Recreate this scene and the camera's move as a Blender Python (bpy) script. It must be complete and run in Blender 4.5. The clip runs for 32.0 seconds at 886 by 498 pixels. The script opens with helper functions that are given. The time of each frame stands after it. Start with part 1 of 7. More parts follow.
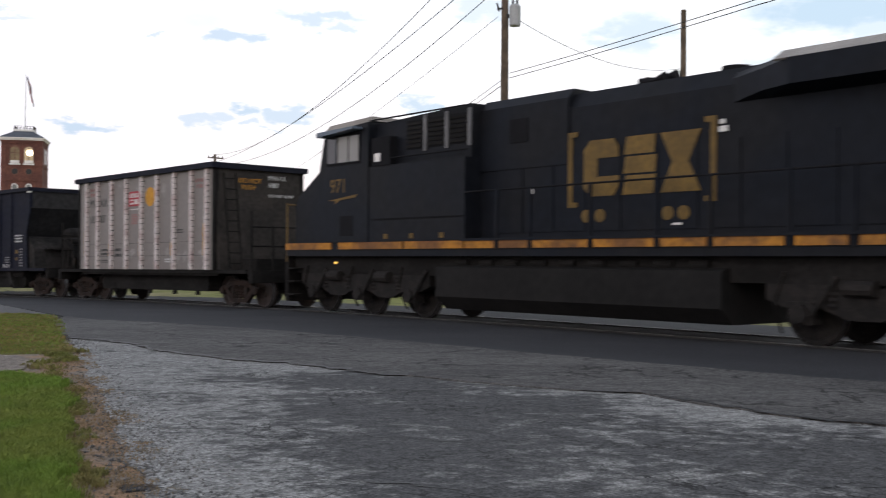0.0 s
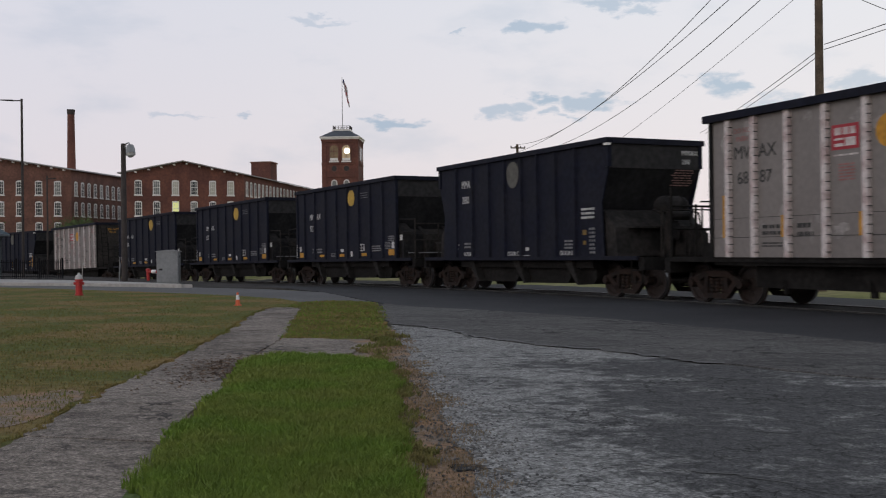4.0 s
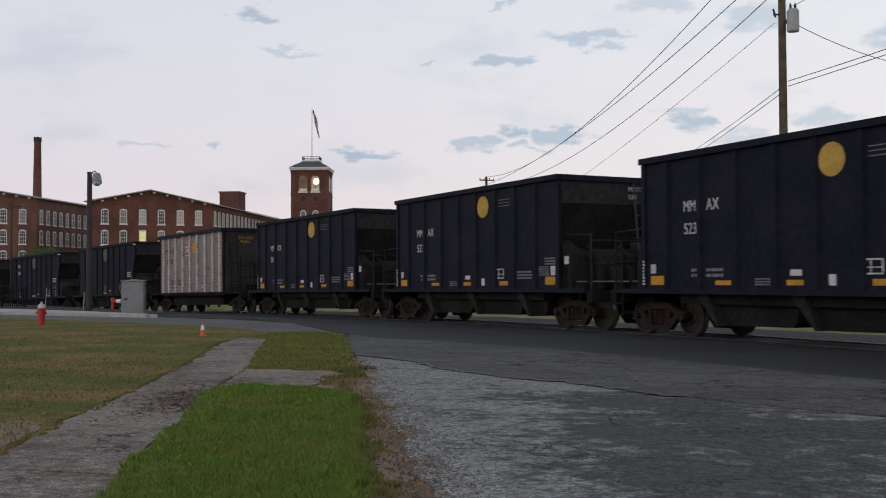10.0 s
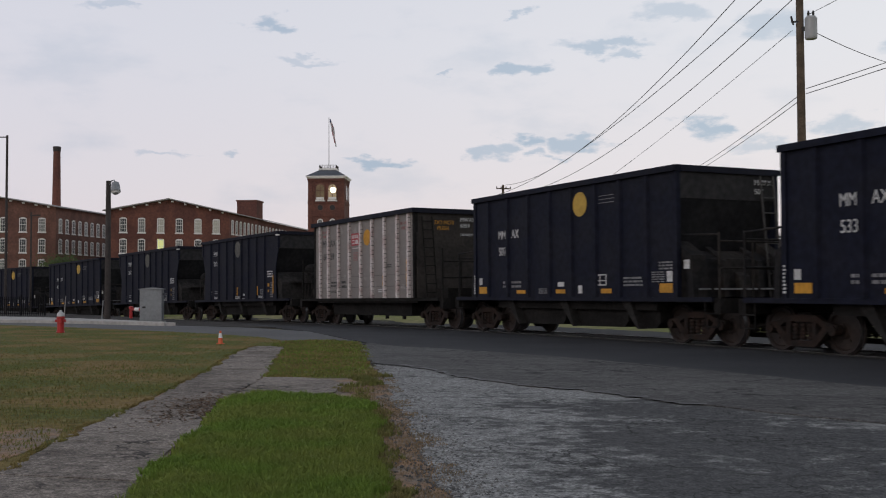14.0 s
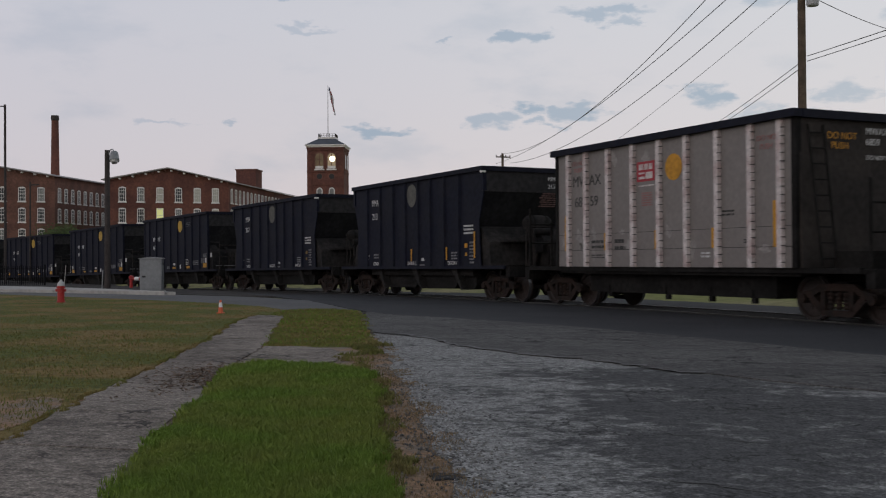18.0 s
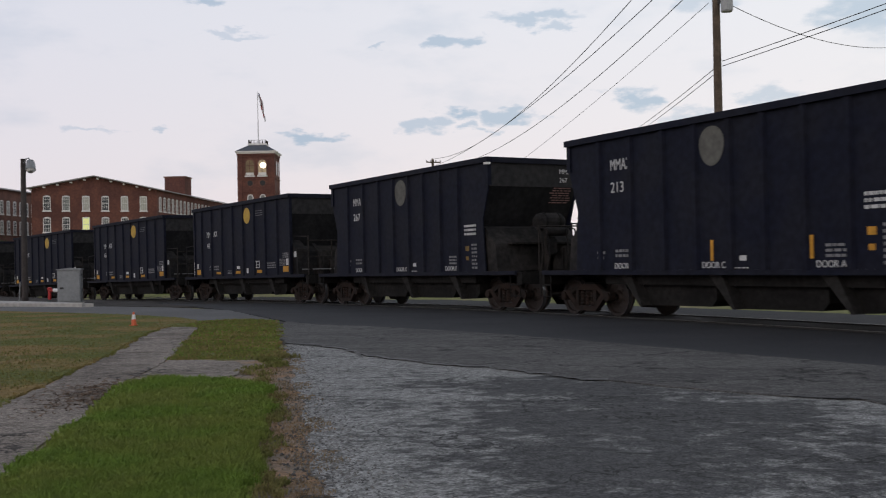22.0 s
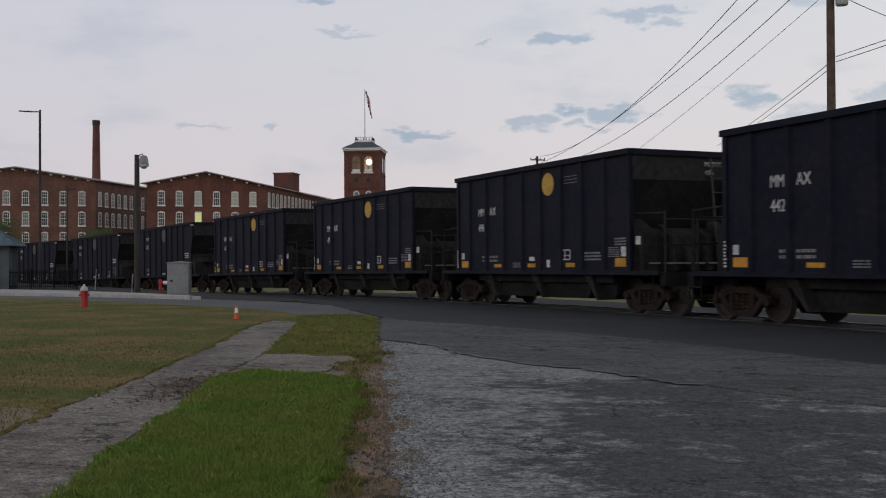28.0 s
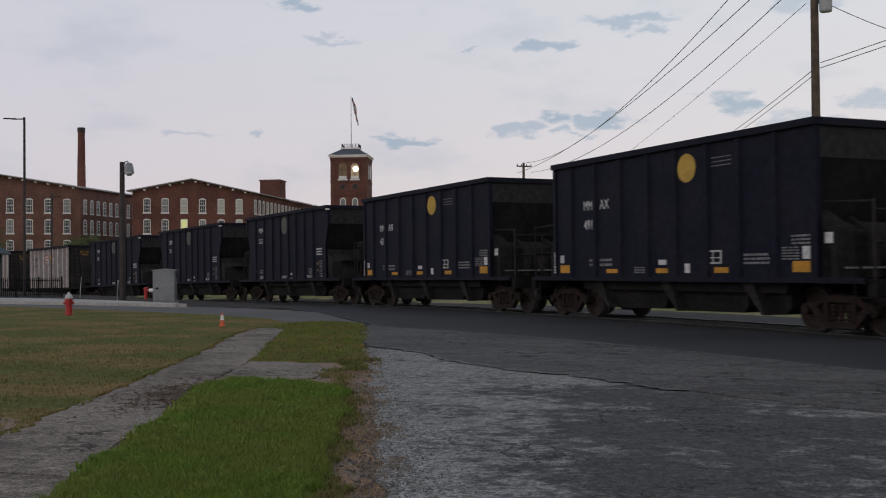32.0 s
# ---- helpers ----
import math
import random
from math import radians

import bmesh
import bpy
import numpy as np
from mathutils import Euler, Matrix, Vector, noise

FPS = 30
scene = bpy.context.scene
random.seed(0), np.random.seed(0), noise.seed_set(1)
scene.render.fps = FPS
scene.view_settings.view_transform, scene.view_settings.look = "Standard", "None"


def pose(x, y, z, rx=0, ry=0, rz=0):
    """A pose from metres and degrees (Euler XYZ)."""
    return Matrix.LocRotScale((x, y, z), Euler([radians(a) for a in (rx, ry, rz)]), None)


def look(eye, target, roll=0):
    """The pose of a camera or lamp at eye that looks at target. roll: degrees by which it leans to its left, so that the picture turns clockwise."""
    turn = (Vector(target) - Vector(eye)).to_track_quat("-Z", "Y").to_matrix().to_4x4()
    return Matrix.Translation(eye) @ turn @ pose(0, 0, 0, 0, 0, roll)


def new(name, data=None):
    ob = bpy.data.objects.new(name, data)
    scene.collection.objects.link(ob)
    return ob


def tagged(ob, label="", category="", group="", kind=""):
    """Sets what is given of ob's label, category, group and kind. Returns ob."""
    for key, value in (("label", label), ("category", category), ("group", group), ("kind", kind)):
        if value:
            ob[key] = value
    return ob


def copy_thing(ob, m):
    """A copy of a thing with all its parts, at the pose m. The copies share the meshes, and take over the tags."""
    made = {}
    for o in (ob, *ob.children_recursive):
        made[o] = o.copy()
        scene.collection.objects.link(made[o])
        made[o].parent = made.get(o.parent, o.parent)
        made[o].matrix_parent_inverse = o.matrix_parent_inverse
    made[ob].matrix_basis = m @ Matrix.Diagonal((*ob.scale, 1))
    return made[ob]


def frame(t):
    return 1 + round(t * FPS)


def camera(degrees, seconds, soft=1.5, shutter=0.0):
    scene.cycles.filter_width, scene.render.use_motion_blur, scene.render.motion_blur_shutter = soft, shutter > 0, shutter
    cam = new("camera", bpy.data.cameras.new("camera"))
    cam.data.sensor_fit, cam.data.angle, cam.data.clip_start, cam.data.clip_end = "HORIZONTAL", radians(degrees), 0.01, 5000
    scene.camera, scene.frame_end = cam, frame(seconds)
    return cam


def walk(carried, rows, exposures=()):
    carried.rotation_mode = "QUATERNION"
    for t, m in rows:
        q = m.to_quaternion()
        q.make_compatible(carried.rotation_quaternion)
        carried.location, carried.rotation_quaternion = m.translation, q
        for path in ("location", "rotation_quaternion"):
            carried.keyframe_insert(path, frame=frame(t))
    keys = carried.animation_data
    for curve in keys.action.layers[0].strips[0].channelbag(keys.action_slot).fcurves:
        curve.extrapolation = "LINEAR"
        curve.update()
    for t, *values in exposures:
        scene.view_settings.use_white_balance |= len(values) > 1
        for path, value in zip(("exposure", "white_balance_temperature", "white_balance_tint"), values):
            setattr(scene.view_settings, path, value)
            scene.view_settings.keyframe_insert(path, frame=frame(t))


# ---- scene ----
cam = camera(45.3, 32.0, 1.1, 0.5)
EXPOSURE = [(0, 0.62), (1, 0.58), (2, 0.12), (4, 0.05), (7, 0.1), (9, 0.06), (13, 0.06), (16, -0.2), (18, -0.24), (19.5, 0.02), (23, 0.12), (26, 0.07), (29, -0.22), (32, -0.14)]
PATH = [
    (0, (-0.069, -0.146, 1.253), (-0.075, 1.853, 1.276), 0.4),
    (0.5, (-0.083, -0.13, 1.249), (-0.183, 1.868, 1.266), 0.3),
    (1, (-0.109, -0.116, 1.243), (-0.306, 1.874, 1.268), 0.2),
    (1.5, (-0.125, -0.144, 1.251), (-0.442, 1.83, 1.28), -0.1),
    (2, (-0.141, -0.146, 1.246), (-0.555, 1.81, 1.272), -0.1),
    (2.5, (-0.149, -0.149, 1.246), (-0.618, 1.795, 1.26), -0.2),
    (3, (-0.163, -0.156, 1.246), (-0.67, 1.778, 1.255), -0.4),
    (3.5, (-0.168, -0.139, 1.249), (-0.701, 1.789, 1.248), -0.5),
    (4, (-0.165, -0.171, 1.253), (-0.728, 1.748, 1.252), -0.6),
    (4.5, (-0.166, -0.153, 1.245), (-0.734, 1.765, 1.252), -0.6),
    (6.5, (-0.149, -0.157, 1.256), (-0.703, 1.764, 1.288), -0.1),
    (7, (-0.146, -0.156, 1.255), (-0.685, 1.77, 1.292), 0.2),
    (7.5, (-0.141, -0.153, 1.253), (-0.67, 1.775, 1.296), 0.4),
    (8, (-0.137, -0.166, 1.255), (-0.662, 1.762, 1.315), 0.3),
    (8.5, (-0.129, -0.175, 1.26), (-0.65, 1.755, 1.329), 0.2),
    (9, (-0.127, -0.182, 1.26), (-0.647, 1.748, 1.33), 0.0),
    (9.5, (-0.13, -0.164, 1.255), (-0.645, 1.767, 1.321), -0.2),
    (10, (-0.133, -0.148, 1.251), (-0.639, 1.786, 1.309), -0.2),
    (10.5, (-0.132, -0.153, 1.25), (-0.634, 1.783, 1.302), -0.1),
    (11, (-0.13, -0.166, 1.252), (-0.637, 1.768, 1.302), -0.2),
    (11.5, (-0.126, -0.18, 1.257), (-0.64, 1.752, 1.31), -0.1),
    (12, (-0.135, -0.17, 1.249), (-0.653, 1.761, 1.313), -0.1),
    (12.5, (-0.134, -0.173, 1.254), (-0.668, 1.754, 1.317), -0.0),
    (13, (-0.138, -0.163, 1.249), (-0.681, 1.761, 1.318), -0.1),
    (13.5, (-0.138, -0.158, 1.244), (-0.677, 1.767, 1.316), -0.1),
    (15.5, (-0.132, -0.172, 1.248), (-0.665, 1.754, 1.325), -0.4),
    (16, (-0.131, -0.161, 1.246), (-0.663, 1.766, 1.312), -0.3),
    (16.5, (-0.137, -0.16, 1.247), (-0.672, 1.767, 1.301), -0.3),
    (17, (-0.136, -0.157, 1.249), (-0.681, 1.767, 1.277), -0.3),
    (17.5, (-0.139, -0.156, 1.25), (-0.683, 1.769, 1.271), -0.3),
    (18, (-0.137, -0.162, 1.252), (-0.673, 1.765, 1.267), -0.3),
    (18.5, (-0.097, -0.114, 1.257), (-0.62, 1.817, 1.251), -0.7),
    (19, (-0.031, -0.075, 1.265), (-0.501, 1.868, 1.24), -0.9),
    (19.5, (0.049, -0.069, 1.286), (-0.403, 1.879, 1.256), -1.1),
    (20, (0.128, -0.053, 1.309), (-0.345, 1.89, 1.312), -1.1),
    (20.5, (0.139, -0.056, 1.297), (-0.327, 1.889, 1.316), -1.2),
    (21, (0.136, -0.029, 1.289), (-0.326, 1.917, 1.304), -1.5),
    (21.5, (0.173, -0.014, 1.303), (-0.278, 1.934, 1.315), -1.4),
    (22, (0.194, 0.098, 1.297), (-0.223, 2.053, 1.32), -1.1),
    (22.5, (0.217, 0.221, 1.311), (-0.174, 2.183, 1.337), -1.1),
    (23, (0.278, 0.244, 1.327), (-0.182, 2.19, 1.349), -1.0),
    (23.5, (0.309, 0.262, 1.319), (-0.207, 2.194, 1.337), -1.1),
    (24, (0.31, 0.269, 1.322), (-0.255, 2.187, 1.334), -1.4),
    (24.5, (0.312, 0.269, 1.32), (-0.269, 2.183, 1.328), -1.5),
    (25, (0.314, 0.266, 1.324), (-0.276, 2.177, 1.33), -1.4),
    (25.5, (0.301, 0.272, 1.322), (-0.295, 2.181, 1.342), -1.3),
    (26, (0.312, 0.243, 1.307), (-0.282, 2.152, 1.352), -1.0),
    (26.5, (0.297, 0.246, 1.301), (-0.308, 2.152, 1.336), -0.5),
    (28.5, (0.3, 0.23, 1.31), (-0.307, 2.136, 1.33), -0.3),
    (29, (0.292, 0.258, 1.311), (-0.307, 2.165, 1.333), -0.5),
    (29.5, (0.292, 0.254, 1.308), (-0.309, 2.162, 1.338), -0.6),
    (30, (0.298, 0.26, 1.309), (-0.299, 2.168, 1.345), -0.6),
    (30.5, (0.295, 0.26, 1.311), (-0.3, 2.169, 1.352), -0.6),
    (31, (0.299, 0.266, 1.31), (-0.285, 2.178, 1.35), -0.8),
    (31.5, (0.297, 0.266, 1.306), (-0.286, 2.179, 1.338), -0.7),
    (32, (0.294, 0.268, 1.303), (-0.289, 2.18, 1.336), -0.5),
]
walk(cam, [(t, look(eye, target, roll)) for t, eye, target, roll in PATH], exposures=EXPOSURE)
# ---- light ----
world = bpy.data.worlds.new("dusk_sky")
scene.world = world
world.use_nodes = True
wn, wl = world.node_tree.nodes, world.node_tree.links
wn.clear()


def wnode(kind, **values):
    n = wn.new(kind)
    for key, value in values.items():
        n.inputs[key].default_value = value
    return n


w_out = wn.new("ShaderNodeOutputWorld")
w_bg = wn.new("ShaderNodeBackground")
w_bg.inputs["Strength"].default_value = 1.0
w_co = wn.new("ShaderNodeTexCoord")
w_sep = wn.new("ShaderNodeSeparateXYZ")
wl.new(w_co.outputs["Generated"], w_sep.inputs[0])
w_ramp = wn.new("ShaderNodeValToRGB")
SKY = ((0.0, (0.34, 0.30, 0.30)), (0.012, (0.80, 0.715, 0.735)), (0.10, (0.775, 0.725, 0.765)), (0.22, (0.745, 0.735, 0.79)), (0.36, (0.70, 0.71, 0.775)), (0.6, (0.42, 0.44, 0.50)), (1.0, (0.28, 0.31, 0.38)))
while len(w_ramp.color_ramp.elements) < len(SKY):
    w_ramp.color_ramp.elements.new(0.5)
for e, (pos, col) in zip(w_ramp.color_ramp.elements, SKY):
    e.position, e.color = pos, (col[0] * 0.985, col[1], col[2] * 1.01, 1)
wl.new(w_sep.outputs["Z"], w_ramp.inputs[0])
# small flat clouds: azimuth, elevation, half width, half height (radians), strength
LOW_CLOUDS = [(-0.332, 0.117, 0.0245, 0.0059, 0.9), (-0.226, 0.129, 0.0181, 0.0069, 0.7), (-0.187, 0.137, 0.0234, 0.0064, 0.9), (-0.18, 0.124, 0.0149, 0.0037, 0.7), (-0.145, 0.136, 0.0234, 0.0075, 0.8), (-0.024, 0.146, 0.0224, 0.0096, 0.85), (-0.195, 0.201, 0.0213, 0.0069, 0.8), (-0.26, 0.2, 0.0085, 0.0032, 0.6)]
MID_CLOUDS = [(-0.432, 0.242, 0.0213, 0.0059, 0.8), (-0.401, 0.212, 0.0341, 0.0032, 0.45), (-0.121, 0.223, 0.0452, 0.0053, 0.7), (-0.1, 0.211, 0.0128, 0.0053, 0.6), (0.031, 0.233, 0.033, 0.0096, 0.55), (-0.529, 0.123, 0.0181, 0.0032, 0.45), (-0.476, 0.128, 0.0106, 0.0032, 0.6), (0.028, 0.128, 0.0319, 0.0064, 0.5)]
HIGH_CLOUDS = [(0.093, 0.144, 0.0234, 0.0085, 0.6), (-0.054, 0.252, 0.033, 0.0075, 0.5), (-0.2, 0.254, 0.0117, 0.0037, 0.6), (-0.578, 0.248, 0.0213, 0.0037, 0.45), (0.177, 0.211, 0.0399, 0.0224, 0.75), (0.35, 0.224, 0.085, 0.024, 1.0), (0.317, 0.182, 0.0479, 0.0085, 0.6), (0.392, 0.203, 0.0319, 0.016, 0.7)]


def wmath(op, a, b=None):
    n = wn.new("ShaderNodeMath")
    n.operation = op
    for i, v in enumerate((a, b)):
        if v is None:
            continue
        if isinstance(v, float):
            n.inputs[i].default_value = v
        else:
            wl.new(v, n.inputs[i])
    return n.outputs[0]


w_az = wmath("ARCTAN2", w_sep.outputs["X"], w_sep.outputs["Y"])
w_el = wmath("ARCSINE", w_sep.outputs["Z"])
w_dir = wn.new("ShaderNodeCombineXYZ")
wl.new(w_az, w_dir.inputs["X"])
wl.new(w_el, w_dir.inputs["Y"])
w_stretch = wn.new("ShaderNodeVectorMath")
w_stretch.operation = "MULTIPLY"
w_stretch.inputs[1].default_value = (1.0, 2.4, 1.0)
wl.new(w_dir.outputs[0], w_stretch.inputs[0])
w_ragged = wnode("ShaderNodeTexNoise", Scale=26.0, Detail=6.0, Roughness=0.58)
wl.new(w_stretch.outputs[0], w_ragged.inputs["Vector"])
w_shift = wn.new("ShaderNodeVectorMath")
w_shift.operation = "MULTIPLY_ADD"
w_shift.inputs[1].default_value = (0.12, 0.04, 0)
wl.new(w_ragged.outputs["Color"], w_shift.inputs[0])
w_off = wn.new("ShaderNodeVectorMath")
w_off.operation = "ADD"
w_off.inputs[1].default_value = (-0.06, -0.02, 0)
wl.new(w_dir.outputs[0], w_off.inputs[0])
wl.new(w_off.outputs[0], w_shift.inputs[2])
w_cover = None
for az, el, hw, hh, strength in LOW_CLOUDS + MID_CLOUDS + HIGH_CLOUDS:
    sub = wn.new("ShaderNodeVectorMath")
    sub.operation = "SUBTRACT"
    sub.inputs[1].default_value = (az, el, 0)
    wl.new(w_shift.outputs[0], sub.inputs[0])
    sca = wn.new("ShaderNodeVectorMath")
    sca.operation = "MULTIPLY"
    sca.inputs[1].default_value = (1 / hw, 1 / hh, 0)
    wl.new(sub.outputs[0], sca.inputs[0])
    dist = wn.new("ShaderNodeVectorMath")
    dist.operation = "LENGTH"
    wl.new(sca.outputs[0], dist.inputs[0])
    fall = wn.new("ShaderNodeMapRange")
    fall.interpolation_type = "SMOOTHSTEP"
    fall.inputs["From Min"].default_value, fall.inputs["From Max"].default_value = 1.38, 0.42
    fall.inputs["To Max"].default_value = strength
    wl.new(dist.outputs["Value"], fall.inputs["Value"])
    w_cover = fall.outputs[0] if w_cover is None else wmath("MAXIMUM", w_cover, fall.outputs[0])
# faint high veil over all the sky
w_veil = wnode("ShaderNodeTexNoise", Scale=7.0, Detail=5.0, Roughness=0.55)
wl.new(w_stretch.outputs[0], w_veil.inputs["Vector"])
w_vr = wn.new("ShaderNodeMapRange")
w_vr.interpolation_type = "SMOOTHSTEP"
w_vr.inputs["From Min"].default_value, w_vr.inputs["From Max"].default_value = 0.5, 0.72
w_vr.inputs["To Max"].default_value = 0.28
wl.new(w_veil.outputs["Fac"], w_vr.inputs["Value"])
w_all = wmath("MAXIMUM", w_cover, w_vr.outputs[0])
w_mix = wn.new("ShaderNodeMix")
w_mix.data_type = "RGBA"
w_mix.inputs["B"].default_value = (0.37, 0.47, 0.60, 1)
wl.new(w_all, w_mix.inputs["Factor"])
wl.new(w_ramp.outputs["Color"], w_mix.inputs["A"])
w_sky = wn.new("ShaderNodeTexSky")
w_sky.sky_type, w_sky.sun_disc = "NISHITA", False
w_sky.sun_elevation, w_sky.sun_rotation = radians(2), radians(200)
w_add = wn.new("ShaderNodeMix")
w_add.data_type, w_add.blend_type = "RGBA", "ADD"
w_add.inputs["Factor"].default_value = 0.02
wl.new(w_mix.outputs["Result"], w_add.inputs["A"])
wl.new(w_sky.outputs["Color"], w_add.inputs["B"])
# brighter towards the last light on the right
w_azr = wn.new("ShaderNodeMapRange")
w_azr.interpolation_type = "SMOOTHSTEP"
for key, val in (("From Min", -0.75), ("From Max", 0.45), ("To Min", 0.895), ("To Max", 1.04)):
    w_azr.inputs[key].default_value = val
wl.new(w_az, w_azr.inputs["Value"])
w_cool = wn.new("ShaderNodeMapRange")
for key, val in (("From Min", -0.75), ("From Max", 0.25), ("To Min", 1.035), ("To Max", 0.965)):
    w_cool.inputs[key].default_value = val
wl.new(w_az, w_cool.inputs["Value"])
w_tint = wn.new("ShaderNodeCombineXYZ")
wl.new(w_azr.outputs[0], w_tint.inputs["X"])
wl.new(w_azr.outputs[0], w_tint.inputs["Y"])
wl.new(wmath("MULTIPLY", w_azr.outputs[0], w_cool.outputs[0]), w_tint.inputs["Z"])
w_lit = wn.new("ShaderNodeVectorMath")
w_lit.operation = "MULTIPLY"
wl.new(w_add.outputs["Result"], w_lit.inputs[0])
wl.new(w_tint.outputs[0], w_lit.inputs[1])
wl.new(w_lit.outputs[0], w_bg.inputs["Color"])
wl.new(w_bg.outputs[0], w_out.inputs["Surface"])
sun_data = bpy.data.lights.new("sun", "SUN")
sun_data.energy, sun_data.angle, sun_data.color = 0.5, radians(30), (1.0, 0.9, 0.8)
sun = new("sun", sun_data)
sun.matrix_world = look((-30, -50, 25), (0, 0, 0))


# ---- materials ----
def material(name, base, rough=0.8, metal=0.0, vary=0.25, scale=2.0, fine=30.0, bump=0.3, second=None, spread=0.5, edge=0.12, spec=0.5, per_piece=0.0, emit=0.0):
    """Base colour with large stains (or a second colour) and fine grain, both at real size."""
    m = bpy.data.materials.new(name)
    m.use_nodes = True
    nt = m.node_tree
    b = nt.nodes["Principled BSDF"]
    b.inputs["Roughness"].default_value, b.inputs["Metallic"].default_value = rough, metal
    b.inputs["Specular IOR Level"].default_value = spec
    co = nt.nodes.new("ShaderNodeTexCoord")
    big = nt.nodes.new("ShaderNodeTexNoise")
    big.inputs["Scale"].default_value, big.inputs["Detail"].default_value = scale, 6
    small = nt.nodes.new("ShaderNodeTexNoise")
    small.inputs["Scale"].default_value, small.inputs["Detail"].default_value = fine, 4
    for n in (big, small):
        nt.links.new(co.outputs["Object"], n.inputs["Vector"])
    fac = nt.nodes.new("ShaderNodeMapRange")
    fac.interpolation_type = "SMOOTHSTEP"
    fac.inputs["From Min"].default_value, fac.inputs["From Max"].default_value = spread - edge, spread + edge
    nt.links.new(big.outputs["Fac"], fac.inputs["Value"])
    mix = nt.nodes.new("ShaderNodeMix")
    mix.data_type = "RGBA"
    other = second or tuple(c * (1 - vary) for c in base)
    mix.inputs["A"].default_value, mix.inputs["B"].default_value = (*base, 1), (*other, 1)
    nt.links.new(fac.outputs[0], mix.inputs["Factor"])
    gr = nt.nodes.new("ShaderNodeMapRange")
    gr.inputs["From Min"].default_value, gr.inputs["From Max"].default_value = 0.3, 0.7
    gr.inputs["To Min"].default_value, gr.inputs["To Max"].default_value = 1 - vary, 1 + vary
    nt.links.new(small.outputs["Fac"], gr.inputs["Value"])
    mul = nt.nodes.new("ShaderNodeVectorMath")
    mul.operation = "SCALE"
    nt.links.new(mix.outputs["Result"], mul.inputs[0])
    nt.links.new(gr.outputs[0], mul.inputs["Scale"])
    last = mul
    if per_piece:
        info = nt.nodes.new("ShaderNodeObjectInfo")
        pr = nt.nodes.new("ShaderNodeMapRange")
        pr.inputs["To Min"].default_value, pr.inputs["To Max"].default_value = 1 - per_piece, 1 + per_piece
        nt.links.new(info.outputs["Random"], pr.inputs["Value"])
        last = nt.nodes.new("ShaderNodeVectorMath")
        last.operation = "SCALE"
        nt.links.new(mul.outputs[0], last.inputs[0])
        nt.links.new(pr.outputs[0], last.inputs["Scale"])
    nt.links.new(last.outputs[0], b.inputs["Base Color"])
    if bump:
        bp = nt.nodes.new("ShaderNodeBump")
        bp.inputs["Strength"].default_value, bp.inputs["Distance"].default_value = bump, 0.02
        nt.links.new(small.outputs["Fac"], bp.inputs["Height"])
        nt.links.new(bp.outputs[0], b.inputs["Normal"])
    if emit:
        b.inputs["Emission Color"].default_value, b.inputs["Emission Strength"].default_value = (*base, 1), emit
    return m




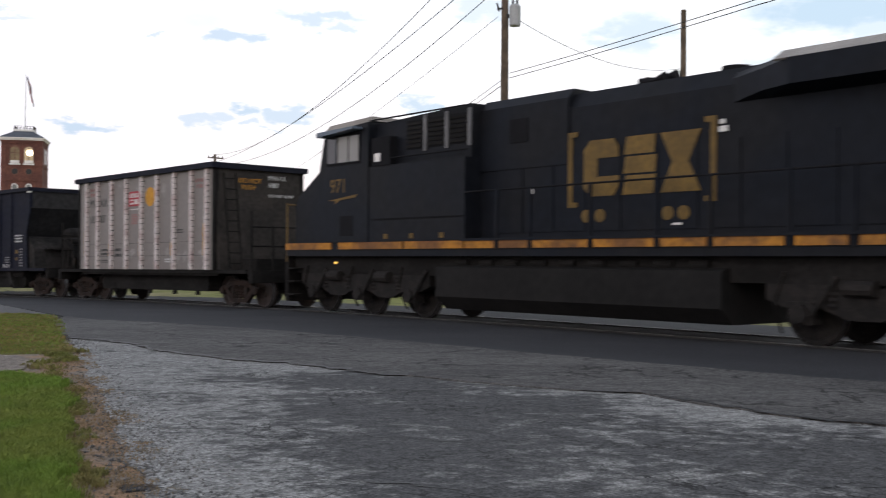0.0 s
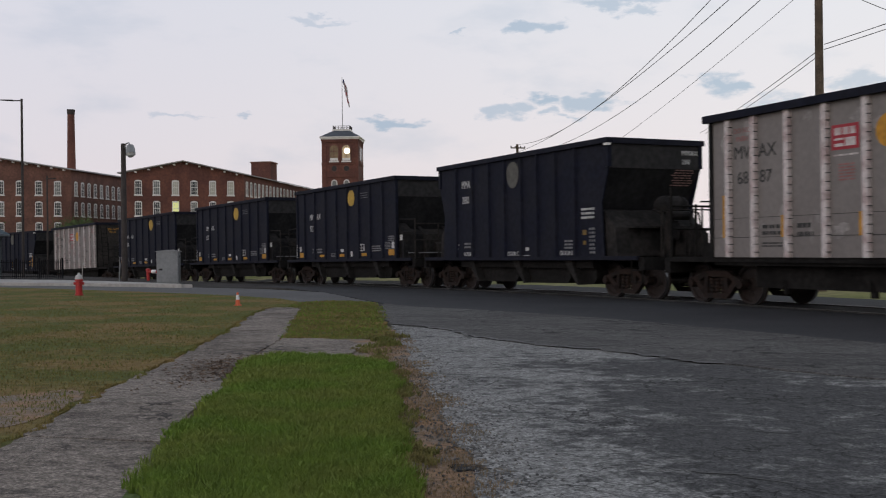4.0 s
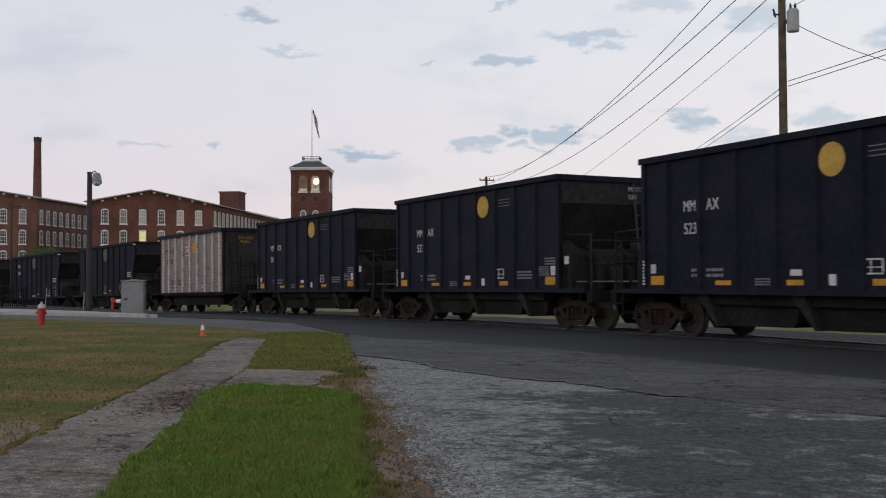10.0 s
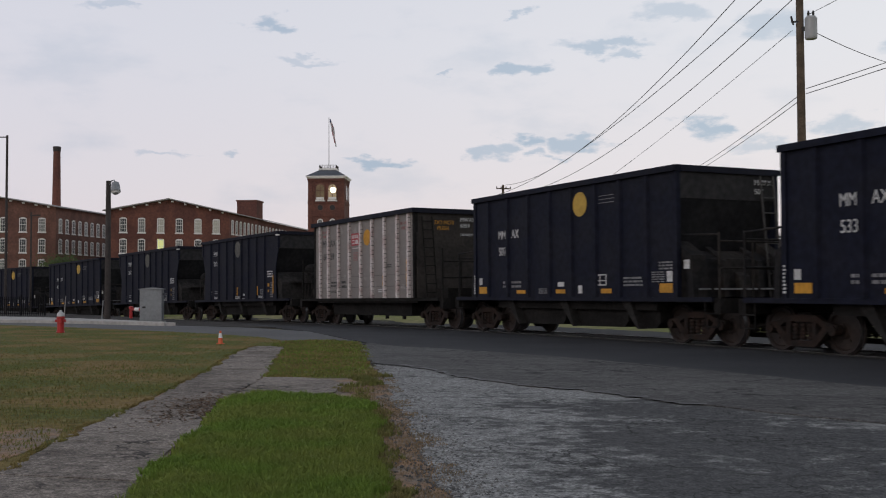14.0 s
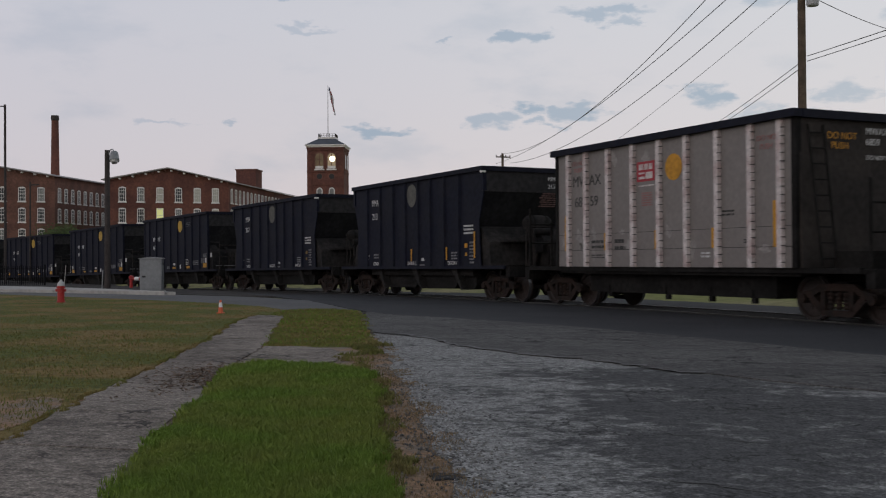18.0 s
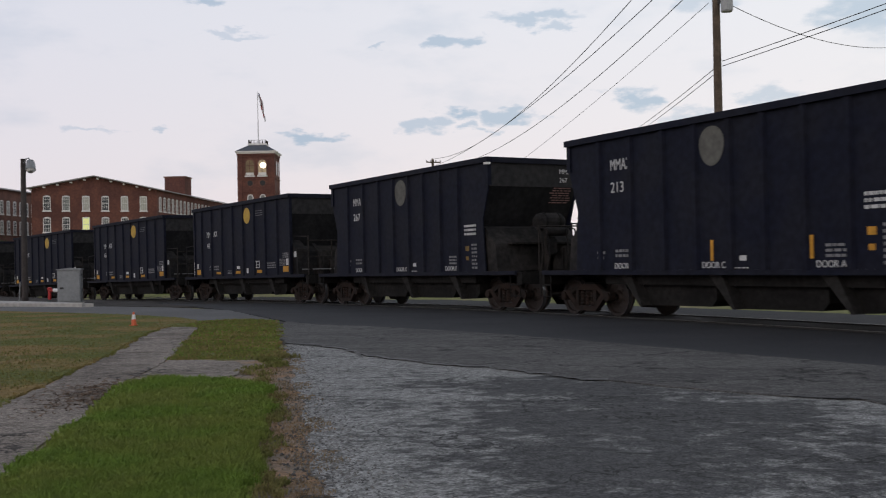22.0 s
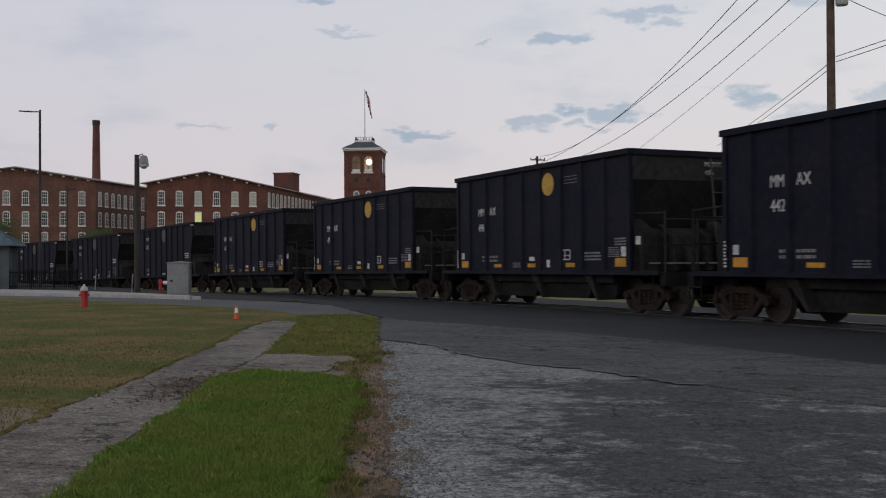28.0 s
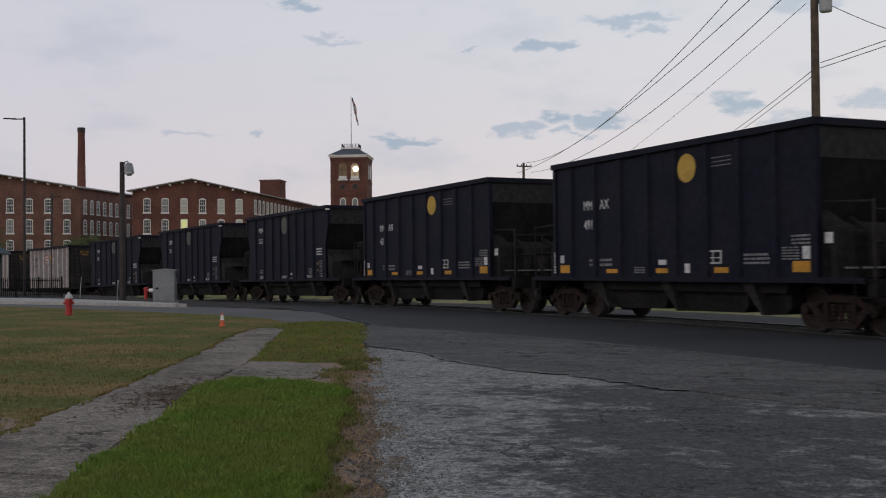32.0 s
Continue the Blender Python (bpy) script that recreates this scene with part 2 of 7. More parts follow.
def paving_material(name, dark, light, turned, lo, hi, wear, crack, stretch=0.5):
    """Old paving: dark binder worn pale where the stone shows, with streaks along the traffic and fine map cracks."""
    m = bpy.data.materials.new(name)
    m.use_nodes = True
    nt = m.node_tree
    b = nt.nodes["Principled BSDF"]
    b.inputs["Roughness"].default_value = 0.88
    b.inputs["Specular IOR Level"].default_value = 0.3
    co = nt.nodes.new("ShaderNodeTexCoord")
    turn = nt.nodes.new("ShaderNodeMapping")
    turn.inputs["Rotation"].default_value = (0, 0, radians(turned))
    turn.inputs["Scale"].default_value = (stretch, 1.0, 1.0)
    nt.links.new(co.outputs["Object"], turn.inputs["Vector"])

    def noise_at(scale, detail, rough, src):
        n = nt.nodes.new("ShaderNodeTexNoise")
        n.inputs["Scale"].default_value, n.inputs["Detail"].default_value, n.inputs["Roughness"].default_value = scale, detail, rough
        nt.links.new(src, n.inputs["Vector"])
        return n.outputs["Fac"]

    def calc(op, a, b=None):
        n = nt.nodes.new("ShaderNodeMath")
        n.operation = op
        for i, v in enumerate((a, b)):
            if isinstance(v, (int, float)):
                n.inputs[i].default_value = v
            elif v is not None:
                nt.links.new(v, n.inputs[i])
        return n.outputs[0]

    def ramp(v, lo, hi, to0=0.0, to1=1.0):
        n = nt.nodes.new("ShaderNodeMapRange")
        n.interpolation_type = "SMOOTHSTEP"
        for key, val in (("From Min", lo), ("From Max", hi), ("To Min", to0), ("To Max", to1)):
            n.inputs[key].default_value = val
        nt.links.new(v, n.inputs["Value"])
        return n.outputs[0]

    sep = nt.nodes.new("ShaderNodeSeparateXYZ")
    nt.links.new(co.outputs["Object"], sep.inputs[0])
    big = noise_at(0.55, 4, 0.55, turn.outputs[0])
    streak = noise_at(3.8, 11, 0.74, turn.outputs[0])
    grain = noise_at(45, 3, 0.6, co.outputs["Object"])
    # worn most along the broken edge and along the dirt rim
    if wear:
        d = calc("ADD", calc("MULTIPLY", sep.outputs["X"], 0.60), calc("MULTIPLY", sep.outputs["Y"], 0.74))
        e = calc("ADD", calc("MULTIPLY", sep.outputs["X"], 0.936), calc("MULTIPLY", sep.outputs["Y"], 0.352))
        u = calc("SUBTRACT", calc("MULTIPLY", sep.outputs["X"], 0.74), calc("MULTIPLY", sep.outputs["Y"], 0.60))
        # a tarred stretch in the middle has kept its dark binder
        tarred = calc("MULTIPLY", ramp(u, -9.0, -7.2), ramp(u, -3.2, -5.0))
        edge_wear = calc("SUBTRACT", calc("MULTIPLY", calc("SUBTRACT", d, 6.9), 0.19), calc("MULTIPLY", tarred, 0.27))
        worn = calc("MAXIMUM", edge_wear, calc("MULTIPLY", calc("SUBTRACT", 1.7, e), 0.22))
        worn = calc("MAXIMUM", worn, -0.13)
    else:
        worn = calc("ADD", 0.0, 0.0)
    field = calc("ADD", calc("ADD", calc("MULTIPLY", big, 1.1), calc("MULTIPLY", streak, 1.45)), worn)
    pale = ramp(field, lo, hi)
    c1 = nt.nodes.new("ShaderNodeMix")
    c1.data_type = "RGBA"
    c1.inputs["A"].default_value, c1.inputs["B"].default_value = (*dark, 1), (*light, 1)
    nt.links.new(pale, c1.inputs["Factor"])
    mottle = ramp(noise_at(13.0, 9, 0.76, co.outputs["Object"]), 0.34, 0.66, 0.52, 1.48)
    speck = calc("MULTIPLY", ramp(grain, 0.32, 0.70, 0.55, 1.55), mottle)
    out = nt.nodes.new("ShaderNodeVectorMath")
    out.operation = "SCALE"
    nt.links.new(c1.outputs["Result"], out.inputs[0])
    nt.links.new(speck, out.inputs["Scale"])
    # fine map cracking
    vor = nt.nodes.new("ShaderNodeTexVoronoi")
    vor.feature = "DISTANCE_TO_EDGE"
    vor.inputs["Scale"].default_value = crack
    warp = nt.nodes.new("ShaderNodeVectorMath")
    warp.operation = "ADD"
    wob = nt.nodes.new("ShaderNodeTexNoise")
    wob.inputs["Scale"].default_value, wob.inputs["Detail"].default_value = 2.5, 6
    nt.links.new(co.outputs["Object"], wob.inputs["Vector"])
    nt.links.new(wob.outputs["Color"], warp.inputs[0])
    nt.links.new(co.outputs["Object"], warp.inputs[1])
    nt.links.new(warp.outputs[0], vor.inputs["Vector"])
    line = ramp(vor.outputs["Distance"], 0.006, 0.024, 0.2, 1.0)
    here = ramp(noise_at(0.7, 2, 0.5, co.outputs["Object"]), 0.44, 0.56)
    lined = calc("ADD", calc("MULTIPLY", line, here), calc("SUBTRACT", 1.0, here))
    fin = nt.nodes.new("ShaderNodeVectorMath")
    fin.operation = "SCALE"
    nt.links.new(out.outputs[0], fin.inputs[0])
    nt.links.new(lined, fin.inputs["Scale"])
    nt.links.new(fin.outputs[0], b.inputs["Base Color"])
    bp = nt.nodes.new("ShaderNodeBump")
    bp.inputs["Strength"].default_value, bp.inputs["Distance"].default_value = 0.8, 0.02
    nt.links.new(calc("ADD", calc("MULTIPLY", streak, 0.7), calc("MULTIPLY", grain, 0.4)), bp.inputs["Height"])
    nt.links.new(bp.outputs[0], b.inputs["Normal"])
    return m


M_OLD = paving_material("old_asphalt", (0.060, 0.0602, 0.062), (0.215, 0.214, 0.208), -16, 1.19, 1.44, True, 1.5, 0.85)
M_MID = paving_material("worn_asphalt", (0.054, 0.0525, 0.052), (0.096, 0.093, 0.090), -45, 1.0, 1.5, False, 0.5)
M_ROAD = material("new_asphalt", (0.026, 0.027, 0.031), 0.85, vary=0.25, scale=0.4, fine=20, bump=0.3, second=(0.033, 0.034, 0.038), spec=0.25)
M_GREYROAD = material("grey_road", (0.093, 0.093, 0.095), 0.9, vary=0.2, scale=0.3, fine=10)
M_WALK = paving_material("sidewalk_concrete", (0.092, 0.075, 0.062), (0.215, 0.184, 0.158), 20, 1.0, 1.45, False, 0.8, 0.9)
M_BALLAST = material("dark_ballast", (0.055, 0.050, 0.046), 0.95, vary=0.45, scale=0.8, fine=12, bump=0.8, second=(0.035, 0.032, 0.030), spec=0.15)
M_KERB = material("pale_concrete", (0.37, 0.355, 0.335), 0.9, vary=0.15, scale=0.6, fine=6)
M_KERBST = material("loose_stone", (0.16, 0.15, 0.14), 0.9, vary=0.45, scale=9, fine=30, second=(0.07, 0.068, 0.068))
M_LITTER = material("dry_leaf", (0.14, 0.085, 0.05), 0.9, vary=0.4, scale=7, fine=20, bump=0, second=(0.08, 0.055, 0.04))
M_LOT = material("pale_lot", (0.62, 0.62, 0.62), 0.9, vary=0.1, scale=0.05, fine=2, bump=0)
M_DIRT = material("orange_dirt", (0.250, 0.152, 0.088), 0.95, vary=0.4, scale=2.6, fine=26, bump=0.6, second=(0.175, 0.142, 0.112), spread=0.5)
M_LAWN = material("dry_lawn", (0.185, 0.130, 0.052), 0.95, vary=0.35, scale=0.55, fine=7, bump=0.5, second=(0.090, 0.104, 0.027), spread=0.465, edge=0.10, spec=0.15)
M_GRASS = material("green_grass_soil", (0.072, 0.110, 0.024), 0.95, vary=0.4, scale=1.2, fine=25, bump=0.8, second=(0.08, 0.085, 0.03))
M_FIELD = material("far_grass", (0.19, 0.20, 0.06), 0.95, vary=0.3, scale=0.15, fine=3, bump=0.3, second=(0.27, 0.24, 0.12), spec=0.1)
M_BLADE = material("grass_blade", (0.126, 0.200, 0.029), 0.75, vary=0.2, scale=0.9, fine=6, bump=0, second=(0.158, 0.192, 0.040), spec=0.2)
M_DRYBLADE = material("dry_grass_blade", (0.225, 0.165, 0.068), 0.7, vary=0.25, scale=0.55, fine=9, bump=0, second=(0.145, 0.148, 0.042), spread=0.49, spec=0.2)
M_TUFT = material("olive_tuft", (0.120, 0.135, 0.036), 0.75, vary=0.3, scale=1.2, fine=9, bump=0, second=(0.17, 0.145, 0.055), spec=0.2)
M_STRAW = material("straw", (0.235, 0.160, 0.088), 0.8, vary=0.3, scale=2, fine=12, bump=0, second=(0.16, 0.12, 0.07), spec=0.2)
M_RAIL = material("rail_steel", (0.22, 0.21, 0.205), 0.42, metal=0.85, vary=0.2, scale=1, fine=10, bump=0.1)
M_NAVY = material("navy_paint", (0.0062, 0.0082, 0.0132), 0.55, vary=0.25, scale=0.5, fine=4, bump=0.05, second=(0.0090, 0.0095, 0.0118), spec=0.14)
M_BLACKCAR = material("hopper_paint", (0.0074, 0.0088, 0.0185), 0.62, vary=0.3, scale=0.8, fine=6, bump=0.06, second=(0.0108, 0.0118, 0.0196), spec=0.10)
M_GONDOLAEND = material("brown_grey_end", (0.043, 0.0375, 0.034), 0.8, vary=0.25, scale=0.7, fine=9, bump=0.06, second=(0.028, 0.025, 0.0235), spec=0.15)
M_TANK = material("tank_grey", (0.0115, 0.0108, 0.0106), 0.8, vary=0.3, scale=0.8, fine=6, bump=0.1, spec=0.2)
# hopper end sheet: light on the end face is put into this paler tone
M_ENDSHEET = material("end_sheet_lit", (0.030, 0.0290, 0.0295), 0.8, vary=0.3, scale=0.8, fine=6, bump=0.06, second=(0.023, 0.0225, 0.0240), spec=0.15)
M_LADDER = material("ladder_grey", (0.062, 0.060, 0.060), 0.75, vary=0.25, scale=3, fine=14, bump=0, spec=0.2)
M_ENDPAINT = material("dusty_end_paint", (0.030, 0.0265, 0.0245), 0.85, vary=0.4, scale=1.2, fine=7, bump=0.1, second=(0.0145, 0.0142, 0.0155), spec=0.15)
# sloped sheet below it: shade of the recess is put into this darker tone
M_SLOPE = material("slope_sheet_shaded", (0.017, 0.0168, 0.018), 0.8, vary=0.3, scale=1.0, fine=7, bump=0.08, second=(0.011, 0.011, 0.0125), spec=0.15)
M_GUSSET = material("gusset_grey", (0.029, 0.028, 0.027), 0.85, vary=0.35, scale=2, fine=10, second=(0.018, 0.017, 0.0165), spec=0.15)
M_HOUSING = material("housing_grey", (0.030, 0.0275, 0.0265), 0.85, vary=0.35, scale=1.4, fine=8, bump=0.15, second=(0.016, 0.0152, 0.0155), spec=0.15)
M_NOTICE = material("notice_paint", (0.28, 0.17, 0.16), 0.8, vary=0.3, scale=4, fine=14, bump=0)
M_UNDER = material("underframe_black", (0.014, 0.013, 0.0125), 0.85, vary=0.4, scale=1.5, fine=10, spec=0.15)
M_TRUCK = material("rusty_truck", (0.027, 0.0170, 0.0138), 0.85, vary=0.4, scale=4, fine=20, second=(0.0145, 0.0115, 0.0105), spec=0.2)
M_LOCOTRUCK = material("grimy_truck", (0.0185, 0.0160, 0.0150), 0.8, vary=0.4, scale=4, fine=20, second=(0.0100, 0.0092, 0.0090), spec=0.2)
M_WHEEL = material("wheel_steel", (0.030, 0.0205, 0.0175), 0.6, metal=0.2, vary=0.4, scale=3, fine=15)
M_TREAD = material("bright_tread", (0.35, 0.35, 0.36), 0.3, metal=0.9, vary=0.2, scale=3, fine=15, bump=0)
M_ALU = material("weathered_aluminium", (0.198, 0.180, 0.170), 0.5, metal=0.25, vary=0.10, scale=1.0, fine=9, bump=0.05, second=(0.182, 0.164, 0.155), spread=0.52, edge=0.16)
# pinkish second colour puts the red crossing-light glow into the posts
M_POST = material("aluminium_post", (0.56, 0.51, 0.50), 0.55, metal=0.1, vary=0.22, scale=2.4, fine=12, bump=0.1, second=(0.43, 0.335, 0.325), spread=0.55)
M_WORN = material("worn_bare_metal", (0.285, 0.265, 0.255), 0.6, metal=0.2, vary=0.2, scale=3, fine=14, bump=0)
M_YELLOW = material("yellow_disc", (0.47, 0.30, 0.05), 0.7, vary=0.12, scale=2, fine=10, bump=0)
M_FADED = material("faded_disc", (0.105, 0.103, 0.092), 0.8, vary=0.2, scale=2, fine=10, bump=0)
M_ORANGE = material("orange_paint", (0.50, 0.24, 0.018), 0.7, vary=0.2, scale=2, fine=10, bump=0)
M_STRIPE = material("dirty_yellow_stripe", (0.37, 0.155, 0.011), 0.7, vary=0.35, scale=1.1, fine=8, bump=0, second=(0.15, 0.062, 0.014))
M_LOGO = material("dull_yellow_mark", (0.145, 0.086, 0.015), 0.7, vary=0.25, scale=1.5, fine=8, bump=0)
M_WHITE = material("white_stencil", (0.55, 0.55, 0.55), 0.7, vary=0.2, scale=3, fine=12, bump=0)
M_GREYST = material("grey_stencil", (0.20, 0.20, 0.21), 0.7, vary=0.3, scale=3, fine=12, bump=0)
M_DARKST = material("dark_stencil", (0.03, 0.03, 0.03), 0.7, vary=0.2, bump=0)
M_RED = material("red_paint", (0.36, 0.025, 0.04), 0.6, vary=0.15, bump=0)
M_FADERED = material("faded_red", (0.30, 0.13, 0.125), 0.7, vary=0.2, bump=0)
M_HYD = material("hydrant_red", (0.42, 0.022, 0.022), 0.45, vary=0.15, scale=6, fine=30, bump=0.05)
M_SILVERCAP = material("silver_cap", (0.42, 0.42, 0.42), 0.4, metal=0.3, vary=0.1, bump=0)
M_CONE = material("cone_orange", (0.68, 0.13, 0.05), 0.6, vary=0.1, bump=0)
M_CONEW = material("cone_white", (0.75, 0.75, 0.75), 0.5, vary=0.05, bump=0)
M_CAB = material("cabinet_grey", (0.25, 0.26, 0.27), 0.5, metal=0.3, vary=0.1, scale=2, fine=12, bump=0.05)
M_WOOD = material("pole_wood", (0.115, 0.085, 0.060), 0.9, vary=0.35, scale=3, fine=25, bump=0.5)
M_DARKPOLE = material("dark_pole", (0.045, 0.036, 0.034), 0.8, vary=0.3, scale=3, fine=20)
M_METAL = material("galvanised", (0.33, 0.34, 0.35), 0.45, metal=0.6, vary=0.15, bump=0.05)
M_BLACK = material("black_metal", (0.012, 0.012, 0.013), 0.5, vary=0.2, bump=0)
M_WIRE = material("wire_black", (0.02, 0.02, 0.02), 0.6, vary=0.1, bump=0)
M_BRICK = material("mill_brick", (0.148, 0.058, 0.042), 0.9, vary=0.22, scale=0.35, fine=3.0, bump=0.2, second=(0.105, 0.042, 0.033))
M_BRICK2 = material("mill_brick_light", (0.165, 0.080, 0.060), 0.9, vary=0.22, scale=0.35, fine=3.0, bump=0.2, second=(0.12, 0.057, 0.045))
M_TRIM = material("white_trim", (0.74, 0.72, 0.70), 0.7, vary=0.1, bump=0)
M_ROOFD = material("slate_roof", (0.075, 0.085, 0.105), 0.7, vary=0.2, scale=1.0, fine=6, bump=0.1)
M_ROOFM = material("mill_roof", (0.32, 0.30, 0.30), 0.8, vary=0.15, scale=0.2, fine=2, bump=0)
M_SHEDROOF = material("blue_metal_roof", (0.12, 0.16, 0.19), 0.4, metal=0.4, vary=0.15, bump=0)
M_SHED = material("shed_wall", (0.10, 0.115, 0.12), 0.8, vary=0.2, bump=0.1)
M_LIT = material("lit_opening", (0.52, 0.40, 0.25), 0.6, vary=0.3, scale=1.0, fine=4, bump=0, emit=0.22)
M_LITDIM = material("dim_lit_opening", (0.20, 0.14, 0.075), 0.6, vary=0.3, scale=1.0, fine=4, bump=0, emit=0.07)
M_IRON = material("black_iron", (0.010, 0.010, 0.012), 0.8, vary=0.2, bump=0, spec=0.12)
M_LITB = material("bright_lamp", (1.0, 0.9, 0.7), 0.6, vary=0.0, bump=0, emit=3.0)
M_LITGREEN = material("lit_pane", (0.75, 0.78, 0.30), 0.6, vary=0.0, bump=0, emit=0.45)
M_LITWARM = material("warm_lit_pane", (0.40, 0.39, 0.34), 0.5, vary=0.0, bump=0, emit=0.05)
M_LEAF = material("dark_leaf", (0.055, 0.085, 0.026), 0.8, vary=0.4, scale=0.8, fine=5, bump=0, second=(0.075, 0.11, 0.03))
M_TRANSF = material("transformer_grey", (0.36, 0.37, 0.38), 0.5, vary=0.1, bump=0)
M_FLAGR = material("flag_red", (0.30, 0.05, 0.06), 0.8, bump=0)
M_FLAGW = material("flag_white", (0.5, 0.5, 0.52), 0.8, bump=0)
M_FLAGB = material("flag_blue", (0.03, 0.04, 0.12), 0.8, bump=0)
M_LAMPLENS = material("lamp_lens", (0.55, 0.55, 0.54), 0.3, vary=0.05, bump=0)
M_VISOR = material("visor_blue", (0.10, 0.13, 0.17), 0.5, vary=0.1, bump=0)
M_CABROOF = material("pale_cab_roof", (0.30, 0.28, 0.26), 0.6, vary=0.2, bump=0)
M_AMBER = material("amber_light", (1.0, 0.55, 0.1), 0.5, vary=0, bump=0, emit=1.0)


def glass(name, tint, rough, spec):
    m = bpy.data.materials.new(name)
    m.use_nodes = True
    b = m.node_tree.nodes["Principled BSDF"]
    b.inputs["Base Color"].default_value = (*tint, 1)
    b.inputs["Roughness"].default_value = rough
    b.inputs["Specular IOR Level"].default_value = spec
    return m


M_PANE = glass("window_pane", (0.060, 0.066, 0.072), 0.2, 0.4)
M_PANEW = glass("blind_pane", (0.24, 0.235, 0.23), 0.4, 0.4)
M_SHADE = glass("shaded_pane", (0.20, 0.21, 0.205), 0.3, 0.15)
M_CABGLASS = glass("cab_glass", (0.02, 0.022, 0.026), 0.08, 0.6)


# ---- mesh helpers ----
def box(bm, x0, x1, y0, y1, z0, z1):
    v = [bm.verts.new((x, y, z)) for x in (x0, x1) for y in (y0, y1) for z in (z0, z1)]
    for f in ((0, 1, 3, 2), (4, 6, 7, 5), (0, 4, 5, 1), (2, 3, 7, 6), (0, 2, 6, 4), (1, 5, 7, 3)):
        bm.faces.new([v[i] for i in f])
    return bm


def prism(bm, outline, y0, y1, axis="y"):
    """An outline in the (x, z) plane carried from y0 to y1 (axis y), in (y, z) along x (axis x), or in (x, y) along z (axis z)."""
    put = {"y": lambda a, b, c: (a, c, b), "x": lambda a, b, c: (c, a, b), "z": lambda a, b, c: (a, b, c)}[axis]
    lo = [bm.verts.new(put(a, b, y0)) for a, b in outline]
    hi = [bm.verts.new(put(a, b, y1)) for a, b in outline]
    n = len(outline)
    bm.faces.new(lo[::-1])
    bm.faces.new(hi)
    for i in range(n):
        bm.faces.new((lo[i], lo[(i + 1) % n], hi[(i + 1) % n], hi[i]))
    return bm


def tube(bm, a, b, r0, r1=None, n=10):
    """A round bar from a to b."""
    a, b = Vector(a), Vector(b)
    r1 = r0 if r1 is None else r1
    d = (b - a).normalized()
    side = d.orthogonal().normalized()
    up = d.cross(side)
    rings = []
    for p, r in ((a, r0), (b, r1)):
        rings.append([bm.verts.new(p + (side * math.cos(2 * math.pi * i / n) + up * math.sin(2 * math.pi * i / n)) * r) for i in range(n)])
    for i in range(n):
        bm.faces.new((rings[0][i], rings[0][(i + 1) % n], rings[1][(i + 1) % n], rings[1][i]))
    bm.faces.new(rings[0][::-1])
    bm.faces.new(rings[1])
    return bm


def pipe(bm, pts, r, n=6):
    """One continuous round bar through the points."""
    pts = [Vector(p) for p in pts]
    rings = []
    for i, p in enumerate(pts):
        d = (pts[min(i + 1, len(pts) - 1)] - pts[max(i - 1, 0)]).normalized()
        side = d.cross(Vector((0, 0, 1)))
        side = side.normalized() if side.length > 1e-3 else Vector((1, 0, 0))
        up = side.cross(d)
        rings.append([bm.verts.new(p + (side * math.cos(2 * math.pi * k / n) + up * math.sin(2 * math.pi * k / n)) * r) for k in range(n)])
    for lo, hi in zip(rings, rings[1:]):
        for k in range(n):
            bm.faces.new((lo[k], lo[(k + 1) % n], hi[(k + 1) % n], hi[k]))
    bm.faces.new(rings[0][::-1])
    bm.faces.new(rings[-1])
    return bm


def lathe(bm, profile, n=16, at=(0, 0, 0)):
    """Rings of (radius, z) closed at both ends, round a vertical axis."""
    rings = [[bm.verts.new((at[0] + r * math.cos(2 * math.pi * i / n), at[1] + r * math.sin(2 * math.pi * i / n), at[2] + z)) for i in range(n)] for r, z in profile]
    for lo, hi in zip(rings, rings[1:]):
        for i in range(n):
            bm.faces.new((lo[i], lo[(i + 1) % n], hi[(i + 1) % n], hi[i]))
    bm.faces.new(rings[0][::-1])
    bm.faces.new(rings[-1])
    return bm


def mesh_from(name, bm, mat):
    bmesh.ops.recalc_face_normals(bm, faces=bm.faces)
    me = bpy.data.meshes.new(name)
    bm.to_mesh(me)
    bm.free()
    me.materials.append(mat)
    return me


def part(name, bm, mat, parent=None, label=""):
    """Links a bmesh (or a finished mesh) as one object under a thing or a part."""
    me = bm if isinstance(bm, bpy.types.Mesh) else mesh_from(name, bm, mat)
    ob = new(name, me)
    if parent is not None:
        ob.parent = parent
    if label:
        ob["label"] = label
    return ob


def again(name, ob, m, parent):
    """Another part on the same mesh at the pose m."""
    o = new(name, ob.data)
    o.parent = parent
    o.matrix_basis = m
    return o


def B():
    return bmesh.new()


def empty(name, m=None):
    ob = new(name)
    if m is not None:
        ob.matrix_basis = m
    return ob


def letters(text, size, x, y, z, mat, facing="side", thick=0.004, squeeze=1.0):
    """Painted letters as a mesh. side: on a wall that faces -y, reading along +x; front: on a wall that faces +x, reading along +y."""
    cu = bpy.data.curves.new("letters", "FONT")
    cu.body, cu.size, cu.extrude = text, size, thick
    ob = bpy.data.objects.new("letters", cu)
    scene.collection.objects.link(ob)
    bpy.context.view_layer.update()
    me = bpy.data.meshes.new_from_object(ob.evaluated_get(bpy.context.evaluated_depsgraph_get()))
    bpy.data.objects.remove(ob)
    bpy.data.curves.remove(cu)
    me.materials.clear()
    me.materials.append(mat)
    for v in me.vertices:
        a, b, c = v.co
        a *= squeeze
        v.co = (x + a, y - c, z + b) if facing == "side" else (x + c, y + a, z + b)
    return me


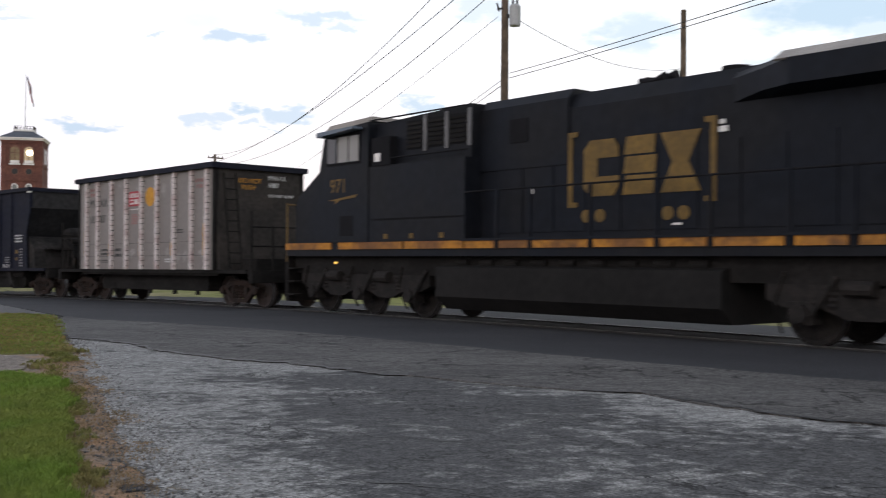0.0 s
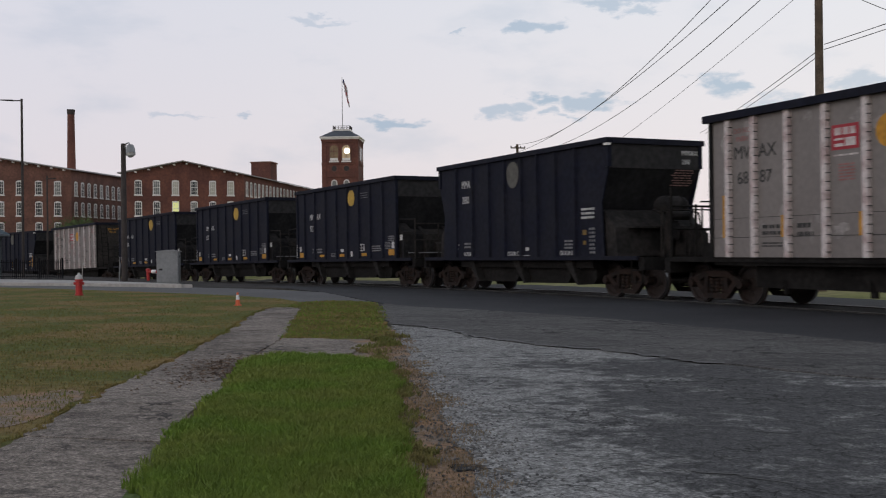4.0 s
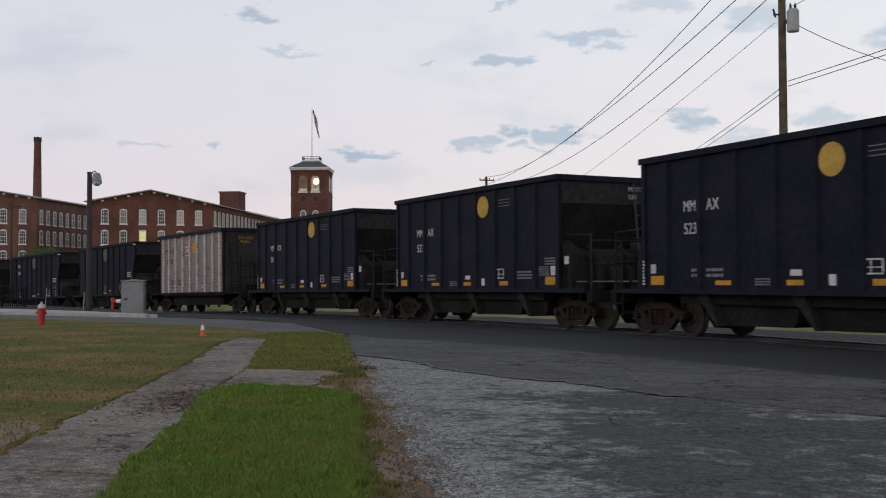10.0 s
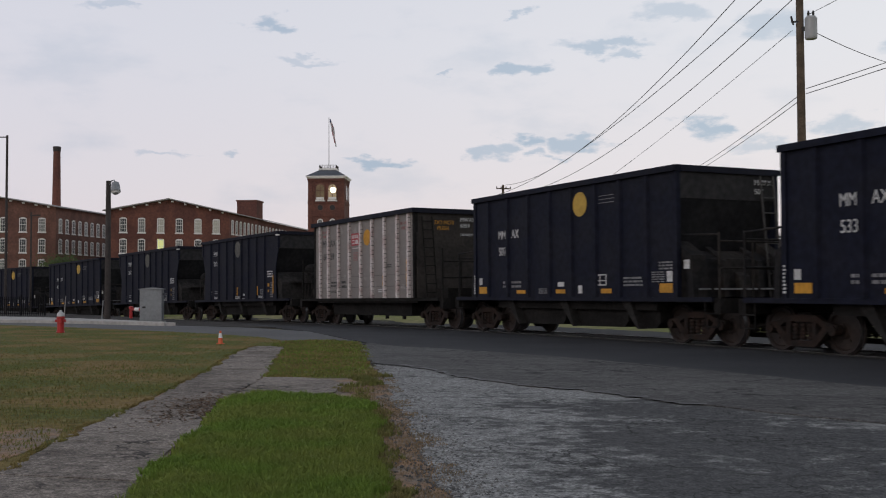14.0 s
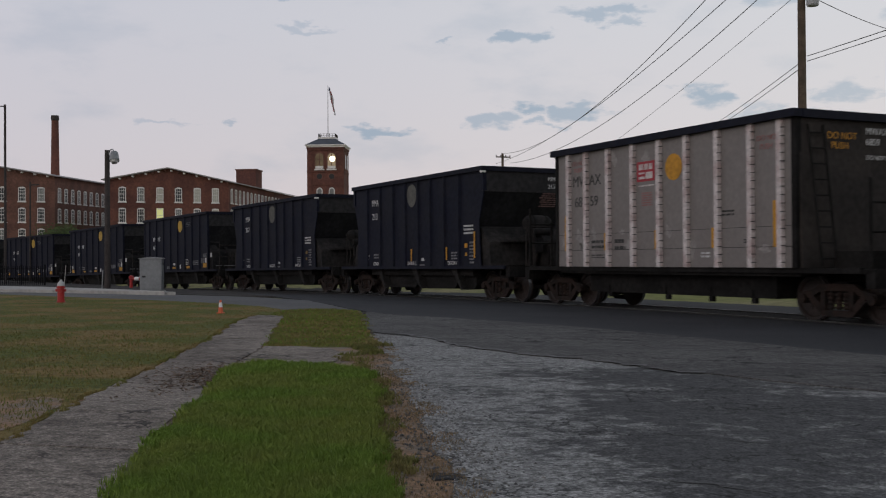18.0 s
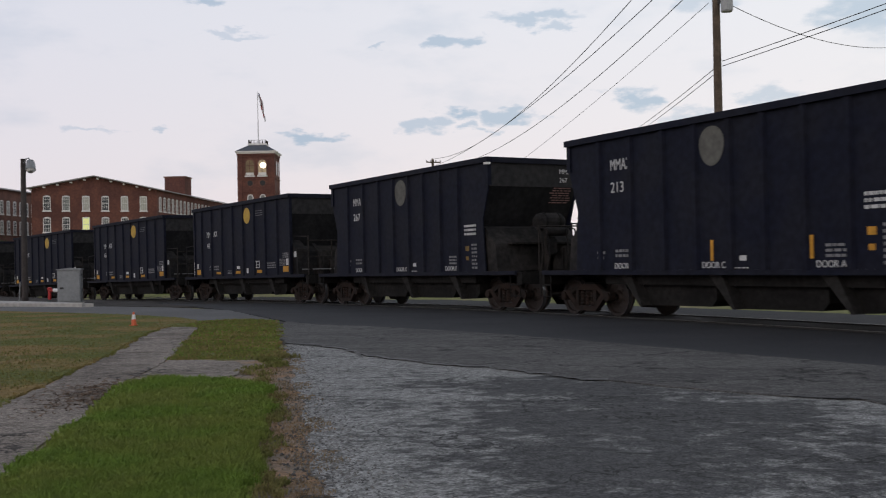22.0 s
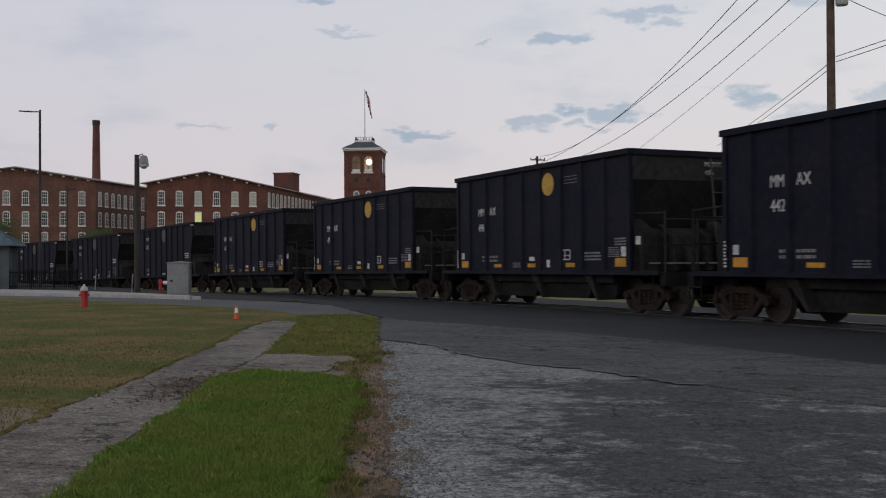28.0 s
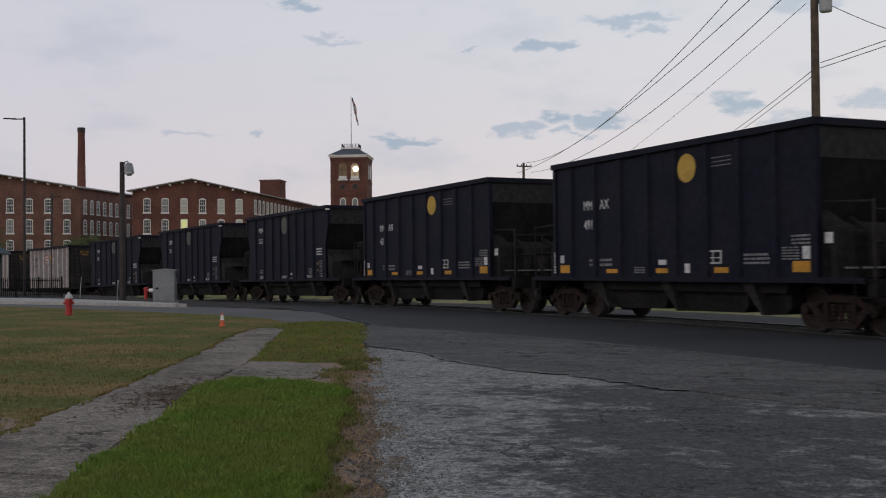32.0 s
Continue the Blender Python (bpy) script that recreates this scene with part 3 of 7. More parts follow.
# ---- the lie of the land ----
TRACK_X, TRACK_Y, HEAD, BEND = 2.97, 22.0, 39.55, 0.00393
GAUGE = 1.435
STEP = 0.5
_s = np.arange(-120, 260, STEP)
_h = np.radians(HEAD) + np.where(_s > 0, BEND * np.minimum(_s, 130), 0)
_x = np.cumsum(-np.sin(_h) * STEP)
_y = np.cumsum(np.cos(_h) * STEP)
_i0 = int(120 / STEP)
_x += TRACK_X - _x[_i0]
_y += TRACK_Y - _y[_i0]
_z = -0.08 - 1.9e-4 * np.minimum(np.clip(_s + 2, 0, None), 75) ** 2
# from 75 m on the line goes on falling at an even grade
_z -= np.clip(_s - 73, 0, None) * 0.012


def rail_at(s):
    """Place on the centre line at rail height, and heading in radians, s metres up the line."""
    return float(np.interp(s, _s, _x)), float(np.interp(s, _s, _y)), float(np.interp(s, _s, _z)), float(np.interp(s, _s, _h))


def plain(x, y):
    """Height of the ground away from the track."""
    n, a = 0.77 * x + 0.64 * y, (x - 3) * -0.68 + (y - 22) * 0.73
    return -0.06 * min(max((n - 3) / 9, 0), 1) - 0.6e-4 * min(max(a + 2, 0), 55) ** 2


def gz(x, y):
    """Height of the ground: the plain, eased down to the rails near the line."""
    d2 = (_x[::4] - x) ** 2 + (_y[::4] - y) ** 2
    i = int(np.argmin(d2)) * 4
    d, zt = math.sqrt(d2[i // 4]), _z[i] - 0.03
    k = min(max((d - 2.2) / 4.0, 0), 1)
    k = k * k * (3 - 2 * k)
    return zt * (1 - k) + plain(x, y) * k


def sheet(name, outline, lift, mat, cell=2.0, label="", wobble=0.0, sides=0.05, seed=3):
    """A patch of ground with a ragged rim: the outline cut into cells and laid on the land."""
    rng = random.Random(seed)
    pts = []
    for i, (x0, y0) in enumerate(outline):
        x1, y1 = outline[(i + 1) % len(outline)]
        n = max(1, int(math.hypot(x1 - x0, y1 - y0) / (0.25 if wobble else 3.0)))
        for k in range(n):
            pts.append((x0 + (x1 - x0) * k / n + rng.uniform(-wobble, wobble), y0 + (y1 - y0) * k / n + rng.uniform(-wobble, wobble)))
    bm = B()
    bm.faces.new([bm.verts.new((x, y, 0)) for x, y in pts])
    bmesh.ops.triangulate(bm, faces=bm.faces[:])
    xs, ys = [p[0] for p in pts], [p[1] for p in pts]
    for axis, lo, hi in ((0, min(xs), max(xs)), (1, min(ys), max(ys))):
        at = lo + cell
        while at < hi:
            co, no = [0, 0, 0], [0, 0, 0]
            co[axis], no[axis] = at, 1
            bmesh.ops.bisect_plane(bm, geom=bm.verts[:] + bm.edges[:] + bm.faces[:], plane_co=co, plane_no=no)
            at += cell
    bmesh.ops.triangulate(bm, faces=bm.faces[:])
    for v in bm.verts:
        v.co.z = gz(v.co.x, v.co.y) + lift
    rim = [e for e in bm.edges if e.is_boundary]
    if sides:
        made = bmesh.ops.extrude_edge_only(bm, edges=rim)["geom"]
        for v in made:
            if isinstance(v, bmesh.types.BMVert):
                v.co.z -= sides
    bmesh.ops.recalc_face_normals(bm, faces=bm.faces)
    if sum(f.normal.z * f.calc_area() for f in bm.faces) < 0:
        bmesh.ops.reverse_faces(bm, faces=bm.faces)
    me = bpy.data.meshes.new(name)
    bm.to_mesh(me)
    bm.free()
    me.materials.append(mat)
    return tagged(new(name, me), label=label, kind="structure")


# ---- ground ----
def land():
    grid = sorted({*range(-60, 61, 3), *range(-140, 141, 10), *range(-400, 401, 40), -900, 900, -1500, 1500, -2500, 2500})
    ys = sorted({*range(-30, 91, 3), *range(-140, 241, 10), *range(-400, 601, 40), -900, 900, -1500, 1500, -2500, 2500})
    verts = [(x, y, gz(x, y) - 0.05) for y in ys for x in grid]
    n = len(grid)
    faces = [(j * n + i, j * n + i + 1, (j + 1) * n + i + 1, (j + 1) * n + i) for j in range(len(ys) - 1) for i in range(n - 1)]
    me = bpy.data.meshes.new("ground")
    me.from_pydata(verts, [], faces)
    me.materials.append(M_FIELD)
    tagged(new("ground", me), label="flat grassy ground reaching to the horizon", kind="structure")


land()
NEAR_EDGE = [(-8.6, 23.7), (-7.6, 22.6), (-6.0, 21.7), (-4.6, 20.7), (-3.2, 19.6), (-1.0, 17.45), (0.75, 15.6), (2.1, 14.2), (3.45, 12.95), (5.0, 11.6)]
CRACK = [(-6.1, 16.9), (-5.7, 16.85), (-4.85, 15.9), (-4.0, 14.65), (-3.3, 13.95), (-2.7, 13.4), (-2.1, 13.15), (-1.45, 12.6), (-0.95, 12.0), (-0.45, 11.7), (0.6, 10.95), (1.2, 10.6), (1.85, 10.4), (2.15, 9.85), (2.5, 9.3), (2.9, 8.75), (3.5, 8.35)]
RIM = [(-6.1, 16.8), (-5.3, 14.9), (-4.15, 11.9), (-3.35, 9.95), (-2.8, 8.55), (-2.43, 7.5), (-2.1, 6.7), (-1.84, 6.1), (-1.45, 4.9), (-0.95, 2.0), (-0.45, -3.0)]
VERGE_EDGE = [(-4.85, 12.55), (-3.94, 10.8), (-3.31, 9.34), (-2.97, 8.36), (-2.75, 7.69), (-2.44, 6.84), (-2.11, 6.0), (-1.72, 4.9), (-1.2, 2.0), (-0.7, -3.0)]
PATH_RIGHT = [(-1.4, -3.0), (-2.3, 2.0), (-3.3, 4.6), (-3.72, 5.5), (-3.95, 6.1), (-4.25, 6.9), (-4.78, 8.35), (-5.02, 9.0), (-5.43, 9.9), (-5.78, 10.9)]
PATH_LEFT = [(-4.0, -3.0), (-4.1, 2.0), (-4.75, 5.2), (-5.2, 6.5), (-5.6, 7.5), (-6.05, 8.85), (-6.3, 9.7), (-6.72, 10.9), (-7.46, 12.93), (-8.03, 14.57), (-8.58, 16.0), (-9.59, 18.4), (-10.23, 20.3), (-10.6, 21.6)]
SMALL_VERGE = [(-9.7, 21.25), (-10.3, 21.8), (-10.9, 24.0), (-10.57, 24.88), (-9.99, 24.95), (-9.1, 24.2), (-7.93, 21.5), (-6.77, 18.4), (-5.5, 14.95), (-5.3, 14.15), (-6.62, 13.7), (-7.8, 16.5), (-8.76, 18.9)]
sheet("road", [(-24, 43.5), (-19, 37.6), (-13, 30.5)] + NEAR_EDGE + [(14, 4.0), (32, -14), (38, -8), (19.5, 8.5), (9.0, 20.6), (5.6, 24.6), (-8.0, 39.6), (-16, 46)], -0.004, M_ROAD, 1.6, "dark newly laid asphalt road along the rails", 0.03)
sheet("worn_road", [(-8.6, 23.7), (-8.3, 22.2), (-6.9, 18.6), (-6.1, 16.9)] + CRACK[1:] + [(9.0, 3.2), (20, -8), (32, -14), (14, 4.0)] + NEAR_EDGE[::-1], 0.001, M_MID, 1.6, "worn grey asphalt strip with a broken edge", 0.05, seed=8)
sheet("apron", RIM + [(-0.4, -8), (24, -14), (9.0, 3.2)] + CRACK[::-1], -0.012, M_OLD, 1.2, "old pale cracked asphalt apron", 0.05, 0.02, seed=5)
sheet("lane", [(-60, 44.5), (-28.5, 34.1), (-24.0, 31.9), (-20.2, 30.0), (-16.6, 28.0), (-12.2, 25.3), (-10.9, 23.7), (-8.6, 23.5), (-13, 30.5), (-16.4, 33.2), (-19.6, 34.6), (-25.2, 36.2), (-30.2, 37.4), (-42, 41.0), (-60, 47)], -0.010, M_GREYROAD, 2.0, "grey asphalt lane beside the lawn", 0.03, seed=9)
sheet("dirt", [(-6.3, 17.6), (-5.5, 15.0), (-5.2, 14.0)] + [(x - 0.25, y) for x, y in VERGE_EDGE] + [(x + 0.35, y + 0.1) for x, y in RIM[::-1]], -0.02, M_DIRT, 1.0, "bare orange dirt along the asphalt", 0.09, 0.02, seed=4)
sheet("green_verge", PATH_RIGHT + [(-5.8, 11.3), (-5.0, 11.35)] + [(x - 0.3, y) for x, y in VERGE_EDGE[1:]], -0.004, M_GRASS, 0.8, "lush green grass verge", 0.06, seed=6)
sheet("small_verge", SMALL_VERGE, -0.006, M_LAWN, 1.0, "patchy grass verge beside the path", 0.09, seed=7)
sheet("lawn", PATH_LEFT + [(-10.3, 21.7), (-10.85, 24.0), (-12.4, 25.9), (-14.7, 27.6), (-17.4, 29.1), (-20.2, 30.4), (-23.9, 32.3), (-27.8, 34.2), (-60, 45), (-60, -3)], -0.002, M_LAWN, 1.6, "dry mown lawn with brown patches", 0.05, seed=2)
sheet("path_bed", PATH_RIGHT + [(-5.89, 11.3), (-4.7, 11.4), (-5.2, 14.2), (-6.5, 14.0), (-7.7, 16.6), (-8.66, 19.0), (-9.6, 21.3), (-10.3, 21.9)] + PATH_LEFT[::-1], -0.014, M_DIRT, 1.0, "dirt under the concrete path", 0.0, seed=1)
sheet("bare_soil", [(-5.36, 6.75), (-5.62, 7.4), (-5.9, 8.1), (-6.25, 8.2), (-6.5, 7.6), (-6.3, 6.9), (-5.8, 6.3), (-5.3, 6.2)], 0.003, M_DIRT, 0.6, "patch of bare orange soil in the lawn", 0.06, 0.02, seed=21)
sheet("lot", [(12, 22), (-1, 38), (-9, 47), (-20, 56.5), (-22, 62), (0, 66), (40, 40), (34, 8)], -0.035, M_FIELD, 3.0, "rough grass beyond the rails", 0.1, seed=12)
sheet("far_pavement", [(-6.5, 44.6), (-14.0, 51.5), (-30, 64.5), (-34, 72), (-8, 72), (6, 52), (1.5, 45)], -0.015, M_LOT, 3.0, "pale concrete yard beyond the rails", 0.1, seed=13)


sheet("ballast", [(-17.0, 33.6), (-20.6, 34.9), (-26, 37.6), (-34, 40.5), (-60, 48), (-80, 80), (-86, 100), (-70, 92), (-46, 72), (-30, 59.5), (-16, 47.5), (-14, 44), (-19, 37.4), (-15.4, 33.4)], 0.0, M_BALLAST, 2.0, "dark gravel bed beside and under the rails", 0.05, seed=17)


def cracks():
    """The open broken edge between the asphalt layers, its step shadow drawn dark, and a few long thin ragged cracks.
    """
    rng = random.Random(31)
    root = tagged(empty("asphalt_cracks"), label="open ragged cracks and painted step shadow in the old asphalt", category="crack", kind="structure")
    lines = [CRACK[:10], CRACK[11:], [(-4.2, 13.2), (-3.1, 12.2), (-2.3, 11.9)], [(-3.2, 10.4), (-2.2, 9.8), (-1.6, 9.2)], [(-2.4, 8.2), (-1.2, 7.9), (0.4, 7.2)], [(0.6, 9.6), (1.2, 8.4), (2.4, 7.6)], [(-1.0, 6.2), (0.2, 5.6), (0.9, 5.9)], [(1.6, 6.6), (2.6, 5.4)], [(-4.9, 15.0), (-3.9, 13.7)]]
    while len(lines) < 60:
        x, y = rng.uniform(-5, 4), rng.uniform(4.5, 15.5)
        d, e = 0.65 * x + 0.74 * y, 0.936 * x + 0.352 * y
        if 4.6 < d < 8.2 and e > 0.5 and rng.random() < 0.25 + 0.25 * (d - 5):
            a, s = rng.gauss(-0.35, 0.5), rng.uniform(0.12, 0.5)
            lines.append([(x - s * math.cos(a), y - s * math.sin(a)), (x, y + rng.uniform(-0.06, 0.06)), (x + s * math.cos(a), y + s * math.sin(a))])
    for k, line in enumerate(lines):
        pts = []
        for (x0, y0), (x1, y1) in zip(line, line[1:]):
            n = max(2, int(math.hypot(x1 - x0, y1 - y0) / 0.14))
            for i in range(n):
                f = i / n
                pts.append(Vector((x0 + (x1 - x0) * f + rng.uniform(-0.09, 0.09), y0 + (y1 - y0) * f + rng.uniform(-0.09, 0.09), 0)))
        # first two strips are wide: they also paint the raised edge's shadow
        wide = 0.06 if k < 2 else 0.010 if k < 9 else 0.006
        bm = B()
        prev = None
        for i, p in enumerate(pts):
            w = wide * rng.uniform(0.25, 1.4)
            z = plain(p.x, p.y) + (0.005 if k < 2 else -0.008)
            now = (bm.verts.new((p.x, p.y - w, z)), bm.verts.new((p.x, p.y + w, z)))
            if prev:
                bm.faces.new((prev[0], now[0], now[1], prev[1]))
            prev = now
        part("crack", bm, M_BLACK, root)


cracks()


def path_slab():
    """The concrete path in separate slabs, each slightly out of true."""
    rng = random.Random(11)
    left = PATH_LEFT
    right = PATH_RIGHT + [(-5.95, 11.4), (-6.64, 13.7), (-7.8, 16.5), (-8.76, 18.9), (-9.85, 21.6)]

    def along(line, y):
        for (x0, y0), (x1, y1) in zip(line, line[1:]):
            if y0 <= y <= y1:
                return x0 + (x1 - x0) * (y - y0) / (y1 - y0)
        return line[-1][0]

    root = tagged(empty("path"), label="weathered concrete sidewalk in cracked slabs", category="sidewalk", kind="structure")
    y = -3.0
    while y < 21.3:
        y1 = min(y + 1.5, 21.6)
        bm = B()
        q = [(along(left, y + 0.005) + 0.03, y + 0.005), (along(right, y + 0.005), y + 0.005), (along(right, y1 - 0.005), y1 - 0.005), (along(left, y1 - 0.005) + 0.03, y1 - 0.005)]
        lift = rng.uniform(-0.003, 0.004)
        pts = []
        for i, (ax, ay) in enumerate(q):
            bx, by = q[(i + 1) % 4]
            for k in range(6):
                f = k / 6
                rough = 0.04 if i % 2 else 0.02
                pts.append((ax + (bx - ax) * f + rng.uniform(-rough, rough), ay + (by - ay) * f + rng.uniform(-0.004, 0.004)))
        zc = gz((q[0][0] + q[1][0]) / 2, y + 0.75) + lift
        prism(bm, pts, -0.06, 0.0, "z")
        for v in bm.verts:
            v.co.z += zc + (gz(0.5 * (q[0][0] + q[1][0]), v.co.y) - gz(0.5 * (q[0][0] + q[1][0]), y + 0.75))
        part("slab", bm, M_WALK, root)
        y = y1
    cross = [(-5.93, 11.44), (-5.5, 11.45), (-5.05, 11.5), (-4.88, 11.9), (-4.98, 12.5), (-5.12, 12.9), (-5.6, 13.58), (-6.2, 13.8), (-6.62, 13.68)]
    rim = []
    for (x0, y0), (x1, y1) in zip(cross, cross[1:] + cross[:1]):
        n = max(1, int(math.hypot(x1 - x0, y1 - y0) / 0.12))
        rim += [(x0 + (x1 - x0) * k / n + rng.uniform(-0.03, 0.03), y0 + (y1 - y0) * k / n + rng.uniform(-0.03, 0.03)) for k in range(n)]
    part("slab", prism(B(), rim, -0.07, gz(-5.6, 12.6) + 0.004, "z"), M_WALK, root)


path_slab()


def kerb():
    root = tagged(empty("kerb"), label="pale concrete kerb and pavement beyond the lane", category="kerb", kind="structure")
    line = [(-60, 46.2), (-42, 40.4), (-29.8, 36.7), (-25.9, 35.7), (-23.4, 35.0), (-21.5, 34.4), (-20.0, 33.9)]
    for (x0, y0), (x1, y1) in zip(line, line[1:]):
        d = Vector((x1 - x0, y1 - y0, 0))
        n = max(1, int(d.length / 3))
        d /= n
        side = Vector((-d.y, d.x, 0)).normalized()
        if side.y < 0:
            side = -side
        for k in range(n):
            p = Vector((x0, y0, 0)) + d * k
            q = p + d * 0.995
            bm = B()
            out = [(p.x, p.y), (q.x, q.y), (q.x + side.x * 0.2, q.y + side.y * 0.2), (p.x + side.x * 0.2, p.y + side.y * 0.2)]
            z = plain(p.x, p.y)
            prism(bm, out, z - 0.1, z + 0.12, "z")
            bmesh.ops.bevel(bm, geom=bm.edges[:], offset=0.015, segments=1, affect="EDGES")
            part("kerb_stone", bm, M_KERB, root)
    out = [(x, y + 0.1) for x, y in line] + [(-19.7, 34.15), (-20.6, 34.8), (-23.0, 36.6), (-25.8, 38.3), (-29.6, 40.4), (-35.0, 42.7), (-60, 50)]
    bm = B()
    prism(bm, out, -0.4, 0.0, "z")
    for v in bm.verts:
        v.co.z += plain(v.co.x, v.co.y) + 0.11
    part("pavement", bm, M_KERB, root)


kerb()


def blades(name, outline, count, mat, height, label, seed, clump=0.0, fray=0.08, fine=1.0):
    """Grass blades over an outline, one mesh."""
    rng = np.random.default_rng(seed)
    poly = np.array(outline)
    lo, hi = poly.min(axis=0), poly.max(axis=0)
    found = []
    while sum(map(len, found)) < count:
        p = rng.uniform(lo - fray, hi + fray, (40000, 2))
        # the rim frays in and out
        qx = p[:, 0] + fray * (0.6 * np.sin(5.3 * p[:, 1] + 2.1 * p[:, 0] + seed) + 0.4 * np.sin(17.1 * p[:, 1] - 9.7 * p[:, 0]))
        qy = p[:, 1] + fray * (0.6 * np.sin(6.1 * p[:, 0] - 1.7 * p[:, 1] + seed) + 0.4 * np.sin(19.3 * p[:, 0] + 7.9 * p[:, 1]))
        hit = np.zeros(len(p), bool)
        for (x0, y0), (x1, y1) in zip(poly, np.roll(poly, -1, axis=0)):
            if y0 != y1:
                hit ^= ((y0 > qy) != (y1 > qy)) & (qx < (x1 - x0) * (qy - y0) / (y1 - y0) + x0)
        # thinner with distance, where single blades no longer show
        hit &= rng.random(len(p)) < np.minimum(1.0, (6.0 / np.maximum(np.hypot(p[:, 0], p[:, 1]), 4.0)) ** 1.5)
        p = p[hit]
        if clump:
            p = np.array([q for q in p.tolist() if noise.noise(Vector((q[0] * 1.6, q[1] * 1.6, seed))) > rng.uniform(-clump, clump * 0.6)]).reshape(-1, 2)
        found.append(p)
    pts = np.concatenate(found)[:count]
    n = len(pts)
    z = np.array([plain(x, y) for x, y in pts]) - 0.01
    far = np.clip(np.hypot(pts[:, 0], pts[:, 1]) / 6, 1, 4)
    h = height * rng.uniform(0.45, 1.25, n)
    wd = rng.uniform(0.0022, 0.0045, n) * far * fine
    az = rng.uniform(0, 2 * np.pi, n)
    lean = rng.uniform(0.1, 0.75, n) * h
    la = rng.uniform(0, 2 * np.pi, n)
    cx, cy = np.cos(az) * wd, np.sin(az) * wd
    lx, ly = np.cos(la) * lean, np.sin(la) * lean
    v = np.empty((n, 5, 3))
    for k, (side, f, up) in enumerate(((1, 0, 0), (-1, 0, 0), (0.8, 0.4, 0.6), (-0.8, 0.4, 0.6), (0, 1.0, 1.0))):
        v[:, k, 0] = pts[:, 0] + cx * side + lx * f
        v[:, k, 1] = pts[:, 1] + cy * side + ly * f
        v[:, k, 2] = z + h * up * (1 - 0.25 * (f > 0.9))
    base = np.arange(n)[:, None] * 5
    quads = base + np.array([0, 1, 3, 2])
    tris = base + np.array([2, 3, 4])
    me = bpy.data.meshes.new(name)
    me.from_pydata(v.reshape(-1, 3).tolist(), [], quads.tolist() + tris.tolist())
    me.materials.append(mat)
    tagged(new(name, me), label=label, category="grass", kind="stuff")


blades("grass", [(x + 0.13, y) for x, y in PATH_RIGHT[2:]] + [(-5.75, 11.32), (-5.5, 11.35), (-5.0, 11.4)] + [(x - 0.12, y) for x, y in VERGE_EDGE[1:8]] + [(-1.55, 3.6), (-2.85, 3.6)], 150000, M_BLADE, 0.095, "dense green grass blades of the verge", 1, fray=0.10, fine=0.55)
blades("lawn_grass", PATH_LEFT[2:] + [(-10.3, 21.7), (-10.85, 24.0), (-12.4, 25.9), (-14.7, 27.6), (-17.4, 29.1), (-20.2, 30.4), (-23.9, 32.3), (-26, 33.0), (-26, 20), (-9, 4)], 90000, M_DRYBLADE, 0.03, "short dry lawn grass", 2, fray=0.04, fine=0.8)
blades("lawn_tufts", [(-4.9, 4.8), (-5.5, 7.2), (-6.4, 9.6), (-8.6, 15.4), (-15, 15.4), (-9.5, 5)], 8000, M_TUFT, 0.055, "olive tufts in the dry lawn", 12, 0.55, fine=0.8)
blades("verge_grass", SMALL_VERGE, 8000, M_DRYBLADE, 0.03, "patchy grass of the small verge", 3, fray=0.08)
blades("verge_green", SMALL_VERGE, 3600, M_BLADE, 0.045, "green grass of the small verge", 5, 0.55, fray=0.1)
blades("verge_tufts", SMALL_VERGE, 4500, M_TUFT, 0.045, "olive tufts of the small verge", 15, 0.4, fray=0.1)
blades("edge_weeds", [(x - 0.12, y) for x, y in VERGE_EDGE[:8]] + [(x + 0.1, y) for x, y in RIM[8:0:-1]], 5200, M_STRAW, 0.022, "dry straw lying on the dirt edge", 4, 0.4, fray=0.15, fine=0.7)
blades("path_edge_grass", PATH_LEFT[2:] + [(x + 0.04, y) for x, y in PATH_LEFT[:1:-1]], 3000, M_DRYBLADE, 0.04, "ragged dry grass over the path edge", 7, 0.6, fray=0.07)
blades("path_edge_green", PATH_RIGHT[2:] + [(x + 0.12, y) for x, y in PATH_RIGHT[:1:-1]], 2600, M_BLADE, 0.07, "ragged green grass over the path edge", 8, 0.6, fray=0.06)
blades("verge_fringe", VERGE_EDGE[:8] + [(x - 0.22, y) for x, y in VERGE_EDGE[7::-1]], 5200, M_TUFT, 0.05, "thin olive grass along the dirt edge", 9, 0.45, fray=0.12)
blades("corner_weeds", [(-5.6, 15.3), (-5.35, 14.2), (-5.0, 12.9), (-4.8, 12.0), (-4.45, 12.0), (-4.75, 13.0), (-5.2, 14.6)], 900, M_TUFT, 0.07, "weedy tufts at the end of the cross slab", 14, 0.5, fray=0.2)


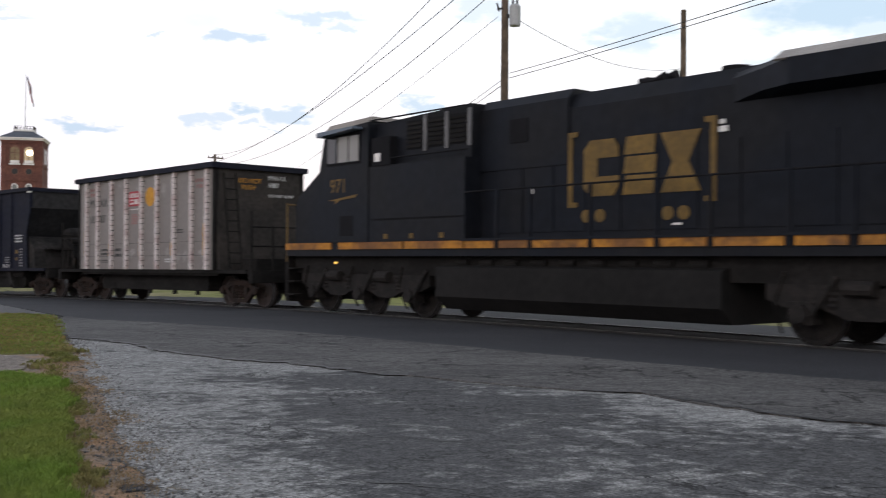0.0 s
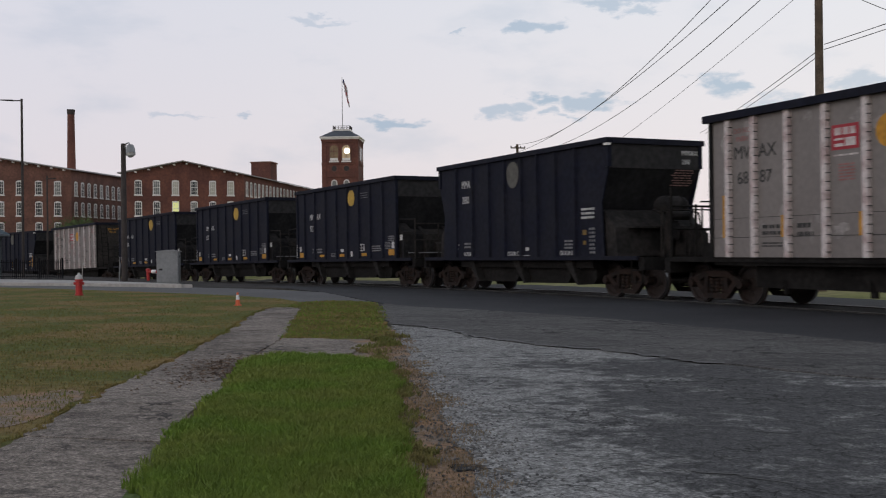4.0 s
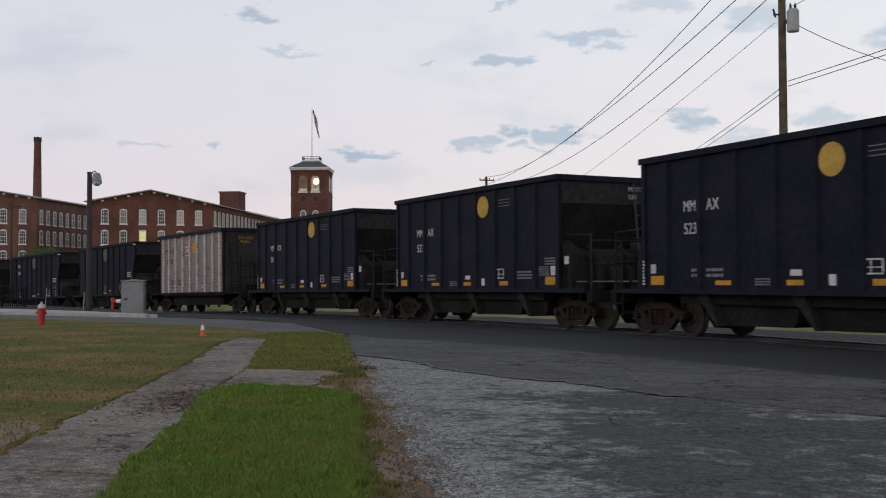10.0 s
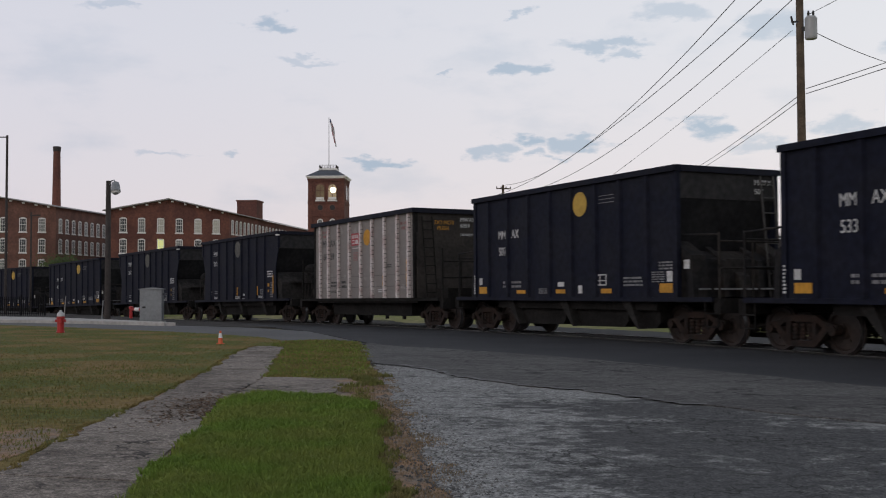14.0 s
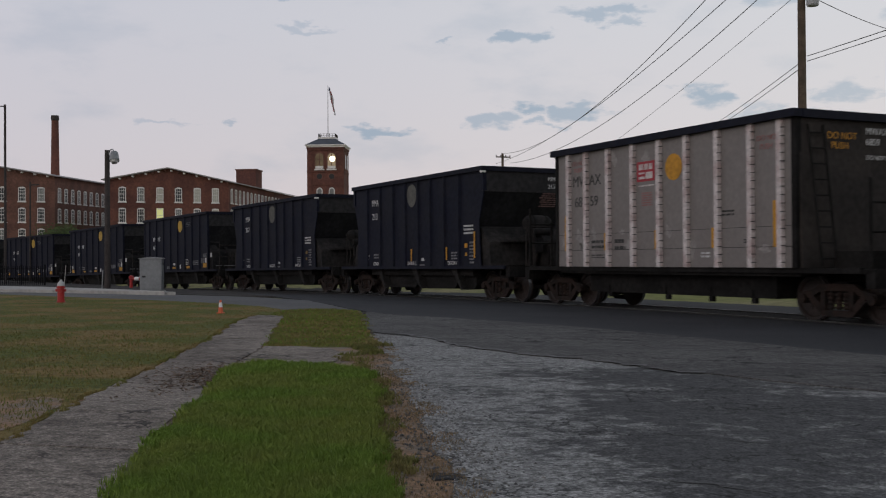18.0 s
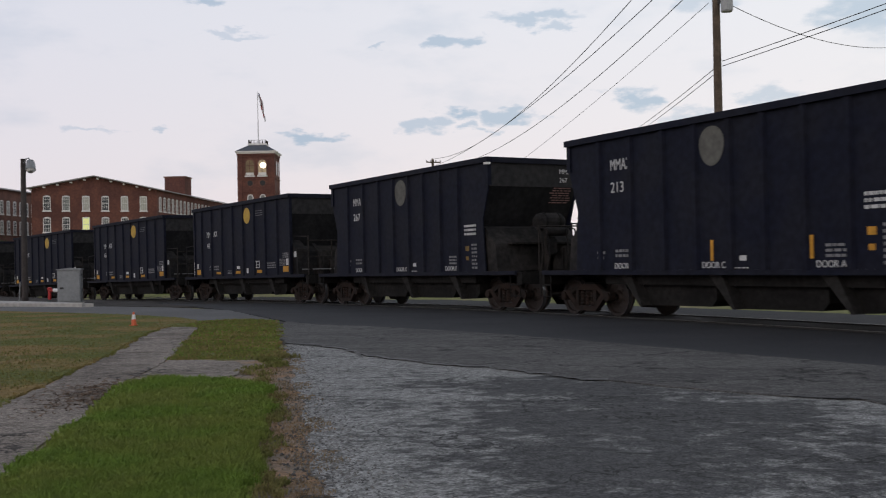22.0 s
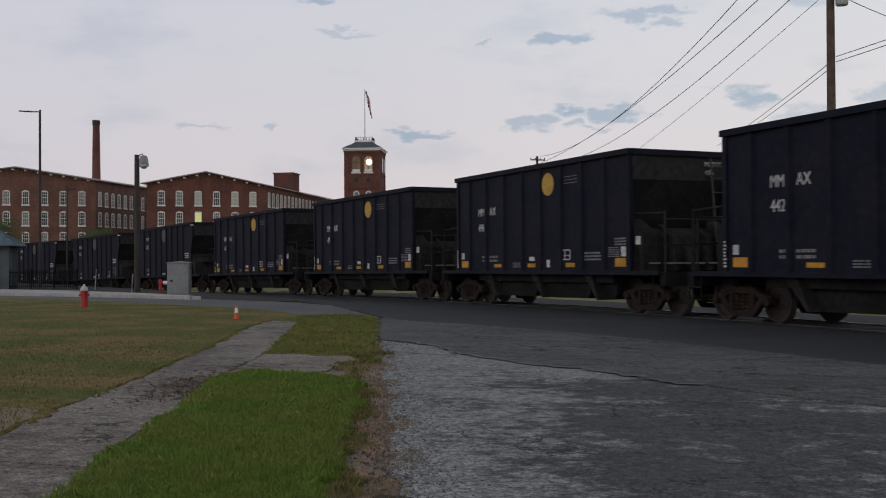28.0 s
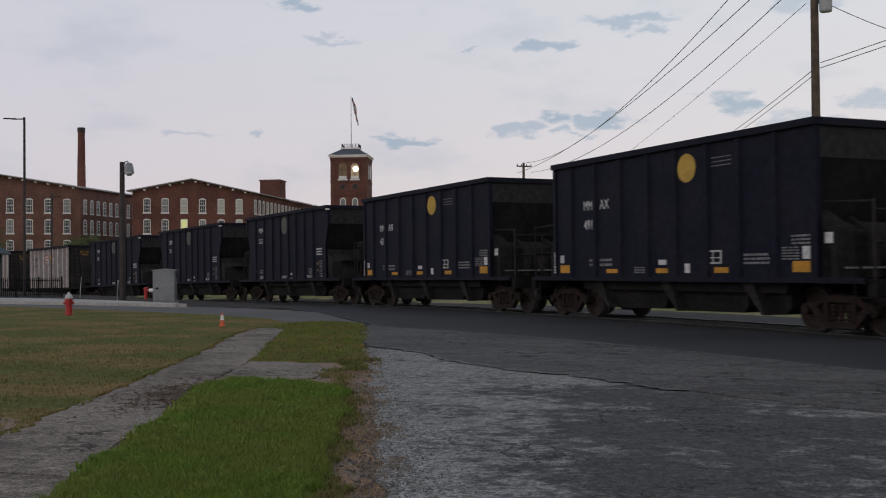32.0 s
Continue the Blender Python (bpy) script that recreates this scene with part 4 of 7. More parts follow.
# ---- rails ----
def rails():
    root = tagged(empty("railway_track"), label="two steel rails set in the asphalt", category="railway track", kind="structure")
    prof = [(-0.026, 0.0), (0.026, 0.0), (0.036, -0.012), (0.012, -0.05), (0.012, -0.13), (0.07, -0.15), (-0.07, -0.15), (-0.012, -0.13), (-0.012, -0.05), (-0.036, -0.012)]
    for side in (-1, 1):
        bm = B()
        rings = []
        for s in np.arange(-90, 200, 2.0):
            x, y, z, h = rail_at(s)
            n = Vector((math.cos(h), math.sin(h), 0))
            c = Vector((x, y, z)) + n * side * (GAUGE / 2 + 0.036)
            rings.append([bm.verts.new(c + n * a + Vector((0, 0, b))) for a, b in prof])
        for lo, hi in zip(rings, rings[1:]):
            for i in range(len(prof)):
                bm.faces.new((lo[i], lo[(i + 1) % len(prof)], hi[(i + 1) % len(prof)], hi[i]))
        part("rail", bm, M_RAIL, root)


rails()


def gravel():
    """Loose stones and asphalt crumbs along the rim of the apron."""
    rng = np.random.default_rng(5)
    verts, faces = [], []
    rim = np.array(RIM[:9])
    for k in range(3200):
        a = rng.uniform(0, len(rim) - 1.001)
        p = rim[int(a)] + (rim[int(a) + 1] - rim[int(a)]) * (a - int(a))
        x, y = p[0] + rng.normal(0.08, 0.2), p[1] + rng.normal(0, 0.1)
        r = rng.uniform(0.004, 0.016)
        z = plain(x, y) - 0.012
        n = len(verts)
        for d in ((1, 0, 0), (0, 1, 0), (-1, 0, 0), (0, -1, 0), (0, 0, 1), (0, 0, -1)):
            s = rng.uniform(0.6, 1.2) * r
            verts.append((x + d[0] * s, y + d[1] * s, z + d[2] * s * 0.7))
        faces += [(n + i, n + (i + 1) % 4, n + 4) for i in range(4)] + [(n + (i + 1) % 4, n + i, n + 5) for i in range(4)]
    me = bpy.data.meshes.new("gravel")
    me.from_pydata(verts, [], faces)
    me.materials.append(M_KERBST)
    tagged(new("gravel", me), label="loose grey stones along the asphalt rim", category="gravel", kind="stuff")


gravel()


def leaf_litter():
    """Dry brown leaf crumbs heaped on the path beside the verge."""
    rng = np.random.default_rng(8)
    verts, faces = [], []
    for k in range(1100):
        f = rng.random()
        x, y = -5.2 - 0.75 * f + rng.normal(0, 0.24), 9.0 + 2.0 * f + rng.normal(0, 0.4)
        z, a, r = plain(x, y) + 0.012 + rng.uniform(-0.006, 0.008), rng.uniform(0, 6.3), rng.uniform(0.012, 0.035)
        n = len(verts)
        for q, s in ((0, 1.0), (1.57, 0.5), (3.14, 1.0), (4.71, 0.5)):
            verts.append((x + r * s * math.cos(a + q), y + r * s * math.sin(a + q), z + rng.uniform(-0.006, 0.01)))
        faces.append((n, n + 1, n + 2, n + 3))
    me = bpy.data.meshes.new("leaf_litter")
    me.from_pydata(verts, [], faces)
    me.materials.append(M_LITTER)
    tagged(new("leaf_litter", me), label="dry brown leaf crumbs on the path", category="leaf litter", kind="stuff")


leaf_litter()


# ---- mills ----
def window_mesh(w, h, name):
    """Arched sash window: frame bars, panes and sill in one wall opening, facing -y, base middle at the origin."""
    xs = [-w / 2, -w / 2 + 0.12, -w / 6 - 0.02, -w / 6 + 0.02, w / 6 - 0.02, w / 6 + 0.02, w / 2 - 0.12, w / 2]
    zs = [0, 0.09, h * 0.25 - 0.02, h * 0.25 + 0.02, h * 0.48, h * 0.48 + 0.09, h * 0.73 - 0.02, h * 0.73 + 0.02, h - 0.26, h]
    frame = B()
    vs = {}

    def corner(i, j, y):
        if (i, j, y) not in vs:
            z = zs[j] - (0.2 * (xs[i] / (w / 2)) ** 2 if j == len(zs) - 1 else 0)
            vs[i, j, y] = frame.verts.new((xs[i], y, z))
        return vs[i, j, y]

    solid = {(i, j) for i in range(len(xs) - 1) for j in range(len(zs) - 1) if i % 2 == 0 or j % 2 == 0}
    for i, j in solid:
        q = [(i, j), (i + 1, j), (i + 1, j + 1), (i, j + 1)]
        frame.faces.new([corner(*p, -0.06) for p in q])
        frame.faces.new([corner(*p, 0.02) for p in q[::-1]])
        for k, (di, dj) in enumerate(((0, -1), (1, 0), (0, 1), (-1, 0))):
            if (i + di, j + dj) not in solid:
                a, b = q[k], q[(k + 1) % 4]
                frame.faces.new((corner(*a, -0.06), corner(*a, 0.02), corner(*b, 0.02), corner(*b, -0.06)))
    sill = box(B(), -w / 2 - 0.12, w / 2 + 0.12, -0.16, 0.02, -0.18, 0.0)
    pane = box(B(), -w / 2 + 0.02, w / 2 - 0.02, -0.02, 0.0, 0.02, h - 0.05)
    return mesh_from("window_frame", frame, M_TRIM), mesh_from("sill", sill, M_TRIM), {m.name: mesh_from("pane", pane.copy(), m) for m in (M_PANE, M_PANEW, M_LITGREEN, M_LITWARM, M_SHADE)}


def mill(corner, front, width, side, length, eave, ridge, brick, front_a, storeys, label, side_step=2.3, glow=(), blind=(), shade=1, base=-5.0):
    """A brick mill with a low gable on a skewed plan. front and side: directions of its walls from the near corner."""
    root = tagged(empty("mill_building"), label=label, category="mill building")
    f, u = Vector((*front, 0)).normalized(), Vector((*side, 0)).normalized()
    c = Vector((*corner, 0))

    def place(bm):
        for v in bm.verts:
            a, b, z = v.co
            v.co = c + f * a + u * b + Vector((0, 0, z))
        return bm

    wall = prism(B(), [(0, base), (width, base), (width, eave), (width / 2, ridge), (0, eave)], 0, length, "y")
    part("wall", place(wall), brick, root)
    roof = B()
    o = 0.7
    prism(roof, [(-o, eave - 0.1), (width / 2, ridge + 0.05), (width + o, eave - 0.1), (width + o, eave + 0.08), (width / 2, ridge + 0.23), (-o, eave + 0.08)], -o, length + 0.3, "y")
    part("roof", place(roof), M_ROOFM, root)
    brackets = int(width / 1.0)
    for k in range(brackets + 1):
        a = width * k / brackets
        z = eave + (ridge - eave) * (1 - abs(a / width - 0.5) * 2)
        part("roof_bracket", place(box(B(), a - 0.09, a + 0.09, -0.65, 0.0, z - 0.34, z - 0.1)), M_TRIM if k % 2 else brick, root)
    wf, ws, wp = window_mesh(1.15, 2.45, "window")

    def put(origin, right, k, row):
        out = Vector((right.y, -right.x, 0))
        m = Matrix.Translation(origin + out * 0.03) @ Matrix(((right.x, -out.x, 0, 0), (right.y, -out.y, 0, 0), (0, 0, 1, 0), (0, 0, 0, 1)))
        w = part("window", wf, None, root)
        w.matrix_basis = m
        kind = "lit_pane" if (k, row) in glow else "warm_lit_pane" if (k, row) in blind else ("shaded_pane" if (k * 7 + row * 3) % 4 < shade else "window_pane")
        part("pane", wp[kind], None, w)
        part("sill", ws, None, w)

    for row, z in enumerate(storeys):
        for k, a in enumerate(front_a):
            put(c + f * a + Vector((0, 0, z)), -f, k, row)
    # the side wall: windows reading along it
    for row, z in enumerate(storeys[:2]):
        b, k = 1.6, 20
        while b < length - 1.5:
            put(c + u * b + Vector((0, 0, z)), u, k, row)
            b += side_step
            k += 1
    return root


mill((-83.0, 162.8), (-0.82, -0.57), 19.5, (-0.156, 0.988), 56.0, 14.1, 16.1, M_BRICK, [2.2, 5.2, 8.25, 11.25, 14.3, 17.2], (10.6, 7.15, 3.7), "red brick mill with arched windows and low gable", glow={(3, 1)}, blind={(0, 0), (1, 0), (3, 0), (0, 1)}, shade=2)
mill((-111.9, 155.8), (-0.82, -0.57), 25.0, (-0.156, 0.988), 50.0, 15.3, 17.2, M_BRICK2, [2.2, 5.2, 8.2, 11.2, 14.2, 17.2, 20.2, 23.2], (11.0, 7.5, 4.0), "long brown brick mill with rows of arched windows", side_step=2.45)


def chimney():
    root = tagged(empty("chimney_stack", pose(-132.0, 184.0, 0)), label="tall tapered round brick factory chimney", category="chimney")
    part("shaft", lathe(B(), [(1.05, -5), (0.88, 16), (0.68, 29.0), (0.68, 29.2)], 24), M_BRICK, root)
    part("crown", lathe(B(), [(0.72, 29.0), (0.77, 29.3), (0.77, 30.0), (0.62, 30.0)], 24), M_DARKPOLE, root)


chimney()


def tower():
    root = tagged(empty("clock_tower", pose(-76.8, 192.5, 0, 0, 0, 13)), label="square red brick mill tower with lit belfry", category="tower")
    h = 3.42
    walls = box(B(), -h, h, -h, h, -5, 22.35)
    for sx in (-1, 1):
        for sy in (-1, 1):
            box(walls, sx * (h + 0.1), sx * (h - 0.8), sy * (h + 0.1), sy * (h - 0.8), -5, 22.2)
    part("wall", walls, M_BRICK, root)
    for z, out, tall in ((15.1, 0.14, 0.25), (17.55, 0.16, 0.3), (21.75, 0.14, 0.22), (22.05, 0.22, 0.3)):
        part("brick_band", box(B(), -h - out, h + out, -h - out, h + out, z, z + tall), M_BRICK, root)

    def arch(x, w, z0, z1, n=8):
        r = w / 2
        return [(x - r, z0), (x + r, z0)] + [(x + r * math.cos(a), z1 - r + r * math.sin(a)) for a in np.linspace(0, math.pi, n)]

    for x, mat in ((-1.15, M_LITDIM), (1.2, M_LIT)):
        fr = part("arch_frame", prism(B(), arch(x, 1.95, 18.0, 21.45), -h - 0.12, -h + 0.05), M_BRICK2, root)
        part("arch_glass", prism(B(), arch(x, 1.5, 18.35, 21.2), -h - 0.16, -h), mat, fr, "lit arched belfry opening" if mat is M_LIT else "")
        part("mullion", box(B(), x - 0.06, x + 0.06, -h - 0.19, -h, 18.35, 21.15), M_BRICK2, fr)
        part("transom", box(B(), x - 0.75, x + 0.75, -h - 0.185, -h, 20.0, 20.1), M_BRICK2, fr)
        part("arch_sill", box(B(), x - 0.95, x + 0.95, -h - 0.3, -h, 17.95, 18.2), M_TRIM, fr)
        part("balustrade", box(B(), x - 0.75, x + 0.75, -h - 0.2, -h - 0.165, 18.25, 18.75), M_TRIM, fr)
        fs = part("side_arch", prism(B(), arch(x, 1.6, 18.0, 21.4), h - 0.05, h + 0.13, "x"), M_BRICK2, root)
        part("side_glass", prism(B(), arch(x, 1.15, 18.35, 21.1), h, h + 0.16, "x"), M_PANE, fs)
    part("belfry_lamp", tube(B(), (1.35, -h - 0.22, 20.1), (1.35, -h - 0.12, 20.1), 0.55, n=16), M_LITB, root, "glowing belfry lamp")
    for x in (-1.15, 1.2):
        part("round_frame", tube(B(), (x, -h - 0.05, 16.75), (x, -h + 0.1, 16.75), 0.68, n=20), M_BRICK2, root)
        part("round_opening", tube(B(), (x, -h - 0.08, 16.75), (x, -h + 0.1, 16.75), 0.5, n=20), M_BLACK, root)
        low = part("lower_window", prism(B(), arch(x, 1.15, 12.0, 14.65), -h - 0.06, -h + 0.1), M_TRIM, root)
        part("pane", prism(B(), arch(x, 0.8, 12.2, 14.45), -h - 0.08, -h), M_SHADE, low)
    part("cornice", box(B(), -h - 0.28, h + 0.28, -h - 0.28, h + 0.28, 22.35, 22.62), M_TRIM, root, "white cornice")
    part("cornice", box(B(), -h - 0.48, h + 0.48, -h - 0.48, h + 0.48, 22.62, 22.84), M_TRIM, root, "white cornice")
    roof = B()
    lo, hi = h + 0.46, 1.62
    a = [roof.verts.new((x, y, 22.84)) for x, y in ((-lo, -lo), (lo, -lo), (lo, lo), (-lo, lo))]
    b = [roof.verts.new((x, y, 24.15)) for x, y in ((-hi, -hi), (hi, -hi), (hi, hi), (-hi, hi))]
    for i in range(4):
        roof.faces.new((a[i], a[(i + 1) % 4], b[(i + 1) % 4], b[i]))
    roof.faces.new(a[::-1])
    roof.faces.new(b)
    part("roof", roof, M_ROOFD, root, "dark slate hip roof")
    part("deck", box(B(), -hi - 0.12, hi + 0.12, -hi - 0.12, hi + 0.12, 24.15, 24.5), M_TRIM, root)
    rail = B()
    for a in np.linspace(-hi, hi, 7):
        for s in (-hi, hi):
            box(rail, a - 0.035, a + 0.035, s - 0.035, s + 0.035, 24.5, 25.15)
            box(rail, s - 0.035, s + 0.035, a - 0.035, a + 0.035, 24.5, 25.15)
    for s in (-hi, hi):
        box(rail, -hi, hi, s - 0.035, s + 0.035, 25.08, 25.15)
        box(rail, s - 0.035, s + 0.035, -hi, hi, 25.08, 25.15)
    part("roof_railing", rail, M_DARKPOLE, root)
    part("flagpole", tube(B(), (0, 0, 24.4), (0, 0, 34.7), 0.09, 0.05, 8), M_METAL, root)


tower()


def flag():
    root = tagged(empty("flag", pose(-76.8, 192.5, 0.4)), label="striped flag hanging limp from the tower's pole", category="flag")
    rng = random.Random(4)
    for k in range(7):
        bm = B()
        x0, z0 = 0.1 + 0.12 * k, 33.9 - 0.25 * k
        n = 8
        lo = []
        for i in range(n + 1):
            f = i / n
            lo.append((x0 + f * (0.25 + 0.12 * k) * 0.5 + 0.05 * math.sin(f * 9 + k), z0 - f * (1.0 + 0.62 * k * 0.8)))
        vs = []
        for j, y in enumerate((-0.04, 0.04)):
            vs.append([(bm.verts.new((x, y + 0.1 * math.sin(x * 5 + k), z)), bm.verts.new((x + 0.2, y + 0.1 * math.sin(x * 5 + k + 1), z + 0.03))) for x, z in lo])
        for j in range(2):
            for (a, b), (c, d) in zip(vs[j], vs[j][1:]):
                bm.faces.new((a, b, d, c))
        part("stripe", bm, (M_FLAGB if k < 2 else M_FLAGR if k % 2 else M_FLAGW), root)


flag()


def roof_house():
    root = tagged(empty("roof_stair_house", pose(-88.4, 181.5, 0, 0, 0, 9)), label="small brick stair house on the mill roof", category="roof house")
    part("wall", box(B(), -1.75, 2.0, -2.0, 2.0, 12.8, 17.5), M_BRICK, root)
    part("coping", box(B(), -1.9, 2.15, -2.15, 2.15, 17.5, 17.75), M_BRICK2, root)


roof_house()


# ---- street furniture ----
def hydrant():
    root = tagged(empty("fire_hydrant", pose(-19.4, 27.0, plain(-19.4, 27.0) - 0.01, 0, 0, 20) @ Matrix.Scale(0.85, 4)), label="red fire hydrant with silver cap on lawn", category="fire hydrant")
    part("base_flange", lathe(B(), [(0.145, 0), (0.145, 0.05), (0.12, 0.07), (0.12, 0.1)], 20), M_HYD, root)
    part("barrel", lathe(B(), [(0.115, 0.08), (0.115, 0.5), (0.15, 0.51), (0.15, 0.55), (0.115, 0.56), (0.12, 0.6)], 20), M_HYD, root)
    part("bonnet", lathe(B(), [(0.135, 0.58), (0.13, 0.63), (0.1, 0.7), (0.05, 0.74), (0.035, 0.8), (0.03, 0.8)], 20), M_SILVERCAP, root, "silver domed bonnet")
    for a in (0, 180, 90):
        r = radians(a)
        d = Vector((math.cos(r), -math.sin(r), 0))
        k = 0.075 if a == 90 else 0.055
        part("outlet_cap", tube(B(), d * 0.1 + Vector((0, 0, 0.43)), d * 0.175 + Vector((0, 0, 0.43)), k, k * 0.9, 12), M_HYD, root)


hydrant()


def cone():
    root = tagged(empty("traffic_cone", pose(-11.66, 22.08, plain(-11.66, 22.08)) @ Matrix.Scale(0.86, 4)), label="small orange and white traffic cone on the lawn", category="traffic cone")
    base = box(B(), -0.085, 0.085, -0.085, 0.085, 0, 0.025)
    bmesh.ops.bevel(base, geom=base.edges[:], offset=0.008, segments=1, affect="EDGES")
    part("base", base, M_CONE, root)
    part("lower_body", lathe(B(), [(0.068, 0.02), (0.052, 0.17)], 20), M_CONE, root)
    part("white_band", lathe(B(), [(0.053, 0.168), (0.036, 0.295), (0.034, 0.295)], 20), M_CONEW, root, "white reflective band")
    part("tip", lathe(B(), [(0.0345, 0.293), (0.025, 0.36), (0.018, 0.36)], 20), M_CONE, root)


cone()


def cabinet():
    x, y = -23.2, 38.4
    root = tagged(empty("equipment_cabinet", pose(x, y, plain(x, y) + 0.02, 0, 0, 24)), label="grey steel roadside signal cabinet", category="utility cabinet")
    body = box(B(), -0.44, 0.44, -0.36, 0.36, 0.0, 1.3)
    bmesh.ops.bevel(body, geom=body.edges[:], offset=0.015, segments=1, affect="EDGES")
    part("body", body, M_CAB, root)
    door = box(B(), -0.4, 0.4, -0.385, -0.355, 0.06, 1.22)
    d = part("door", door, M_CAB, root)
    part("handle", box(B(), -0.33, -0.2, -0.42, -0.385, 0.55, 0.62), M_BLACK, d)
    part("roof_cap", prism(B(), [(-0.48, 1.3), (0.48, 1.3), (0.48, 1.33), (0.0, 1.38), (-0.48, 1.33)], -0.4, 0.4), M_CAB, root)
    part("side_vent", box(B(), 0.435, 0.455, -0.12, 0.12, 1.05, 1.15), M_BLACK, root)
    part("plinth", box(B(), -0.5, 0.5, -0.42, 0.42, -0.1, 0.01), M_KERB, root)


cabinet()


def street_lamp():
    x, y = -27.79, 42.28
    root = tagged(empty("street_lamp", pose(x, y, plain(x, y))), label="dark wooden pole with a drum floodlight", category="street lamp")
    part("pole", tube(B(), (0, 0, 0), (0, 0, 6.3), 0.145, 0.11, 14), M_DARKPOLE, root)
    arm = B()
    pts = [(0.1, -0.06, 6.1), (0.25, -0.15, 6.28), (0.45, -0.25, 6.3), (0.56, -0.32, 6.15)]
    pipe(arm, pts, 0.028, 8)
    part("arm", arm, M_METAL, root)
    head = B()
    tube(head, (0.55, -0.3, 6.15), (0.6, -0.36, 5.98), 0.16, 0.2, 16)
    tube(head, (0.6, -0.36, 5.98), (0.66, -0.44, 5.75), 0.2, 0.22, 16)
    part("lamp_head", head, M_CAB, root)
    part("lens", tube(B(), (0.655, -0.435, 5.77), (0.69, -0.48, 5.66), 0.215, 0.12, 16), M_LAMPLENS, root, "clouded glass lens")
    part("ground_guard", tube(B(), (-0.22, -0.1, 0), (-0.16, -0.1, 0.85), 0.03, n=8), M_CAB, root, "pale plastic cable guard")


street_lamp()


def tall_lamp(x, y, h, arm, r, label):
    root = tagged(empty("area_light", pose(x, y, plain(x, y))), label=label, category="street lamp")
    part("pole", tube(B(), (0, 0, 0), (0, 0, h), r, r * 0.75, 12), M_DARKPOLE, root)
    d = Vector((-0.85, -0.52, 0))
    a = B()
    tube(a, Vector((0, 0, h - 0.1)), d * arm * 0.45 + Vector((0, 0, h - 0.12)), 0.035, n=8)
    part("arm", a, M_DARKPOLE, root)
    head = B()
    tube(head, d * arm * 0.4 + Vector((0, 0, h - 0.12)), d * arm + Vector((0, 0, h - 0.08)), 0.13, 0.09, 8)
    for v in head.verts:
        v.co.z = h - 0.1 + (v.co.z - h + 0.1) * 0.4
    part("luminaire", head, M_DARKPOLE, root)


tall_lamp(-41.05, 52.3, 10.4, 1.15, 0.085, "tall slim dark area light with flat head")


def sign_post():
    x, y = -52.6, 70.0
    root = tagged(empty("thin_post", pose(x, y, plain(x, y))), label="thin dark post with a short crossbar", category="post")
    part("pole", tube(B(), (0, 0, -1), (0, 0, 7.4), 0.08, 0.06, 8), M_DARKPOLE, root)
    part("crossbar", box(B(), -0.1, 0.8, -0.04, 0.04, 7.1, 7.2), M_DARKPOLE, root)


sign_post()


def shed():
    x, y = -38.95, 45.0
    root = tagged(empty("guard_hut", pose(x, y, plain(x, y) + 0.05, 0, 0, 32)), label="small grey hut with blue metal roof", category="hut")
    part("wall", box(B(), -1.6, 1.6, -1.6, 1.6, 0, 2.3), M_SHED, root)
    for k in range(9):
        px = -1.6 + 0.4 * k
        part("batten", box(B(), px - 0.02, px + 0.02, -1.63, -1.6, 0, 2.3), M_SHED, root)
        part("batten", box(B(), 1.6, 1.63, px - 0.02, px + 0.02, 0, 2.3), M_SHED, root)
    w = part("window", box(B(), -0.3, 0.9, -1.64, -1.6, 1.1, 2.0), M_TRIM, root)
    part("pane", box(B(), -0.22, 0.82, -1.65, -1.63, 1.18, 1.92), M_PANE, w)
    roof = B()
    o = 2.0
    base = [roof.verts.new(p) for p in ((-o, -o, 2.3), (o, -o, 2.3), (o, o, 2.3), (-o, o, 2.3))]
    under = [roof.verts.new((v.co.x, v.co.y, 2.22)) for v in base]
    top = roof.verts.new((0, 0, 3.6))
    for i in range(4):
        roof.faces.new((base[i], base[(i + 1) % 4], top))
        roof.faces.new((base[i], under[i], under[(i + 1) % 4], base[(i + 1) % 4]))
    roof.faces.new(under)
    part("roof", roof, M_SHEDROOF, root, "blue-grey standing seam metal roof")
    for k in range(-4, 5):
        a = 0.45 * k
        f = 1 - abs(a) / o
        for along in ("y", "x"):
            seam = B()
            p0, p1 = (a, -o, 2.32), (a, -o * (1 - f), 2.32 + 1.3 * f)
            if along == "x":
                p0, p1 = (-p0[1], p0[0], p0[2]), (-p1[1], p1[0], p1[2])
            if f > 0.02:
                tube(seam, p0, p1, 0.022, n=6)
                part("roof_seam", seam, M_SHEDROOF, root)


shed()


def fence():
    a, b = Vector((-36.9, 44.7, 0)), Vector((-33.3, 45.3, 0))
    root = tagged(empty("iron_fence"), label="black iron picket fence beside the hut", category="fence")
    n = 33
    z = plain(a.x, a.y) + 0.08
    for k in range(n + 1):
        p = a.lerp(b, k / n)
        thick = 0.032 if k % 11 == 0 else 0.014
        part("post" if k % 11 == 0 else "picket", box(B(), p.x - thick, p.x + thick, p.y - thick, p.y + thick, z, z + (1.02 if k % 11 == 0 else 0.95)), M_IRON, root)
    for dz in (0.12, 0.82):
        part("rail", tube(B(), (a.x, a.y, z + dz), (b.x, b.y, z + dz), 0.018, n=6), M_IRON, root)


fence()


